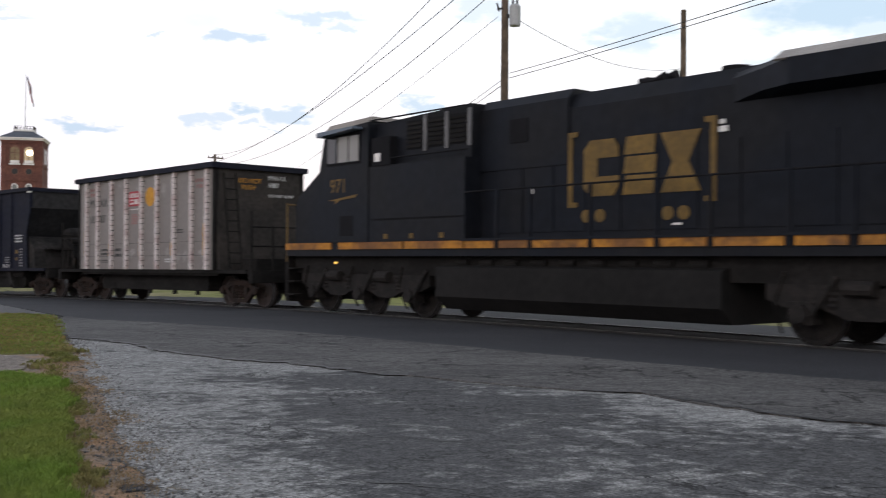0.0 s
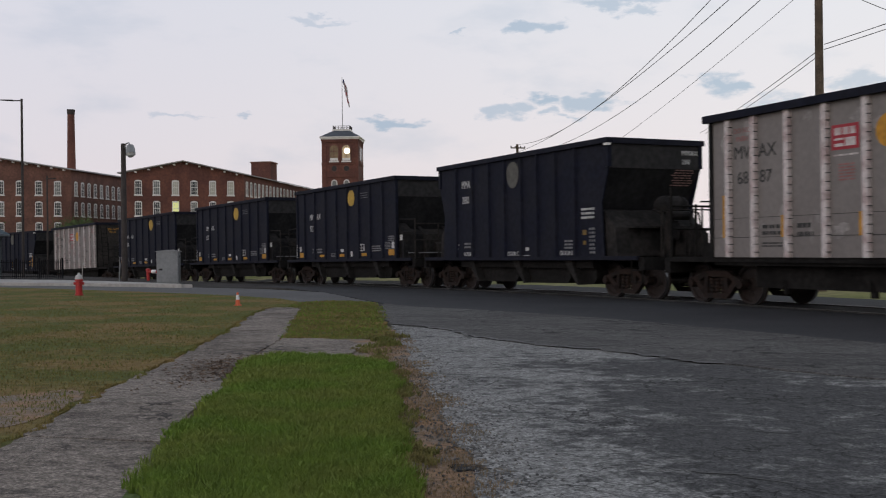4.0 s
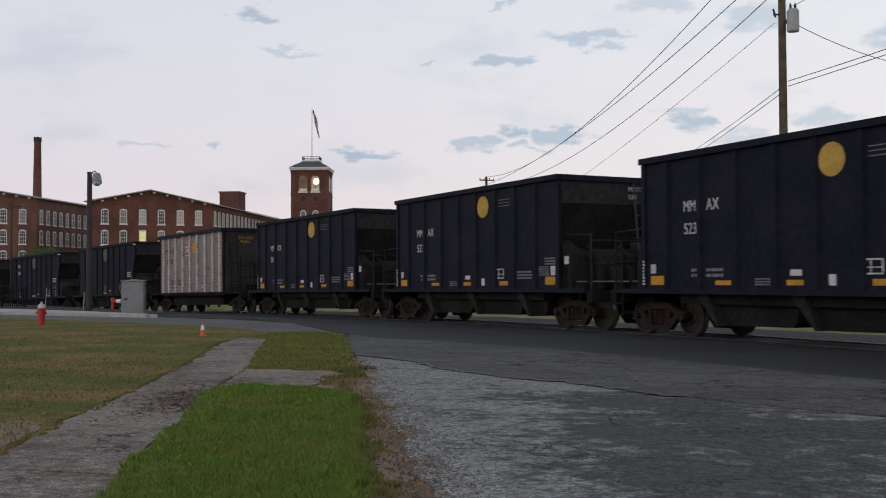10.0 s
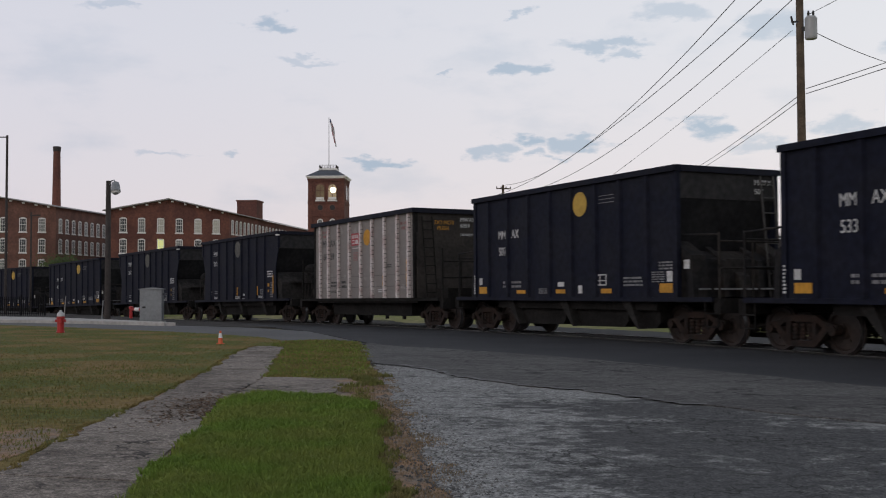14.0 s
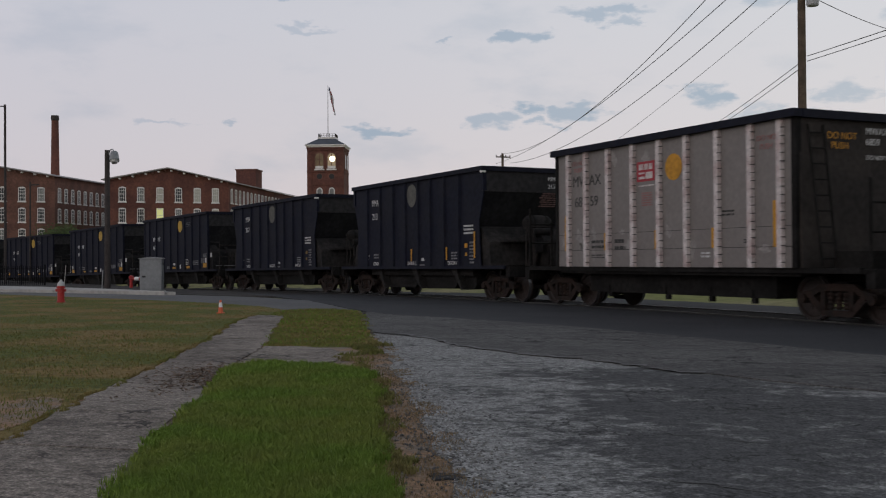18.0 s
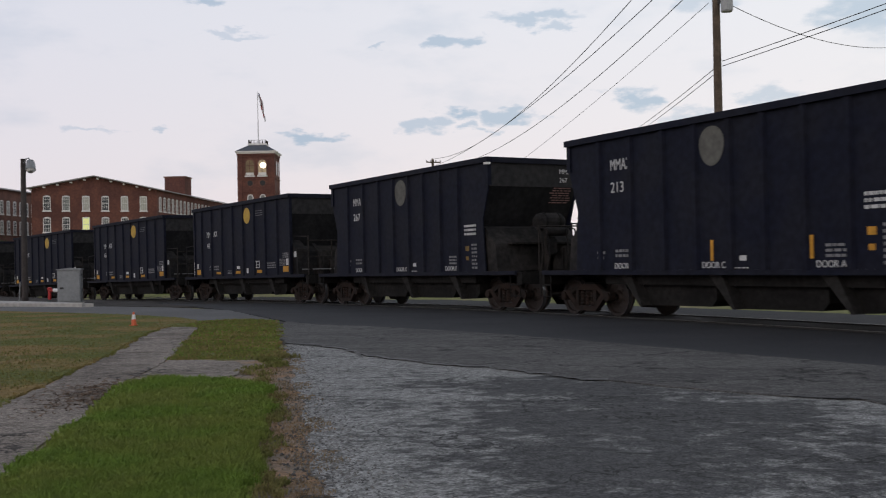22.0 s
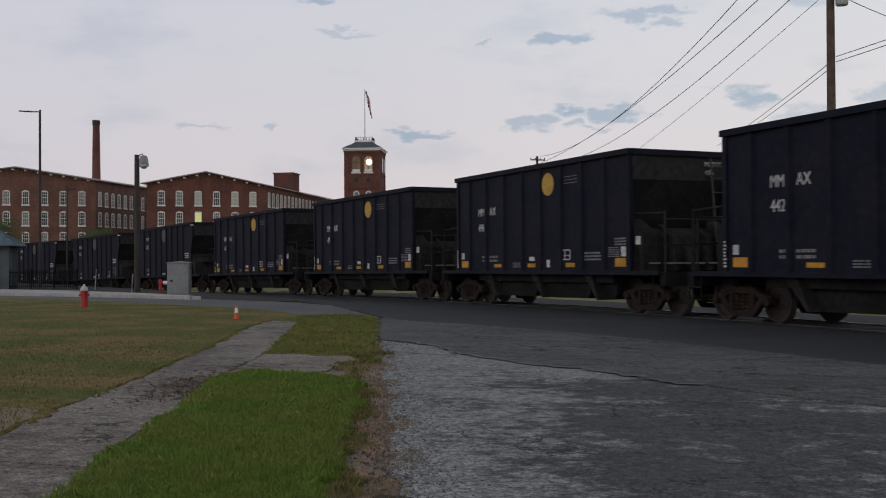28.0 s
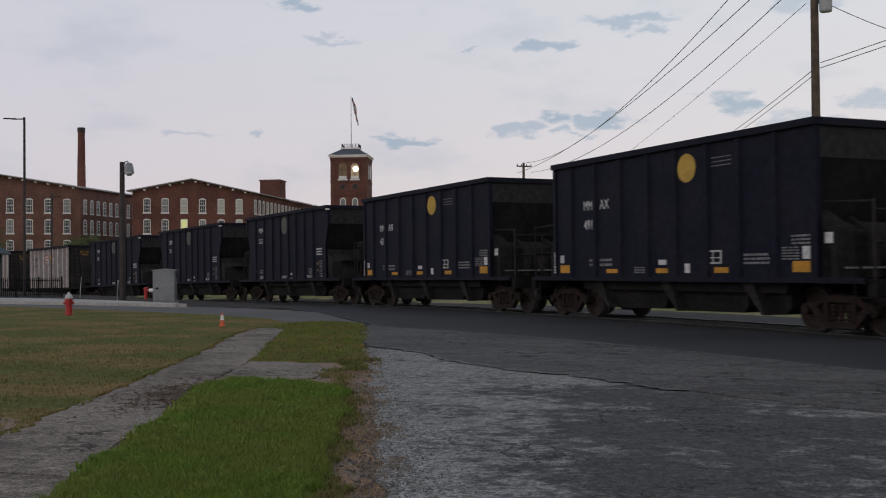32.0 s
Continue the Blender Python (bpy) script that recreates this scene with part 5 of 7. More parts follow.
def small_items():
    x, y = -30.0, 42.2
    root = tagged(empty("marker_stake", pose(x, y, plain(x, y) + 0.1)), label="thin white leaning marker stake", category="stake")
    part("rod", tube(B(), (0, 0, 0), (0.08, 0, 0.95), 0.02, 0.016, 8), M_KERB, root)
    x, y = -26.4, 42.0
    root = tagged(empty("gas_valve", pose(x, y, plain(x, y) + 0.05)), label="short red and white valve post", category="valve post")
    part("stem", lathe(B(), [(0.07, 0), (0.07, 0.4), (0.1, 0.42), (0.1, 0.52), (0.04, 0.55)], 12), M_HYD, root)
    part("arm", tube(B(), (0, 0, 0.4), (0.55, 0, 0.4), 0.07, n=10), M_HYD, root)
    part("collar", tube(B(), (0.2, 0, 0.4), (0.42, 0, 0.4), 0.085, n=10), M_CONEW, root)
    rng = random.Random(2)
    root = tagged(empty("tar_patch"), label="black broken tar patch at the asphalt rim", category="tar patch", kind="structure")
    out = [(-1.76 + 0.12 * math.cos(a) * rng.uniform(0.6, 1.2), 5.74 + 0.1 * math.sin(a) * rng.uniform(0.6, 1.2)) for a in np.linspace(0, 2 * math.pi, 18, endpoint=False)]
    part("tar", prism(B(), out, -0.05, -0.009, "z"), M_ROAD, root)


small_items()


# ---- poles and wires ----
def utility_pole(x, y, h, label, arm=0.0, drum=None, turn=0, size=1.0):
    root = tagged(empty("utility_pole", pose(x, y, gz(x, y) - 0.3, 0, 0, turn) @ Matrix.Scale(size, 4)), label=label, category="utility pole")
    part("pole", tube(B(), (0, 0, 0), (0, 0, h), 0.17, 0.125, 14), M_WOOD, root)
    if arm:
        part("crossarm", box(B(), -arm, arm, -0.2, -0.1, h - 0.45, h - 0.33), M_WOOD, root)
        for k in (-0.95, -0.35, 0.35, 0.95):
            part("insulator", lathe(B(), [(0.05, 0), (0.06, 0.08), (0.03, 0.16)], 8, (arm * k, -0.15, h - 0.33)), M_BLACK, root)
    if drum:
        t = part("transformer", lathe(B(), [(0.19, 0), (0.21, 0.05), (0.21, 0.72), (0.16, 0.8), (0.05, 0.82)], 18, (0.36, -0.12, drum)), M_TRANSF, root, "grey drum transformer")
        for k in (-0.08, 0.08):
            part("bushing", lathe(B(), [(0.035, 0), (0.045, 0.1), (0.025, 0.2)], 8, (0.36 + k, -0.12, drum + 0.8)), M_BLACK, t)
        part("bracket", box(B(), 0.05, 0.3, -0.14, -0.08, drum + 0.3, drum + 0.45), M_BLACK, root)
        part("cutout", tube(B(), (-0.22, -0.1, drum + 0.55), (-0.3, -0.1, drum + 0.85), 0.035, n=8), M_BLACK, root)
        part("cutout_arm", box(B(), -0.3, 0.0, -0.12, -0.08, drum + 0.62, drum + 0.68), M_BLACK, root)
    return root


utility_pole(1.72, 33.0, 12.6, "wooden utility pole with a drum transformer", drum=10.55, size=0.85)
utility_pole(11.0, 49.6, 13.5, "plain wooden utility pole beyond the rails")
utility_pole(-23.4, 106.5, 12.4, "distant wooden utility pole with crossarm", arm=0.8, turn=35)


def wire(a, b, sag, r=0.012, label="black overhead power line"):
    bm = B()
    a, b = Vector(a), Vector(b)
    n = 22
    pts = [a.lerp(b, i / n) - Vector((0, 0, sag * 4 * (i / n) * (1 - i / n))) for i in range(n + 1)]
    pipe(bm, pts, r)
    ob = part("power_line", bm, M_WIRE)
    tagged(ob, label=label, category="power line", group="overhead power lines")


WIRES = [((-23.18, 106.39, 11.83), (-0.00, 44.85, 13.23), 1.81), ((-24.03, 106.20, 10.79), (1.09, 44.84, 13.15), 1.19), ((-22.61, 106.51, 10.84), (2.26, 44.79, 13.05), 1.77)]
for a, b, sag in WIRES:
    wire(a, b, sag, 0.019)
    # on towards the next pole, past the end of the span's dip
    d = (Vector(b) - Vector(a)) / 22
    low = Vector(b) + d + Vector((0, 0, sag * 4 * (21 / 22) / 22))
    far = Vector(b) + (low - Vector(b)) * 8
    wire(b, far, -0.1, 0.019)
wire((-15.4, 73.3, 4.73), (1.49, 32.75, 8.86), 0.49, 0.008)
for x0, z0, x1, z1, x2, z2 in ((1.6, 6.9, -2.97, 7.45, 6.63, 6.99), (1.62, 6.75, -2.67, 7.42, 6.68, 6.88)):
    wire((x0, 32.95, z0), (x1, 59.8, z1), 0.1, 0.011)
    wire((1.86, 32.85, z0 + 0.22), (x2, 22.9, z2), 0.03, 0.011)
    wire((x2, 22.9, z2), (x2 + 9.6, 3.0, z2 + 0.3), 0.2, 0.011)
wire((2.08, 32.9, 8.83), (10.9, 49.55, 10.37), 0.62, 0.011)
wire((2.0, 32.85, 9.35), (7.0, 22.9, 9.9), 0.1, 0.008)


def tree(x, y, h, spread, seed, label):
    """Tapered trunk with limbs and a crown of many leaf clumps."""
    rng = random.Random(seed)
    root = tagged(empty("tree", pose(x, y, gz(x, y) - 0.2)), label=label, category="tree")
    trunk = tube(B(), (0, 0, 0), (0.1, 0, h * 0.45), 0.03 * h, 0.017 * h, 9)
    tips = []
    for k in range(9):
        a, e = rng.uniform(0, 6.28), rng.uniform(0.5, 1.2)
        tip = Vector((math.cos(a) * spread * 0.6 * math.cos(e), math.sin(a) * spread * 0.6 * math.cos(e), h * 0.45 + math.sin(e) * h * 0.42))
        tube(trunk, (0.1, 0, h * rng.uniform(0.3, 0.45)), tip, 0.012 * h, 0.004 * h, 6)
        tips.append(tip)
    part("trunk", trunk, M_WOOD, root)
    verts, faces = [], []
    for k in range(2600):
        c = rng.choice(tips)
        p = c + Vector((rng.gauss(0, 1), rng.gauss(0, 1), rng.gauss(0, 0.8))) * spread * 0.22
        s = rng.uniform(0.09, 0.2) * h / 8
        u = Vector((rng.gauss(0, 1), rng.gauss(0, 1), rng.gauss(0, 1))).normalized()
        v = u.orthogonal().normalized()
        i = len(verts)
        verts += [p + u * s, p + v * s * 0.6, p - u * s, p - v * s * 0.6]
        faces.append((i, i + 1, i + 2, i + 3))
    me = bpy.data.meshes.new("crown")
    me.from_pydata(verts, [], faces)
    me.materials.append(M_LEAF)
    part("crown", me, None, root)


tree(-85.0, 119.0, 6.0, 3.6, 3, "small green tree before the mill")
tree(-114.0, 134.0, 8.5, 5.0, 6, "small green tree beside the mill")
for k, (x, y, h) in enumerate(((27, 62, 5.2), (33, 58, 6.0), (38, 52, 5.5), (22, 70, 5.0))):
    tree(x, y, h, 4.2, 20 + k, "low leafy tree beyond the rails")
# ---- the train ----
def truck(parent, x, wheel_r=0.457):
    """A freight truck: two cast side frames with spring nests, a bolster and two wheelsets."""
    t = new("truck")
    t.parent = parent
    t.matrix_basis = pose(x, 0, 0)
    for s in (-1, 1):
        f = B()
        y0, y1 = (s * 0.92, s * 1.06)
        prism(f, [(-1.0, 0.47), (-1.0, 0.57), (-0.62, 0.64), (-0.42, 0.76), (0.42, 0.76), (0.62, 0.64), (1.0, 0.57), (1.0, 0.47), (0.68, 0.47), (0.42, 0.62), (-0.42, 0.62), (-0.68, 0.47)], y0, y1)
        prism(f, [(-0.74, 0.44), (-0.60, 0.52), (-0.30, 0.24), (0.30, 0.24), (0.60, 0.52), (0.74, 0.44), (0.38, 0.12), (-0.38, 0.12)], y0, y1)
        for k in (-1, 1):
            box(f, k * 0.36 - 0.06, k * 0.36 + 0.06, y0, y1, 0.22, 0.62)
            tube(f, (k * 0.89, y0, 0.46), (k * 0.89, y1 + s * 0.05, 0.46), 0.105, 0.1, 12)
        part("side_frame", f, M_TRUCK, t)
        for k in range(3):
            sp = lathe(B(), [(0.075 if ring % 2 else 0.055, 0.25 + 0.042 * ring) for ring in range(9)], 10, (-0.2 + 0.2 * k, s * 0.99, 0))
            part("spring", sp, M_TRUCK, t)
    part("bolster", box(B(), -0.2, 0.2, -0.95, 0.95, 0.5, 0.8), M_UNDER, t)
    brake = B()
    for k in (-1, 1):
        tube(brake, (k * 0.36, -0.75, 0.42), (k * 0.36, 0.75, 0.42), 0.035, n=6)
    part("brake_beam", brake, M_TRUCK, t)
    for k in (-1, 1):
        w = wheelset(t, wheel_r)
        w.matrix_basis = pose(k * 0.89, 0, wheel_r)
    return t


WHEEL_MESH = {}


def wheelset(parent, r):
    if r not in WHEEL_MESH:
        bm = B()
        for s in (-1, 1):
            n = 28
            y = s * 0.72
            prof = [(r + 0.03, y - s * 0.055), (r + 0.028, y - s * 0.02), (r, y - s * 0.015), (r, y + s * 0.075), (r * 0.86, y + s * 0.078), (r * 0.80, y + s * 0.03), (r * 0.38, y + s * 0.045), (r * 0.30, y + s * 0.09), (0.07, y + s * 0.09), (0.07, y - s * 0.055)]
            rings = [[bm.verts.new((a * math.cos(2 * math.pi * i / n), b, a * math.sin(2 * math.pi * i / n))) for i in range(n)] for a, b in prof]
            for lo, hi in zip(rings, rings[1:] + rings[:1]):
                for i in range(n):
                    bm.faces.new((lo[i], lo[(i + 1) % n], hi[(i + 1) % n], hi[i]))
            for k in range(6):
                a = k * math.pi / 3
                tube(bm, (0.5 * r * math.cos(a), y + s * 0.03, 0.5 * r * math.sin(a)), (0.5 * r * math.cos(a), y + s * 0.055, 0.5 * r * math.sin(a)), 0.03, n=8)
        tube(bm, (0, -1.02, 0), (0, 1.02, 0), 0.075, n=12)
        rim = B()
        for s in (-1, 1):
            n = 28
            y0, y1 = s * 0.709, s * 0.793
            a = [rim.verts.new(((r + 0.003) * math.cos(2 * math.pi * i / n), y0, (r + 0.003) * math.sin(2 * math.pi * i / n))) for i in range(n)]
            b = [rim.verts.new(((r + 0.003) * math.cos(2 * math.pi * i / n), y1, (r + 0.003) * math.sin(2 * math.pi * i / n))) for i in range(n)]
            for i in range(n):
                rim.faces.new((a[i], a[(i + 1) % n], b[(i + 1) % n], b[i]))
        WHEEL_MESH[r] = mesh_from("wheelset", bm, M_WHEEL if r < 0.5 else M_LOCOTRUCK)
        tm = mesh_from("tread", rim, M_TREAD)
        # polished tread on the same wheelset mesh
        j = bmesh.new()
        j.from_mesh(WHEEL_MESH[r])
        n0 = len(j.faces)
        j.from_mesh(tm)
        j.faces.ensure_lookup_table()
        for f in j.faces[n0:]:
            f.material_index = 1
        j.to_mesh(WHEEL_MESH[r])
        j.free()
        bpy.data.meshes.remove(tm)
        WHEEL_MESH[r].materials.append(M_TREAD)
    return part("wheelset", WHEEL_MESH[r], None, parent)


def coupler(parent, x, s):
    c = B()
    box(c, x, x + s * 0.55, -0.09, 0.09, 0.72, 0.92)
    box(c, x + s * 0.45, x + s * 0.78, -0.17, 0.13, 0.66, 0.98)
    tube(c, (x + s * 0.3, 0.25, 0.75), (x + s * 0.75, 0.1, 0.5), 0.03, n=6)
    part("coupler", c, M_TRUCK, parent)


def bars(parent, name, rows, mat, y=-1.578, th=0.005):
    """Painted rectangles on the near side: (x0, x1, z0, z1)."""
    for x0, x1, z0, z1 in rows:
        part(name, box(B(), x0, x1, y - th, y + th, z0, z1), mat, parent)


def script(parent, name, x0, x1, z0, z1, lines, mat, seed, y=-1.578):
    """Small writing too fine to read: broken bars."""
    rng = random.Random(seed)
    bm = B()
    step = (z1 - z0) / lines
    for k in range(lines):
        x = x0
        while x < x1 - 0.02:
            w = rng.uniform(0.05, 0.16)
            box(bm, x, min(x + w, x1), y - 0.004, y + 0.004, z0 + k * step, z0 + k * step + step * 0.55)
            x += w + rng.uniform(0.02, 0.05)
    tagged(part(name, bm, mat, parent), kind="stuff")


def disc(parent, x, z, r, mat, y=-1.578):
    part("disc", tube(B(), (x, y + 0.005, z), (x, y - 0.005, z), r, n=40), mat, parent)


def ladder(parent, x, y0, y1, z0, z1, lean, mat, rungs=6):
    bm = B()
    for y in (y0, y1):
        tube(bm, (x, y, z1), (x + lean, y, z0), 0.028, n=6)
    for k in range(rungs):
        f = (k + 0.5) / rungs
        tube(bm, (x + lean * f, y0, z1 + (z0 - z1) * f), (x + lean * f, y1, z1 + (z0 - z1) * f), 0.018, n=6)
    part("ladder", bm, mat, parent)


L2 = 5.0


def hopper_body(root, kind):
    """Open hopper: ribbed sides, sloped ends, end platforms, three discharge bays. kind A: full ends; B: sides cut back at the ends."""
    top = 4.19 if kind == "A" else 4.21
    w = 1.50
    for s in (-1, 1):
        if kind == "A":
            out = [(-L2, 1.03), (L2, 1.03), (L2, top), (-L2, top)]
        else:
            out = [(-L2 + 0.25, 1.05), (L2 - 0.25, 1.05), (L2 - 0.35, 2.5), (L2, 3.5), (L2, top), (-L2, top), (-L2, 3.5), (-L2 + 0.35, 2.5)]
        part("side_sheet", prism(B(), out, s * (w - 0.02), s * (w + 0.02)), M_BLACKCAR, root)
        ribs = (-4.07, -2.9, -1.72, -0.55, 0.55, 1.68, 2.75, 3.85) if kind == "A" else (-3.75, -2.6, -1.5, -0.5, 0.5, 1.4, 2.4, 3.4)
        for x in ribs:
            r = B()
            prism(r, [(x - 0.1, s * (w + 0.015)), (x - 0.055, s * (w + 0.085)), (x + 0.055, s * (w + 0.085)), (x + 0.1, s * (w + 0.015))], 1.1, top - 0.1, "z")
            part("rib", r, M_BLACKCAR, root)
        part("top_chord", prism(B(), [(s * 1.42, top - 0.14), (s * 1.62, top - 0.14), (s * 1.62, top), (s * 1.42, top)], -L2 - 0.05, L2 + 0.05, "x"), M_BLACKCAR, root)
        part("side_sill", box(B(), -6.2, 6.2, s * 1.44, s * 1.565, 1.0, 1.105), M_BLACKCAR, root)
        for e in (-1, 1):
            part("corner_post", box(B(), e * (L2 - 0.12), e * (L2 + 0.02), s * 1.44, s * 1.56, 3.45 if kind == "B" else 1.05, top - 0.1), M_BLACKCAR, root)
    for e in (-1, 1):
        part("end_chord", box(B(), e * (L2 - 0.12), e * (L2 + 0.07), -1.44, 1.44, top - 0.15, top - 0.001), M_BLACKCAR, root)
        part("end_sheet", prism(B(), [(e * (L2 - 0.04), top - 0.1), (e * L2, top - 0.1), (e * L2, 3.42), (e * (L2 - 0.04), 3.42)], -1.48, 1.48), M_ENDSHEET, root)
        if kind == "A":
            slope = [(e * L2, 3.45), (e * (L2 - 0.05), 3.45), (e * (L2 - 0.6), 1.9), (e * (L2 - 0.5), 1.9)]
        else:
            slope = [(e * L2, 3.45), (e * (L2 - 0.05), 3.45), (e * 4.3, 2.3), (e * 4.4, 2.3)]
        part("slope_sheet", prism(B(), slope, -1.46, 1.46), M_SLOPE, root)
        if kind == "B":
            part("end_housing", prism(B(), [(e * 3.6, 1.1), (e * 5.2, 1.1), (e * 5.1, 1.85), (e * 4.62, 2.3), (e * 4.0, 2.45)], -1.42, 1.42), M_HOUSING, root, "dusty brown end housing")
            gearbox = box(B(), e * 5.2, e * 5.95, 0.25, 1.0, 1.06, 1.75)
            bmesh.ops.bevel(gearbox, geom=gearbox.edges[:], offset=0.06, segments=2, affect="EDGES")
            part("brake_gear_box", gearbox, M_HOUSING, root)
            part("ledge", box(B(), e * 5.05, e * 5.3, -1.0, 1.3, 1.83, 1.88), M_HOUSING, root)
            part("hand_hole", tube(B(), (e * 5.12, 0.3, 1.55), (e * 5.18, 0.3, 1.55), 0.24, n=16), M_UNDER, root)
        else:
            part("end_housing", prism(B(), [(e * 3.7, 1.1), (e * 5.25, 1.1), (e * 5.2, 2.0), (e * 4.75, 2.2), (e * 4.4, 2.2)], -1.42, 1.42), M_ENDPAINT, root, "dusty stepped end housing")
            for y0, y1, z in ((-1.42, -1.0, 2.42), (-0.5, -0.36, 2.3), (-0.02, 0.3, 1.95), (0.55, 0.7, 2.3), (1.05, 1.42, 2.42)):
                part("end_brace", prism(B(), [(e * 4.75, 1.1), (e * 5.42, 1.1), (e * 5.36, z - 0.35), (e * 4.75, z)], y0, y1), M_ENDPAINT, root)
            for y0, y1 in ((-1.25, -0.95), (-0.8, 0.0), (0.1, 0.45), (0.6, 1.1), (1.2, 1.42)):
                part("worn_ledge", box(B(), e * 5.4, e * 5.46, y0, y1, 1.27, 1.31), M_GREYST, root, "thin pale ledge")
        part("platform", box(B(), e * 4.9, e * 6.35, -1.5, 1.5, 0.98, 1.06), M_UNDER, root)
        part("end_sill", box(B(), e * 6.2, e * 6.42, -1.5, 1.5, 0.75, 1.08), M_UNDER, root)
        for y in (-1.42, -0.45, 0.45, 1.42) if kind == "A" else (0.45, 1.42):
            part("rail_post", tube(B(), (e * 6.3, y, 1.06), (e * 6.3, y, 2.55 if abs(y) > 1 else 2.35), 0.026, n=6), M_ENDPAINT, root)
        for z in (1.75, 2.35):
            part("hand_rail", tube(B(), (e * 6.3, -1.42 if kind == "A" else 0.45, z), (e * 6.3, 1.42, z), 0.024, n=6), M_ENDPAINT, root)
        for y in (-1.42, 1.42) if kind == "A" else (1.42,):
            part("hand_rail", tube(B(), (e * 6.3, y, 2.5), (e * 5.1, y, 2.55), 0.024, n=6), M_ENDPAINT, root)
        if kind == "A":
            ladder(root, e * (L2 + 0.04), 0.98 * e, 1.38 * e, 1.1, top - 0.15, e * 0.3, M_LADDER, 8)
        coupler(root, e * 6.15, e)
        for s in (-1, 1):
            steps = B()
            pipe(steps, [(e * 5.9, s * 1.5, 1.0), (e * 5.9, s * 1.5, 0.45), (e * 6.35, s * 1.5, 0.45), (e * 6.35, s * 1.5, 1.0)], 0.022, 6)
            part("sill_step", steps, M_UNDER, root)
            tread = B()
            tube(tread, (e * 5.9, s * 1.5, 0.74), (e * 6.35, s * 1.5, 0.74), 0.02, n=6)
            part("step_tread", tread, M_UNDER, root)
        if kind == "B":
            tank = lathe(B(), [(0.02, -0.5), (0.14, -0.47), (0.23, -0.36), (0.25, -0.2), (0.25, 0.2), (0.23, 0.36), (0.14, 0.47), (0.02, 0.5)], 16)
            tank.transform(Matrix.Translation((e * 5.5, 0.1, 2.42)) @ Matrix.Rotation(math.pi / 2, 4, "X"))
            part("brake_reservoir", tank, M_HOUSING, root)
            part("brake_cylinder", tube(B(), (e * 5.85, -0.3, 2.14), (e * 5.85, 0.4, 2.14), 0.12, n=12), M_ENDPAINT, root)
            valve = box(B(), e * 5.62, e * 5.86, -0.2, 0.12, 1.5, 2.0)
            bmesh.ops.bevel(valve, geom=valve.edges[:], offset=0.05, segments=2, affect="EDGES")
            part("brake_valve", valve, M_ENDPAINT, root)
            for k, y in enumerate((-0.5, -0.3, 0.32, 0.6)):
                part("brake_pipe", pipe(B(), [(e * 5.5, y, 2.3), (e * (5.9 + 0.03 * k), y, 2.2), (e * (5.95 + 0.03 * k), y + 0.05, 1.6), (e * 6.0, y - 0.08, 1.06)], 0.024, 6), M_ENDPAINT, root)
            part("tank_strap", tube(B(), (e * 5.5, -0.15, 2.42), (e * 5.5, -0.10, 2.42), 0.262, n=16), M_UNDER, root)
            part("tank_strap", tube(B(), (e * 5.5, 0.30, 2.42), (e * 5.5, 0.35, 2.42), 0.262, n=16), M_UNDER, root)
            part("hand_rail", pipe(B(), [(e * 6.1, -0.7, 1.06), (e * 6.1, -0.7, 2.28), (e * 6.1, 1.3, 2.28)], 0.022, 6), M_ENDPAINT, root)
            part("tank_bracket", prism(B(), [(e * 5.3, 1.06), (e * 5.45, 1.06), (e * 5.62, 2.2), (e * 5.3, 2.2)], 0.06, 0.14), M_ENDPAINT, root)
    part("centre_sill", box(B(), -6.2, 6.2, -0.22, 0.22, 0.72, 1.02), M_UNDER, root)
    part("crossbearer", box(B(), -3.9, 3.9, -1.3, 1.3, 0.78, 1.02), M_UNDER, root)
    lining = B()
    box(lining, -3.0, 3.0, -1.46, 1.46, 1.05, 1.1)
    part("floor_sheet", lining, M_UNDER, root)
    coal = B()
    prism(coal, [(-4.7, 3.3), (4.7, 3.3), (3.5, 2.2), (-3.5, 2.2)], -1.45, 1.45)
    part("inner_slope", coal, M_UNDER, root)
    for x in (-2.9, 0.0, 2.9):
        far = x + (0.95 if x > 2 else 2.55)
        bay = prism(B(), [(x - 0.2, 1.03), (far, 1.03), (far, 0.48), (far - 0.15, 0.34), (x + 0.36, 0.32)], -1.15, 1.15)
        bb = part("discharge_bay", bay, M_UNDER, root)
        d = prism(B(), [(x - 0.32, 1.02), (x + 0.06, 1.02), (x + 0.44, 0.32), (x + 0.35, 0.32)], -1.40, -1.14)
        part("bay_gusset", d, M_GUSSET, bb, "dusty grey gusset plate")
        part("bay_stencil", box(box(B(), x + 0.16, x + 0.44, -1.157, -1.152, 0.90, 0.925), x + 0.22, x + 0.42, -1.157, -1.152, 0.84, 0.86), M_GREYST, bb)
        dd = B()
        for s in (-1, 1):
            box(dd, x + 0.05, x + 0.2, s * 1.14, s * 1.18, 0.72, 0.8)
        part("latch", dd, M_GREYST, bb)
    for e in (-1, 1):
        truck(root, e * 5.05)


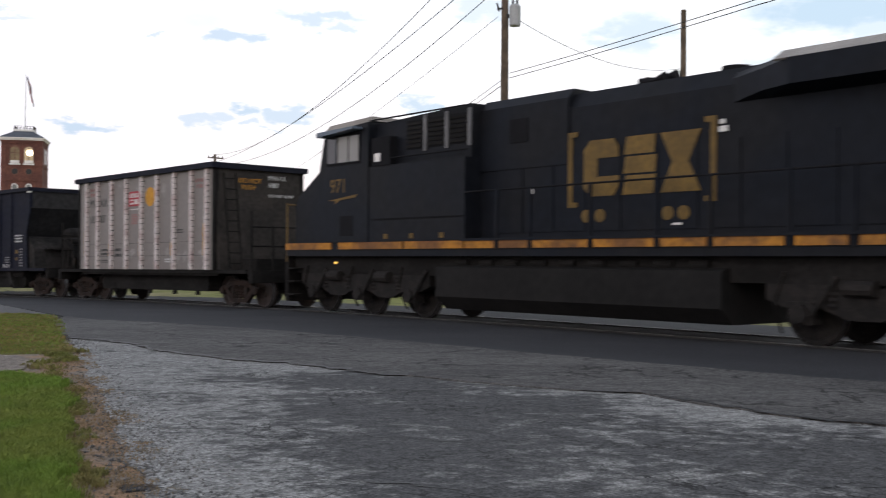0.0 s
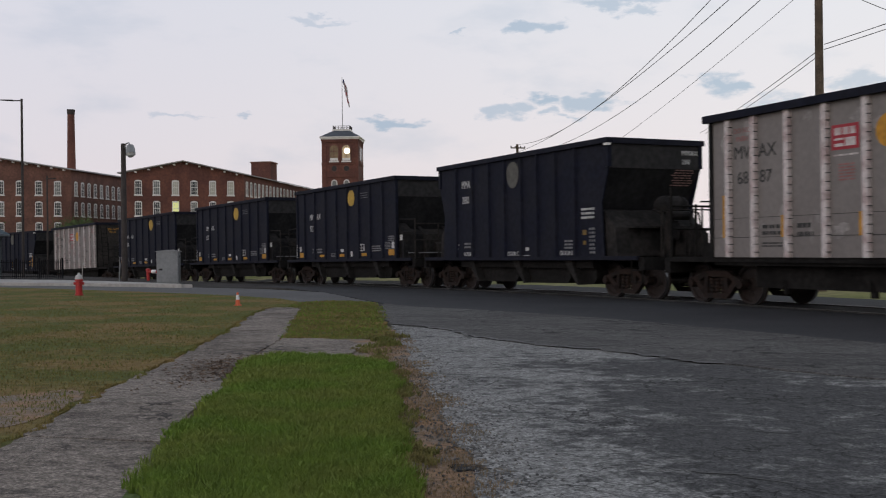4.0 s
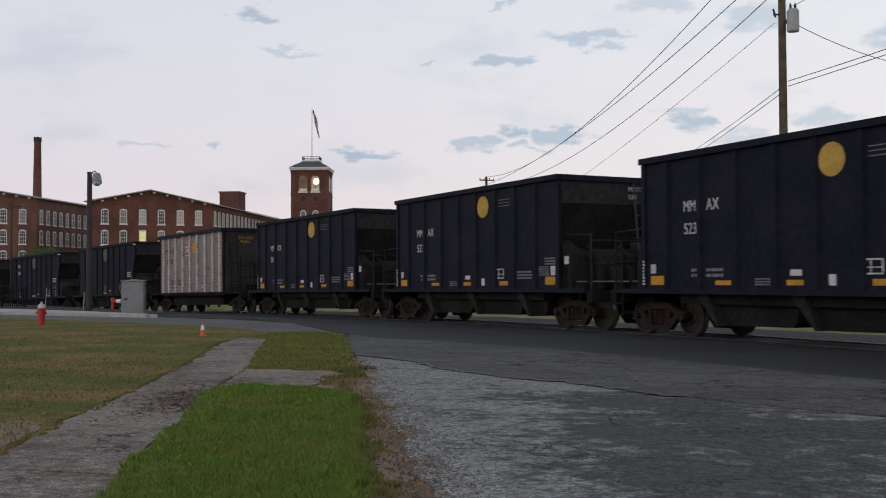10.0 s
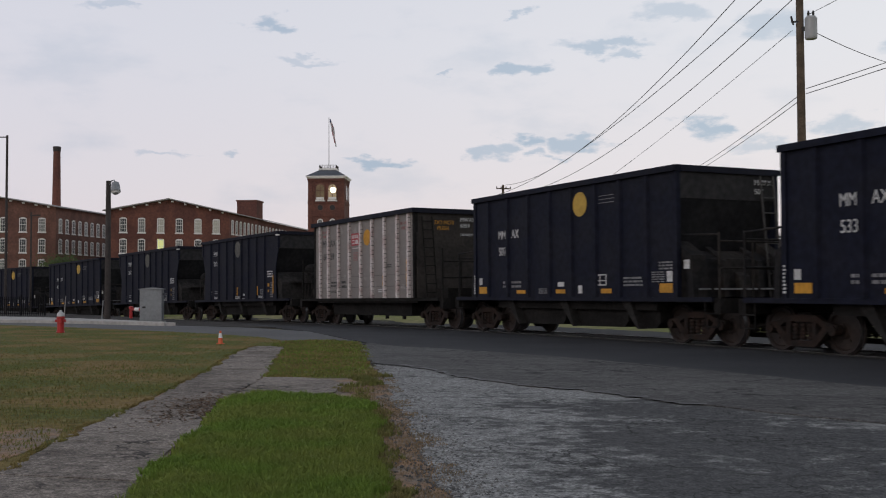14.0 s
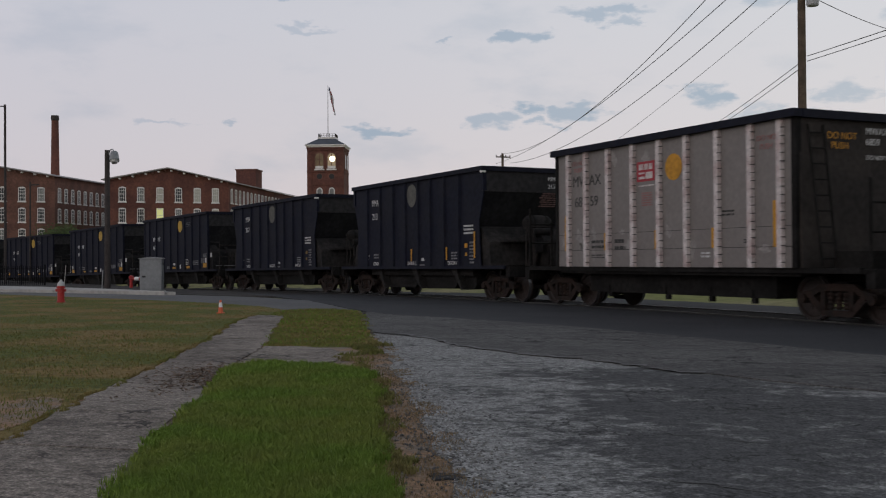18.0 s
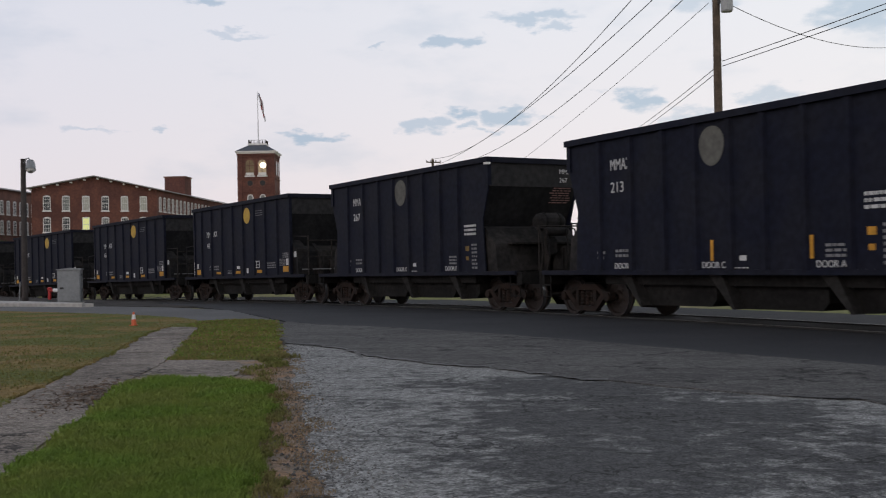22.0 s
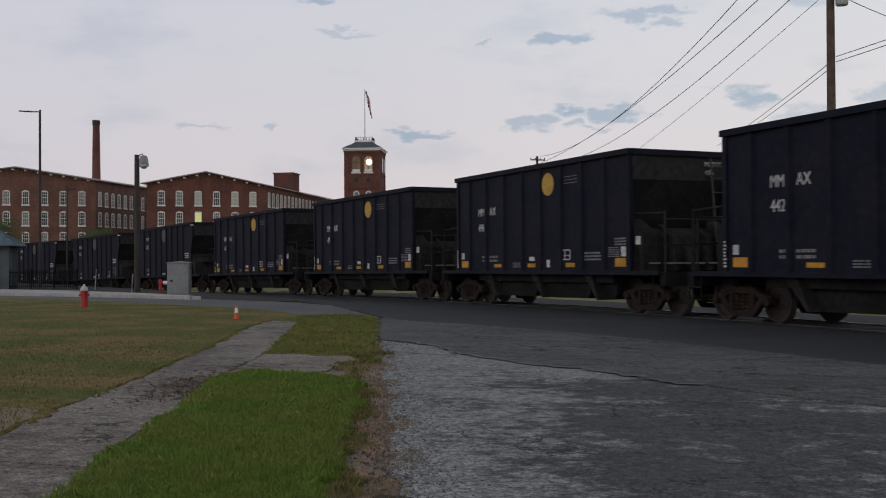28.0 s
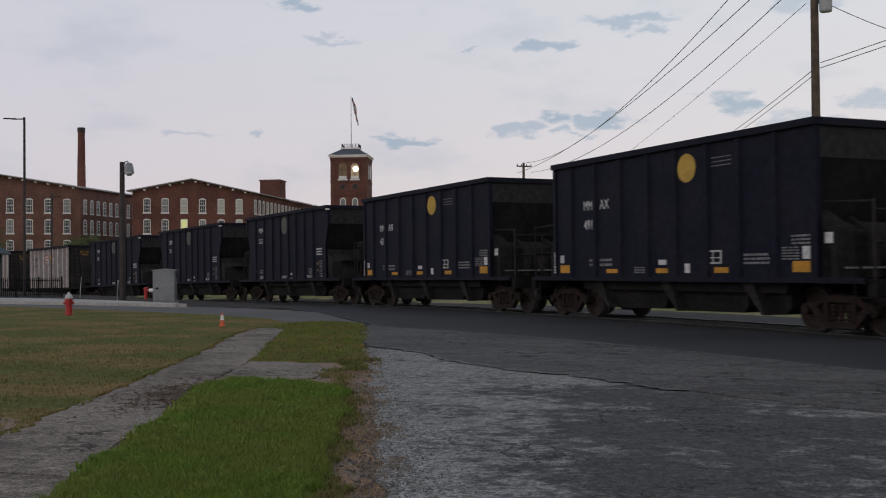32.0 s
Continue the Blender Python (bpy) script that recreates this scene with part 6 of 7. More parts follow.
def side_marks_a(root, number):
    y = -1.526
    part("letter_m", letters("MM", 0.36, -3.48, y, 2.84, M_WHITE, squeeze=0.8), None, root)
    part("letter_ax", letters("AX", 0.36, -2.68, y, 2.84, M_WHITE, squeeze=0.85), None, root)
    if number:
        part("number", letters(number, 0.36, -3.46, y, 2.34, M_WHITE, squeeze=0.85), None, root)
    disc(root, 0.96, 3.57, 0.325, M_YELLOW, -1.527)
    bars(root, "stripe_mark", [(1.85, 2.5, z, z + 0.018) for z in (3.52, 3.61, 3.70)], M_GREYST, y)
    bars(root, "orange_square", [(-4.7, -4.22, 1.20, 1.41), (-2.4, -1.9, 1.20, 1.30), (-0.25, 0.2, 1.20, 1.31), (1.9, 2.36, 1.20, 1.32), (4.32, 4.8, 1.21, 1.43)], M_ORANGE, y)
    bars(root, "white_mark", [(-4.7, -4.52, 1.47, 1.68), (-0.15, 0.15, 1.39, 1.51), (0.86, 1.03, 1.2, 1.41), (4.6, 4.8, 1.47, 1.72)], M_WHITE, y)
    bars(root, "frame_mark", [(1.70, 2.14, 1.40, 1.43), (1.70, 2.14, 1.66, 1.69), (1.70, 1.73, 1.40, 1.69), (2.11, 2.14, 1.40, 1.69), (1.85, 1.87, 1.43, 1.66), (1.75, 2.1, 1.52, 1.54)], M_WHITE, y)
    script(root, "stencil", -3.2, -2.95, 1.38, 1.62, 2, M_GREYST, 1, y)
    script(root, "stencil", -2.7, -2.15, 1.38, 1.62, 2, M_GREYST, 2, y)
    script(root, "stencil", -1.15, -0.72, 1.2, 1.37, 3, M_GREYST, 3, y)
    script(root, "stencil", 2.88, 3.65, 1.38, 1.64, 3, M_GREYST, 4, y)
    script(root, "stencil", 4.02, 4.5, 1.46, 1.74, 5, M_GREYST, 5, y)
    script(root, "stencil", 4.3, 4.8, 1.76, 1.98, 3, M_GREYST, 6, y)
    script(root, "stencil", -4.98, -4.9, 1.2, 1.8, 8, M_WHITE, 7, -1.565)
    x = L2 + 0.005
    part("end_letter", letters("MMAX", 0.19, x, 0.82, 3.80, M_WHITE, "front"), None, root)
    if number:
        part("end_number", letters(number, 0.19, x, 0.82, 3.58, M_WHITE, "front"), None, root)
    bars(root, "end_mark", [(5.1, 5.3, 1.76, 1.97)], M_WHITE, -1.43)


def side_marks_b(root, number):
    y = -1.526
    part("letter", letters("MMAX", 0.36, -3.35, y, 3.36, M_WHITE, squeeze=0.72), None, root)
    if number:
        part("number", letters(number, 0.34, -3.35, y, 2.86, M_WHITE), None, root)
    streak = [(0.36 * math.sin(a), 3.64 + (0.34 if math.cos(a) > 0 else 0.46) * math.cos(a)) for a in np.linspace(0, 2 * math.pi, 32, endpoint=False)]
    part("disc", prism(B(), streak, -1.53, -1.52), M_FADED, root, "faded pale disc with a run of old paint")
    for x, t in zip((-3.25, -0.35, 2.62), ("DOOR B", "DOOR C", "DOOR A") if number == "213" else ("DOOR A", "DOOR C", "DOOR B")):
        part("door_letter", letters(t, 0.18, x, y, 1.14, M_WHITE, squeeze=0.95), None, root)
    bars(root, "orange_square", [(3.75, 3.93, 1.68, 1.82), (3.77, 3.9, 1.42, 1.53)], M_LOGO if number != "213" else M_ORANGE, y)
    if number == "213":
        bars(root, "orange_strip", [(-0.08, 0.0, 1.28, 1.7), (2.5, 2.58, 1.3, 1.72), (4.35, 4.43, 1.35, 2.2)], M_ORANGE, -1.535)
    bars(root, "white_mark", [(0.72, 0.9, 1.28, 1.38)], M_WHITE, y)
    script(root, "stencil", 3.7, 4.3, 2.12, 2.46, 3, M_WHITE, 11, y)
    script(root, "stencil", 4.07, 4.33, 1.18, 1.92, 7, M_GREYST, 12, y)
    script(root, "stencil", -3.9, -3.6, 1.35, 1.6, 2, M_GREYST, 13, y)
    script(root, "stencil", -3.2, -2.75, 1.4, 1.62, 2, M_GREYST, 14, y)
    script(root, "stencil", 2.85, 3.3, 1.32, 1.6, 3, M_GREYST, 15, y)
    script(root, "stencil", 0.4, 0.95, 1.13, 1.17, 1, M_WHITE, 16, y)
    x = L2 + 0.005
    part("end_letter", letters("MMAX", 0.19, x, 0.86, 3.80, M_WHITE, "front"), None, root)
    if number:
        part("end_number", letters(number, 0.19, x, 0.86, 3.56, M_WHITE, "front"), None, root)
    notice = B()
    rng = random.Random(77)
    for k in range(7):
        z = 3.38 - k * 0.065
        xs = 4.4 + (z - 2.3) / 1.15 * 0.6
        yy = 0.62 + rng.uniform(-0.05, 0.1)
        while yy < 1.25:
            yw = rng.uniform(0.06, 0.17)
            prism(notice, [(xs, z), (xs + 0.012, z), (xs + 0.027, z + 0.028), (xs + 0.012, z + 0.028)], yy, yy + yw)
            yy += yw + rng.uniform(0.02, 0.05)
    tagged(part("notice", notice, M_NOTICE, root, "faded red and white lines of small writing"), kind="stuff")
    part("corner_light", box(B(), L2 - 0.06, L2 + 0.075, -1.64, -1.5, 4.0, 4.06), M_TRIM, root)


def silver_body(root, number):
    """Aluminium gondola: riveted posts over flat sheets, dark end with ladder and platform."""
    h, lo, l2, w = 4.24, 1.08, 4.52, 1.55
    for s in (-1, 1):
        part("side_sheet", box(B(), -l2, l2, s * (w - 0.02), s * (w + 0.02), lo, h - 0.1), M_ALU, root)
        posts = (-3.86, -3.02, -1.99, -0.93, 0.12, 1.13, 2.2, 3.25, 4.12)
        for x in posts:
            p = B()
            prism(p, [(x - 0.085, s * (w + 0.015)), (x - 0.07, s * (w + 0.1)), (x + 0.07, s * (w + 0.1)), (x + 0.085, s * (w + 0.015))], lo, h - 0.15, "z")
            o = part("post", p, M_POST, root)
            if s < 0:
                rv = B()
                z = lo + 0.1
                while z < h - 0.25:
                    box(rv, x + 0.06, x + 0.1, -1.66, -1.565, z, z + 0.018)
                    z += 0.17
                tagged(part("riveting", rv, M_DARKST, o), kind="stuff")
        part("top_chord", prism(B(), [(s * 1.45, h - 0.16), (s * 1.72, h - 0.16), (s * 1.72, h), (s * 1.45, h)], -l2 - 0.1, l2 + 0.1, "x"), M_BLACKCAR, root)
        part("side_sill", box(B(), -6.1, 6.1, s * 1.42, s * 1.53, 0.97, lo), M_UNDER, root)
        for e in (-1, 1):
            part("corner_post", box(B(), e * (l2 - 0.1), e * (l2 + 0.03), s * 1.45, s * 1.595, lo, h - 0.1), M_UNDER, root)
    y = -1.574
    part("letter_mw", letters("MW", 0.40, -3.7, y, 3.20, M_DARKST), None, root)
    part("letter_ax", letters("AX", 0.40, -2.9, y, 3.20, M_DARKST), None, root)
    part("number_a", letters(number[:2], 0.38, -3.6, y, 2.66, M_DARKST), None, root)
    part("number_b", letters(number[2:], 0.38, -2.87, y, 2.66, M_DARKST), None, root)
    tagged(part("warning_a", letters("DO NOT", 0.16, -3.7, y, 3.76, M_FADERED), None, root), kind="stuff")
    tagged(part("warning_b", letters("PUSH", 0.16, -3.62, y, 3.58, M_FADERED), None, root), kind="stuff")
    tagged(part("warning_c", letters("DO NOT", 0.16, 3.42, y, 3.70, M_FADERED), None, root), kind="stuff")
    tagged(part("warning_d", letters("PUSH", 0.16, 3.5, y, 3.52, M_FADERED), None, root), kind="stuff")
    part("red_plate", box(B(), -0.78, -0.08, y - 0.004, y + 0.006, 3.14, 3.62), M_RED, root, "red owner plate with pale bars")
    bars(root, "plate_bar", [(-0.7, -0.52, 3.42, 3.56), (-0.48, -0.34, 3.42, 3.56), (-0.3, -0.16, 3.42, 3.56), (-0.7, -0.46, 3.2, 3.26), (-0.7, -0.46, 3.32, 3.36), (-0.42, -0.16, 3.2, 3.36)], M_POST, y - 0.006)
    script(root, "stencil", -0.72, -0.12, 3.02, 3.08, 1, M_POST, 21, y)
    script(root, "stencil", -0.6, -0.2, 2.55, 2.9, 6, M_FADERED, 22, y)
    disc(root, 0.64, 3.40, 0.31, M_ORANGE, y)
    bars(root, "orange_strip", [(-4.10, -3.97, 1.5, 2.44), (-2.22, -2.1, 1.5, 1.95), (-0.1, 0.01, 1.5, 1.95), (1.96, 2.09, 1.5, 1.95), (3.88, 4.01, 1.5, 2.45)], M_ORANGE, y)
    for k, (x0, x1, z0, z1) in enumerate(((-2.8, -2.15, 1.55, 1.82), (-1.75, -1.3, 1.5, 1.85), (-2.8, -2.2, 1.3, 1.42), (1.6, 1.9, 1.3, 1.45), (2.3, 2.7, 2.2, 2.35), (3.0, 3.1, 1.6, 1.7))):
        script(root, "stencil", x0, x1, z0, z1, 2, M_DARKST if k != 3 else M_WHITE, 30 + k, y)
    part("seam", box(B(), -l2 + 0.1, l2 - 0.1, y - 0.002, y + 0.006, 1.50, 1.512), M_DARKST, root)
    part("seam", box(B(), -l2 + 0.1, l2 - 0.1, y - 0.002, y + 0.006, 1.92, 1.93), M_DARKST, root)
    wear = B()
    rng = random.Random(int(number))
    for k in range(22):
        x, z = rng.uniform(-4.4, 4.3), rng.choice((rng.uniform(3.5, 3.95), rng.uniform(1.4, 2.0), rng.uniform(1.4, 2.0)))
        rx, rz, ph = rng.uniform(0.06, 0.2), rng.uniform(0.05, 0.2), rng.uniform(0, 6)
        out = [(x + rx * math.cos(a) * (1 + 0.35 * math.sin(3 * a + ph) + rng.uniform(-0.2, 0.2)), z + rz * math.sin(a) * (1 + 0.4 * math.sin(2 * a + ph) + rng.uniform(-0.2, 0.2))) for a in np.linspace(0, 2 * math.pi, 26, endpoint=False)]
        prism(wear, [(a, min(max(b, 1.12), 4.0)) for a, b in out], y - 0.001, y + 0.005)
    tagged(part("worn_patch", wear, M_WORN, root, "paler worn paint patches"), kind="stuff")
    for e in (-1, 1):
        part("end_chord", box(B(), e * (l2 - 0.1), e * (l2 + 0.12), -1.46, 1.46, h - 0.17, h - 0.001), M_BLACKCAR, root)
        part("end_sheet", prism(B(), [(e * (l2 - 0.05), h - 0.1), (e * l2, h - 0.1), (e * (l2 + 0.12), lo), (e * (l2 + 0.02), lo)], -1.5, 1.5), M_GONDOLAEND, root, "brown-grey end wall")
        part("end_housing", box(B(), e * 4.85, e * 5.7, -0.9, 0.9, 0.95, 1.4), M_UNDER, root)
        part("platform", box(B(), e * 4.6, e * 6.35, -1.5, 1.5, 0.97, 1.05), M_UNDER, root)
        part("end_sill", box(B(), e * 6.2, e * 6.42, -1.5, 1.5, 0.7, 1.06), M_UNDER, root)
        for yy in (-1.42, -0.7, 0.7, 1.42):
            part("rail_post", tube(B(), (e * 6.25, yy, 1.05), (e * 6.25, yy, 2.35 if abs(yy) < 1 else 2.75), 0.035, n=6), M_UNDER, root)
        for z in (1.75, 2.3):
            part("hand_rail", tube(B(), (e * 6.25, -1.42, z), (e * 6.25, 1.42, z), 0.025, n=6), M_UNDER, root)
        ladder(root, e * (l2 + 0.06), -1.3 * e, -0.9 * e, 1.1, h - 0.3, e * 0.35, M_UNDER, 9)
        coupler(root, e * 6.15, e)
        truck(root, e * 5.05)
    part("centre_sill", box(B(), -6.2, 6.2, -0.3, 0.3, 0.5, 1.0), M_UNDER, root)
    part("floor_sheet", box(B(), -l2, l2, -1.46, 1.46, 0.9, 1.08), M_UNDER, root)
    tub = B()
    box(tub, -3.5, 3.5, -1.15, 1.15, 0.42, 0.97)
    part("tub_bottom", tub, M_UNDER, root)
    for x in (-2.6, -0.2, 1.4, 2.8):
        part("door_hook", box(B(), x - 0.06, x + 0.06, -1.15, -1.05, 0.3, 0.6), M_UNDER, root)
    x = l2 + 0.075
    tagged(part("end_warning_a", letters("DO NOT", 0.2, x, -0.8, 3.68, M_ORANGE, "front"), None, root), kind="stuff")
    tagged(part("end_warning_b", letters("PUSH", 0.2, x, -0.7, 3.48, M_ORANGE, "front"), None, root), kind="stuff")
    part("end_letter", letters("MWAX", 0.2, x, 0.25, 3.80, M_WHITE, "front"), None, root)
    part("end_number", letters(number, 0.2, x, 0.25, 3.58, M_WHITE, "front"), None, root)
    tagged(part("end_warning_c", letters("DO NOT HUMP", 0.13, x + 0.01, 0.25, 3.28, M_WHITE, "front"), None, root), kind="stuff")


# kind and readable number of each car, from the locomotive back
CONSIST = [("S", "6887"), ("B", "280"), ("A", "523"), ("A", "533"), ("A", "507"), ("S", "6859"), ("B", "213"), ("B", "267"), ("A", "442"), ("A", "496"), ("A", "491"), ("A", "43"), ("B", "252"), ("B", "25"), ("B", "20"), ("S", "6859"), ("S", "6859")]
LABELS = {"A": "black ribbed coal hopper car with yellow disc", "B": "black coal hopper car with cutaway ends", "S": "weathered aluminium gondola car with pale riveted posts"}
NAMES = {"A": "hopper_car", "B": "hopper_car", "S": "gondola_car"}
CARS = []


def build_cars():
    bare = {}
    for kind, number in CONSIST:
        if kind == "S":
            root = empty("gondola_car")
            silver_body(root, number)
        else:
            if kind not in bare:
                bare[kind] = empty("hopper_car")
                hopper_body(bare[kind], kind)
                root = bare[kind]
                # keep an unlettered copy to build the rest from
                bare[kind] = copy_thing(root, pose(0, 0, 0))
            else:
                root = copy_thing(bare[kind], pose(0, 0, 0))
            (side_marks_a if kind == "A" else side_marks_b)(root, number)
        tagged(root, label=LABELS[kind], category="freight car", group="coal train cars")
        CARS.append(root)
    for kind in bare:
        for o in (*bare[kind].children_recursive, bare[kind]):
            bpy.data.objects.remove(o)


build_cars()


def locomotive():
    """A big six-axle diesel running cab first towards the cars."""
    c = 8.3
    root = tagged(empty("locomotive"), label="dark navy diesel locomotive with dull yellow markings", category="locomotive")
    X = lambda x: x - c

    def P(name, bm, mat, label="", parent=root):
        bmesh.ops.translate(bm, vec=(-c, 0, 0), verts=bm.verts)
        return part(name, bm, mat, parent, label)

    P("frame", box(B(), -2.1, 18.2, -1.44, 1.44, 1.45, 1.8), M_NAVY)
    P("under_frame", box(B(), -2.05, 18.1, -1.2, 1.2, 1.0, 1.46), M_UNDER)
    P("walkway", box(B(), 5.2, 18.2, -1.5, 1.5, 1.78, 1.83), M_NAVY)
    for s in (-1, 1):
        for x0, x1 in ((-2.1, 0.1), (0.45, 3.1), (3.2, 5.3), (5.35, 6.3), (6.45, 7.3), (7.45, 8.95), (9.1, 10.55), (10.7, 11.7), (11.85, 13.2), (13.4, 14.3), (14.5, 16.0), (16.2, 18.2)):
            P("sill_stripe", box(B(), x0, x1, s * 1.44, s * 1.475, 1.62, 1.79), M_STRIPE, "yellow sill stripe")
    # nose, cab, equipment body
    P("nose", prism(B(), [(-1.95, 1.8), (-0.3, 1.8), (-0.3, 3.80), (-0.58, 3.78), (-1.75, 3.08), (-1.95, 2.85)], -1.25, 1.25), M_NAVY)
    cab = B()
    prism(cab, [(-0.6, 1.8), (1.75, 1.8), (1.75, 4.72), (-0.16, 4.62), (-0.4, 3.78)], -1.49, 1.49)
    P("cab", cab, M_NAVY)
    P("cab_roof", prism(B(), [(-0.38, 4.62), (1.78, 4.75), (1.78, 4.86), (-0.08, 4.79)], -1.4, 1.4), M_CABROOF, "pale cab roof")
    for s in (-1, 1):
        w = P("side_window", box(B(), -0.08, 1.42, s * 1.485, s * 1.51, 3.74, 4.5), M_IRON)
        for x0, x1 in ((-0.02, 0.38), (0.46, 0.9), (0.96, 1.36)):
            part("pane", (lambda b: (bmesh.ops.translate(b, vec=(-c, 0, 0), verts=b.verts), b)[1])(box(B(), x0, x1, s * 1.505, s * 1.52, 3.8, 4.44)), M_PANEW if x0 > 0.4 else M_CABGLASS, w)
        P("sun_visor", prism(B(), [(-0.15, 4.46), (1.5, 4.56), (1.5, 4.62), (-0.15, 4.58)], s * 1.5, s * 1.78), M_VISOR, "blue-grey sun visor")
    for y in (-0.75, 0.75):
        P("windscreen", prism(B(), [(-0.425, 3.87), (-0.235, 4.52), (-0.2, 4.52), (-0.39, 3.87)], y - 0.55, y + 0.55), M_CABGLASS)
    P("nose_door", box(B(), -1.97, -1.93, -0.4, 0.4, 1.9, 3.1), M_NAVY)
    P("equipment_body", box(B(), 1.76, 5.35, -1.47, 1.47, 1.8, 3.62), M_NAVY)
    P("equipment_deck", prism(B(), [(1.76, 3.62), (5.35, 3.62), (5.35, 4.80), (1.76, 4.66)], -1.28, 1.28), M_NAVY)
    # solid black block painted in for the shade of a recess
    P("dark_recess", box(B(), 1.9, 2.65, -1.5, -1.27, 3.62, 4.3), M_IRON)
    P("number_box", box(B(), 2.04, 2.26, -1.515, -1.495, 3.72, 3.92), M_TRIM, "small white number box")
    for k in range(3):
        x = 3.05 + 0.78 * k
        g = P("grille", box(B(), x, x + 0.66, -1.30, -1.27, 3.95, 4.62), M_IRON)
        for j in range(6):
            sl = box(B(), x + 0.02, x + 0.6, -1.325, -1.3, 3.98 + 0.105 * j, 4.04 + 0.105 * j)
            bmesh.ops.translate(sl, vec=(-c, 0, 0), verts=sl.verts)
            part("slat", sl, M_UNDER, g)
        P("grille_post", box(B(), x + 0.66, x + 0.73, -1.33, -1.27, 3.88, 4.7), M_GREYST)
    hr = B()
    for z, x0, x1 in ((4.74, 1.8, 5.4), (3.78, 1.8, 5.4), (2.84, 5.35, 17.9)):
        tube(hr, (x0, -1.46, z), (x1, -1.46, z), 0.02, n=6)
    P("handrail", hr, M_IRON)
    for x in (6.38, 7.38, 9.02, 10.62, 11.78, 13.3, 14.4, 16.1, 17.9):
        P("stanchion", box(B(), x - 0.035, x + 0.035, -1.495, -1.445, 1.6, 2.86), M_NAVY)
        P("stanchion", box(B(), x - 0.035, x + 0.035, 1.445, 1.495, 1.6, 2.86), M_NAVY)
    # hood with doors, raised roof, flared radiator
    P("hood", box(B(), 5.35, 18.0, -0.98, 0.98, 1.83, 4.42), M_NAVY)
    P("hood_roof", prism(B(), [(-0.98, 4.42), (0.98, 4.42), (0.8, 4.73), (-0.8, 4.73)], 5.35, 13.0, "x"), M_NAVY)
    P("dynamic_brake_hood", prism(B(), [(-1.02, 3.3), (1.02, 3.3), (1.02, 4.64), (0.85, 4.84), (-0.85, 4.84), (-1.02, 4.64)], 5.35, 8.0, "x"), M_NAVY)
    for x in (5.8, 6.7, 7.6, 8.5, 9.4, 10.3, 11.2, 12.1, 13.0, 13.9, 14.8, 15.7, 16.6):
        P("hood_door", box(B(), x + 0.02, x + 0.86, -1.0, -0.975, 1.95, 3.5), M_NAVY)
    P("vent_panel", box(B(), 6.3, 6.85, -1.035, -1.015, 3.85, 4.35), M_IRON)
    rad = B()
    rings = []
    for x, k in ((11.9, 0.0), (12.6, 0.45), (13.3, 1.0), (17.2, 1.0)):
        half = [(0.98, 4.10), (0.98 + 0.52 * k, 4.20), (0.98 + 0.52 * k, 4.52 + 0.1 * k), (0.85 + 0.35 * k, 4.64 + 0.16 * k)]
        ring = [(-a, b) for a, b in half] + [(a, b) for a, b in half[::-1]]
        rings.append([rad.verts.new((x, a, b)) for a, b in ring])
    for lo, hi in zip(rings, rings[1:]):
        for i in range(len(lo)):
            rad.faces.new((lo[i], lo[(i + 1) % len(lo)], hi[(i + 1) % len(lo)], hi[i]))
    rad.faces.new(rings[0][::-1])
    rad.faces.new(rings[-1])
    P("radiator", rad, M_NAVY)
    # thin pale strip paints the glint along the roof edge
    P("radiator_edge", prism(B(), [(-1.5, 4.625), (-1.2, 4.81), (-1.17, 4.79), (-1.46, 4.60)], 13.0, 17.2, "x"), M_CABROOF)
    P("exhaust", lathe(B(), [(0.28, 4.6), (0.28, 4.95), (0.24, 4.95)], 14, (11.2, 0.1, 0)), M_IRON)
    horn = B()
    for y, x, z in ((-0.25, 0.34, 4.86), (0.0, 0.42, 4.92), (0.25, 0.3, 4.86)):
        tube(horn, (9.5, y, z), (9.5 + x, y, z + 0.04), 0.03, 0.11, 10)
        tube(horn, (9.5, y, z), (9.5 - x * 0.8, y, z), 0.03, 0.1, 10)
        tube(horn, (9.5, y, 4.7), (9.5, y, z), 0.03, n=8)
    box(horn, 9.2, 9.85, -0.3, 0.3, 4.68, 4.84)
    P("horn", horn, M_IRON)
    # owner mark as plain shapes: brackets, round, wave and cross
    y0, y1 = -1.012, -0.998

    def shape(name, outline):
        P(name, prism(B(), outline, y0, y1), M_LOGO, "dull yellow owner mark")

    shape("mark_bracket", [(8.0, 2.42), (8.24, 2.42), (8.24, 2.52), (8.11, 2.52), (8.11, 3.82), (8.24, 3.82), (8.24, 3.92), (8.0, 3.92)])
    shape("mark_bracket", [(11.56, 2.42), (11.32, 2.42), (11.32, 2.52), (11.44, 2.52), (11.44, 3.82), (11.32, 3.82), (11.32, 3.92), (11.56, 3.92)])
    shape("mark_block", [(8.42, 2.8), (8.6, 2.62), (9.2, 2.62), (9.32, 2.8), (9.32, 3.0), (8.78, 3.0), (8.78, 3.36), (9.32, 3.36), (9.32, 3.56), (9.2, 3.72), (8.6, 3.72), (8.42, 3.54)])
    shape("mark_slab", [(9.42, 2.62), (10.16, 2.62), (10.22, 2.98), (9.5, 2.98)])
    shape("mark_slab", [(9.44, 3.02), (10.2, 3.02), (10.24, 3.34), (9.5, 3.34)])
    shape("mark_slab", [(9.46, 3.38), (10.18, 3.38), (10.22, 3.72), (9.52, 3.72)])
    shape("mark_hourglass", [(10.34, 2.62), (11.24, 2.62), (10.96, 3.17), (11.24, 3.72), (10.34, 3.72), (10.6, 3.17)])
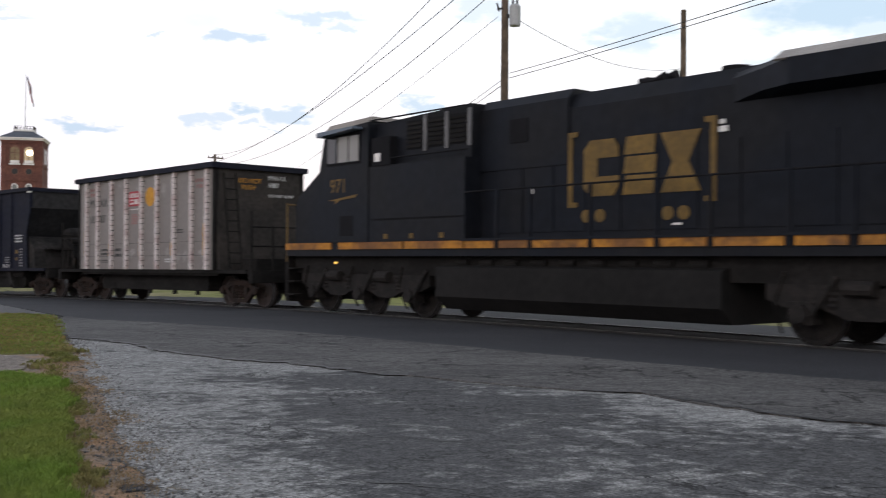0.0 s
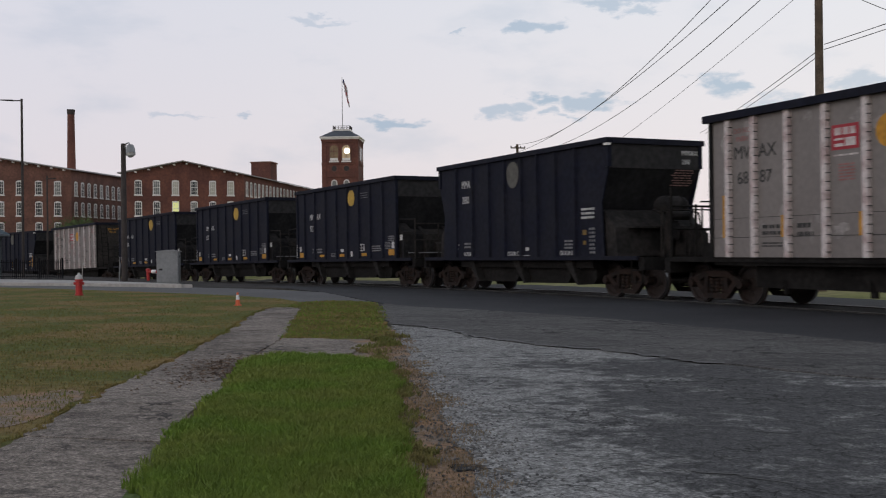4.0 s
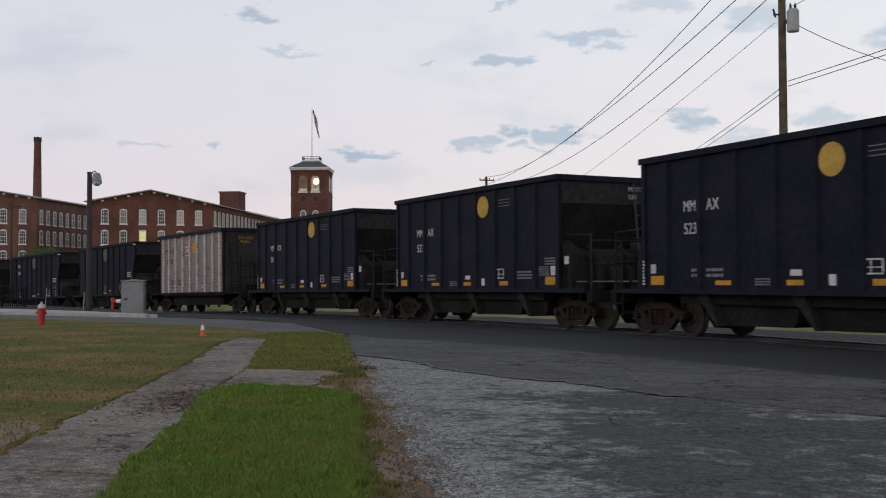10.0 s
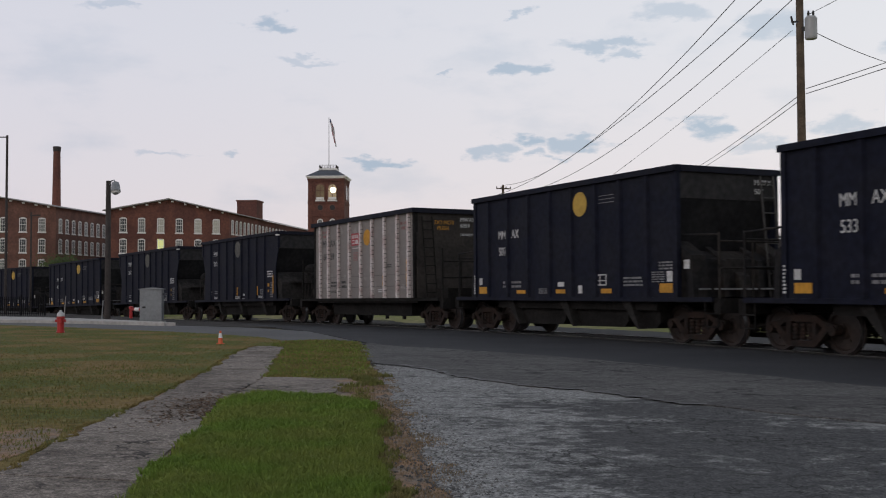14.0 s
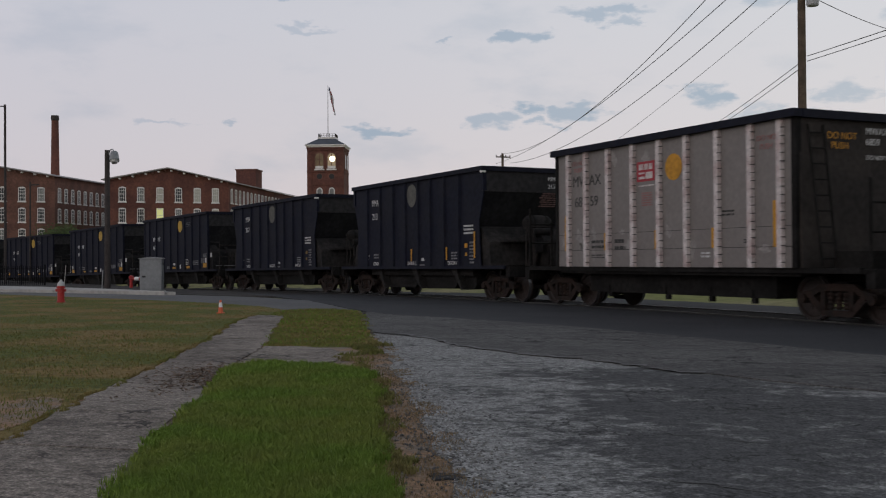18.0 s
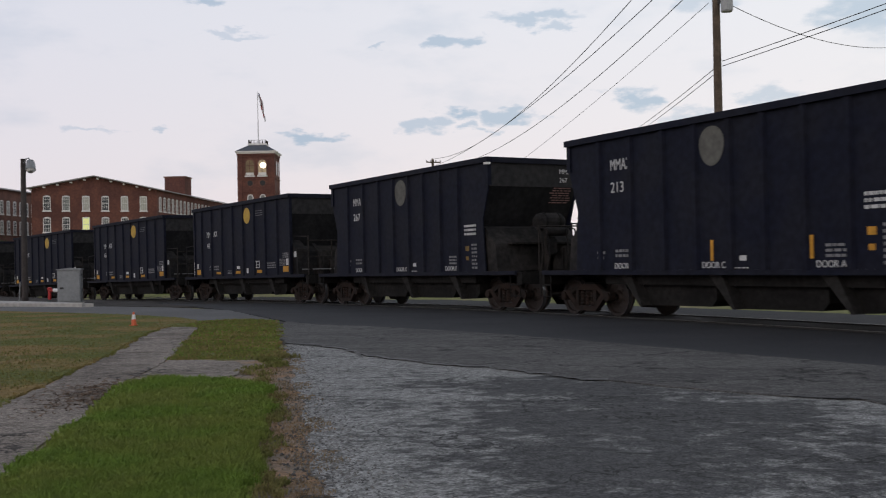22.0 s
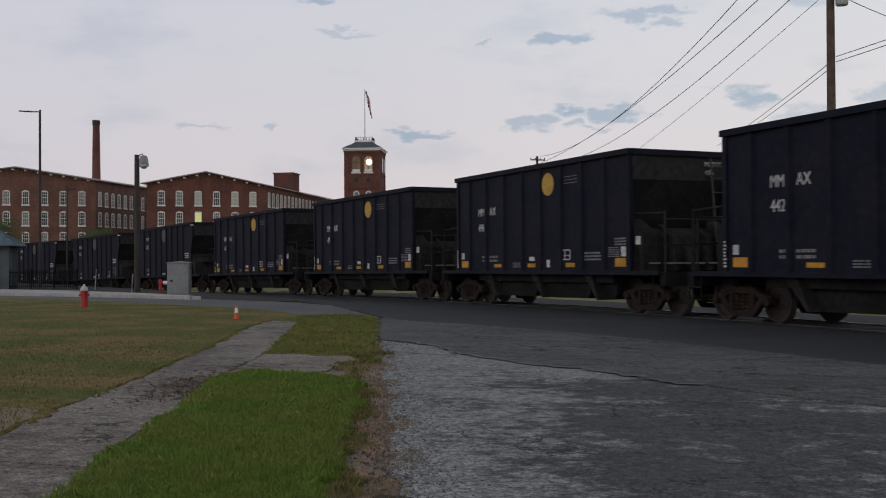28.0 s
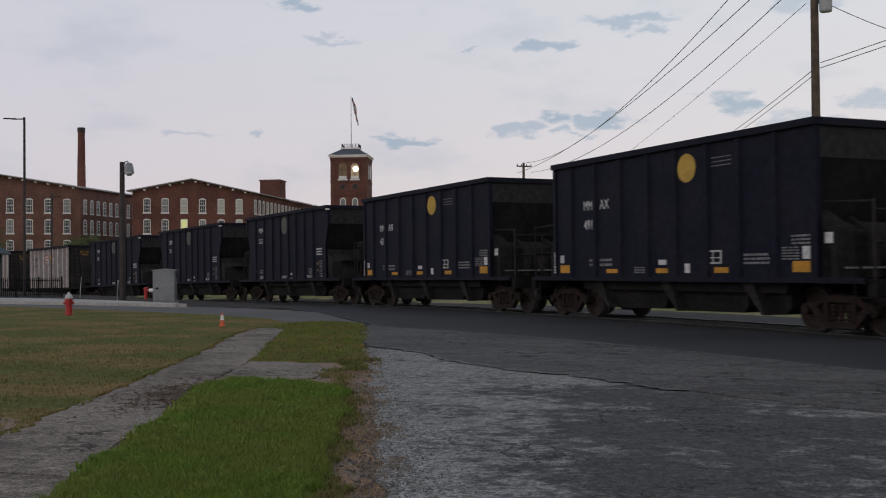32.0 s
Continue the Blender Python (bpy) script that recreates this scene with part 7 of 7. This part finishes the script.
    for x in (8.5, 8.85, 10.5, 10.86):
        P("mark_dot", tube(B(), (x, -1.012, 2.24), (x, -0.998, 2.24), 0.13, n=18), M_LOGO)
    P("white_tag", box(B(), 7.75, 7.9, y0, y1, 3.3, 3.42), M_TRIM)
    P("white_tag", box(B(), 11.62, 11.8, y0, y1, 3.62, 3.72), M_TRIM)
    P("white_tag", box(B(), 11.64, 11.74, y0, y1, 3.76, 3.84), M_TRIM)
    P("white_tag", box(B(), 10.62, 10.82, y0, y1, 2.02, 2.06), M_TRIM)
    P("white_tag", box(B(), 6.9, 7.0, y0, y1, 2.75, 2.85), M_TRIM)
    part("cab_number", letters("971", 0.5, X(0.08), -1.492, 3.05, M_LOGO), None, root)
    P("cab_wing", prism(B(), [(0.0, 2.86), (1.3, 2.98), (1.2, 2.9), (0.55, 2.86), (0.3, 2.76), (0.35, 2.84)], -1.5, -1.488), M_LOGO)
    P("cab_panel", box(B(), 0.55, 1.1, -1.5, -1.486, 1.95, 2.45), M_IRON)
    P("cab_plate", box(B(), -0.62, -0.42, -1.26, -1.246, 1.95, 2.15), M_GREYST)
    P("panel_line", box(B(), 1.9, 5.3, -1.49, -1.468, 2.32, 2.35), M_IRON)
    for x in (2.4, 3.4, 4.5):
        P("sill_tag", box(B(), x, x + 0.12, -1.485, -1.465, 1.86, 1.98), M_LOGO)
    P("ditch_light", tube(B(), (0.35, -1.46, 1.28), (0.35, -1.5, 1.28), 0.03, n=10), M_AMBER, "small amber marker light")
    # tank, pilot, trucks
    tank = prism(B(), [(-1.46, 0.55), (-1.46, 1.2), (-1.2, 1.25), (1.2, 1.25), (1.46, 1.2), (1.46, 0.55), (1.15, 0.27), (-1.15, 0.27)], 4.35, 12.0, "x")
    P("fuel_tank", tank, M_TANK)
    for k in range(9):
        P("pipe_section", tube(B(), (4.8 + 0.8 * k, -1.2, 1.3), (5.2 + 0.8 * k, -1.2, 1.3), 0.09, n=8), M_UNDER)
    for x in (-2.15, 18.2):
        P("pilot", box(B(), x - 0.08, x + 0.08, -1.4, 1.4, 0.25, 1.75), M_UNDER)
        hand = B()
        for y in (-1.4, 1.4):
            tube(hand, (x, y, 1.3), (x, y, 2.9), 0.025, n=6)
        tube(hand, (x, -1.4, 2.85), (x, -0.8, 2.85), 0.025, n=6)
        P("grab_iron", hand, M_LOGO)
        steps = B()
        for z in (0.4, 0.75, 1.1):
            box(steps, x + (0.1 if x < 0 else -0.5), x + (0.5 if x < 0 else -0.1), -1.5, -1.2, z, z + 0.04)
        P("step", steps, M_UNDER)
    coupler(root, X(-2.1), -1)
    coupler(root, X(18.2), 1)
    for xc in (1.05, 15.45):
        t = new("truck")
        t.parent = root
        t.matrix_basis = pose(X(xc), 0, 0)
        for s in (-1, 1):
            f = B()
            prism(f, [(-2.75, 0.75), (-2.75, 1.0), (-1.4, 1.0), (-1.0, 0.85), (-0.5, 1.05), (0.5, 1.05), (1.0, 0.85), (1.4, 1.0), (2.75, 1.0), (2.75, 0.75), (2.45, 0.62), (1.75, 0.62), (1.3, 0.45), (0.75, 0.45), (0.35, 0.6), (-0.35, 0.6), (-0.75, 0.45), (-1.3, 0.45), (-1.75, 0.62), (-2.45, 0.62)], s * 0.98, s * 1.2)
            part("side_frame", f, M_LOCOTRUCK, t)
            for k in (-2.08, 0, 2.08):
                j = B()
                box(j, k - 0.22, k + 0.22, s * 1.0, s * 1.26, 0.36, 0.72)
                tube(j, (k, s * 1.2, 0.53), (k, s * 1.34, 0.53), 0.15, n=12)
                part("axle_box", j, M_LOCOTRUCK, t)
            for k in (-1.55, -0.55, 0.55, 1.55):
                part("spring", lathe(B(), [(0.10 if ring % 2 else 0.075, 0.62 + 0.045 * ring) for ring in range(9)], 10, (k, s * 1.16, 0)), M_LOCOTRUCK, t)
            for k in (-2.08, 0, 2.08):
                part("shock_strut", tube(B(), (k + 0.2, s * 1.3, 0.5), (k + 0.62, s * 1.24, 1.12), 0.045, n=8), M_LOCOTRUCK, t)
                part("sand_pipe", pipe(B(), [(k - 0.3, s * 1.25, 1.2), (k - 0.52, s * 1.2, 0.7), (k - 0.6, s * 0.85, 0.18)], 0.025), M_LOCOTRUCK, t)
            for k in (-1.05, 1.05):
                part("brake_cylinder", tube(B(), (k - 0.25, s * 1.28, 0.95), (k + 0.25, s * 1.28, 0.95), 0.13, n=10), M_LOCOTRUCK, t)
        for k in (-2.08, 0, 2.08):
            w = wheelset(t, 0.533)
            w.matrix_basis = pose(k, 0, 0.533)
        part("bolster", box(B(), -1.6, 1.6, -0.95, 0.95, 0.7, 1.3), M_LOCOTRUCK, t)
    return root


LOCO = locomotive()

# metres that the train has rolled since it passed a fixed mark, second by second
ROLLED = [-15.04, -10.55, -6.07, -1.65, 2.77, 7.23, 11.7, 16.15, 20.49, 24.84, 29.26, 33.79, 38.2, 42.63, 47.12, 51.65, 56.18, 60.69, 65.25, 69.79, 74.34, 78.99, 83.69, 88.38, 93.22, 98.05, 102.99, 107.96, 113.03, 118.14, 123.24, 128.42, 133.71]
CAR_AT = [2.73, 16.47, 30.06, 43.78, 57.32, 71.07, 84.85, 98.55, 112.23, 126.01, 139.68, 153.54, 167.27, 181.07, 194.77, 208.47, 222.17]
LOCO_AT = -15.62


def rolled(t):
    return float(np.interp(t, range(33), ROLLED))


def on_rails(s):
    """Pose of a vehicle whose middle is s metres up the line."""
    x, y, z, h = rail_at(s)
    z0, z1 = rail_at(s - 4)[2], rail_at(s + 4)[2]
    return pose(x, y, z, 0, -math.degrees(math.atan2(z0 - z1, 8)), math.degrees(h) - 90)


def motions():
    seconds = [float(t) for t in range(33)]
    for k, car in enumerate(CARS):
        walk(car, [(t, on_rails(CAR_AT[k] - rolled(t))) for t in seconds])
    walk(LOCO, [(t, on_rails(LOCO_AT - rolled(t))) for t in seconds])
    spin = [k / 10 for k in range(321)]
    for thing in (*CARS, LOCO):
        for t in thing.children:
            if not t.name.startswith("truck"):
                continue
            for w in t.children:
                if w.name.startswith("wheelset"):
                    x, _, r = w.location
                    walk(w, [(k, pose(x, 0, r, 0, math.degrees((rolled(k) - ROLLED[0]) / r), 0)) for k in spin])


motions()
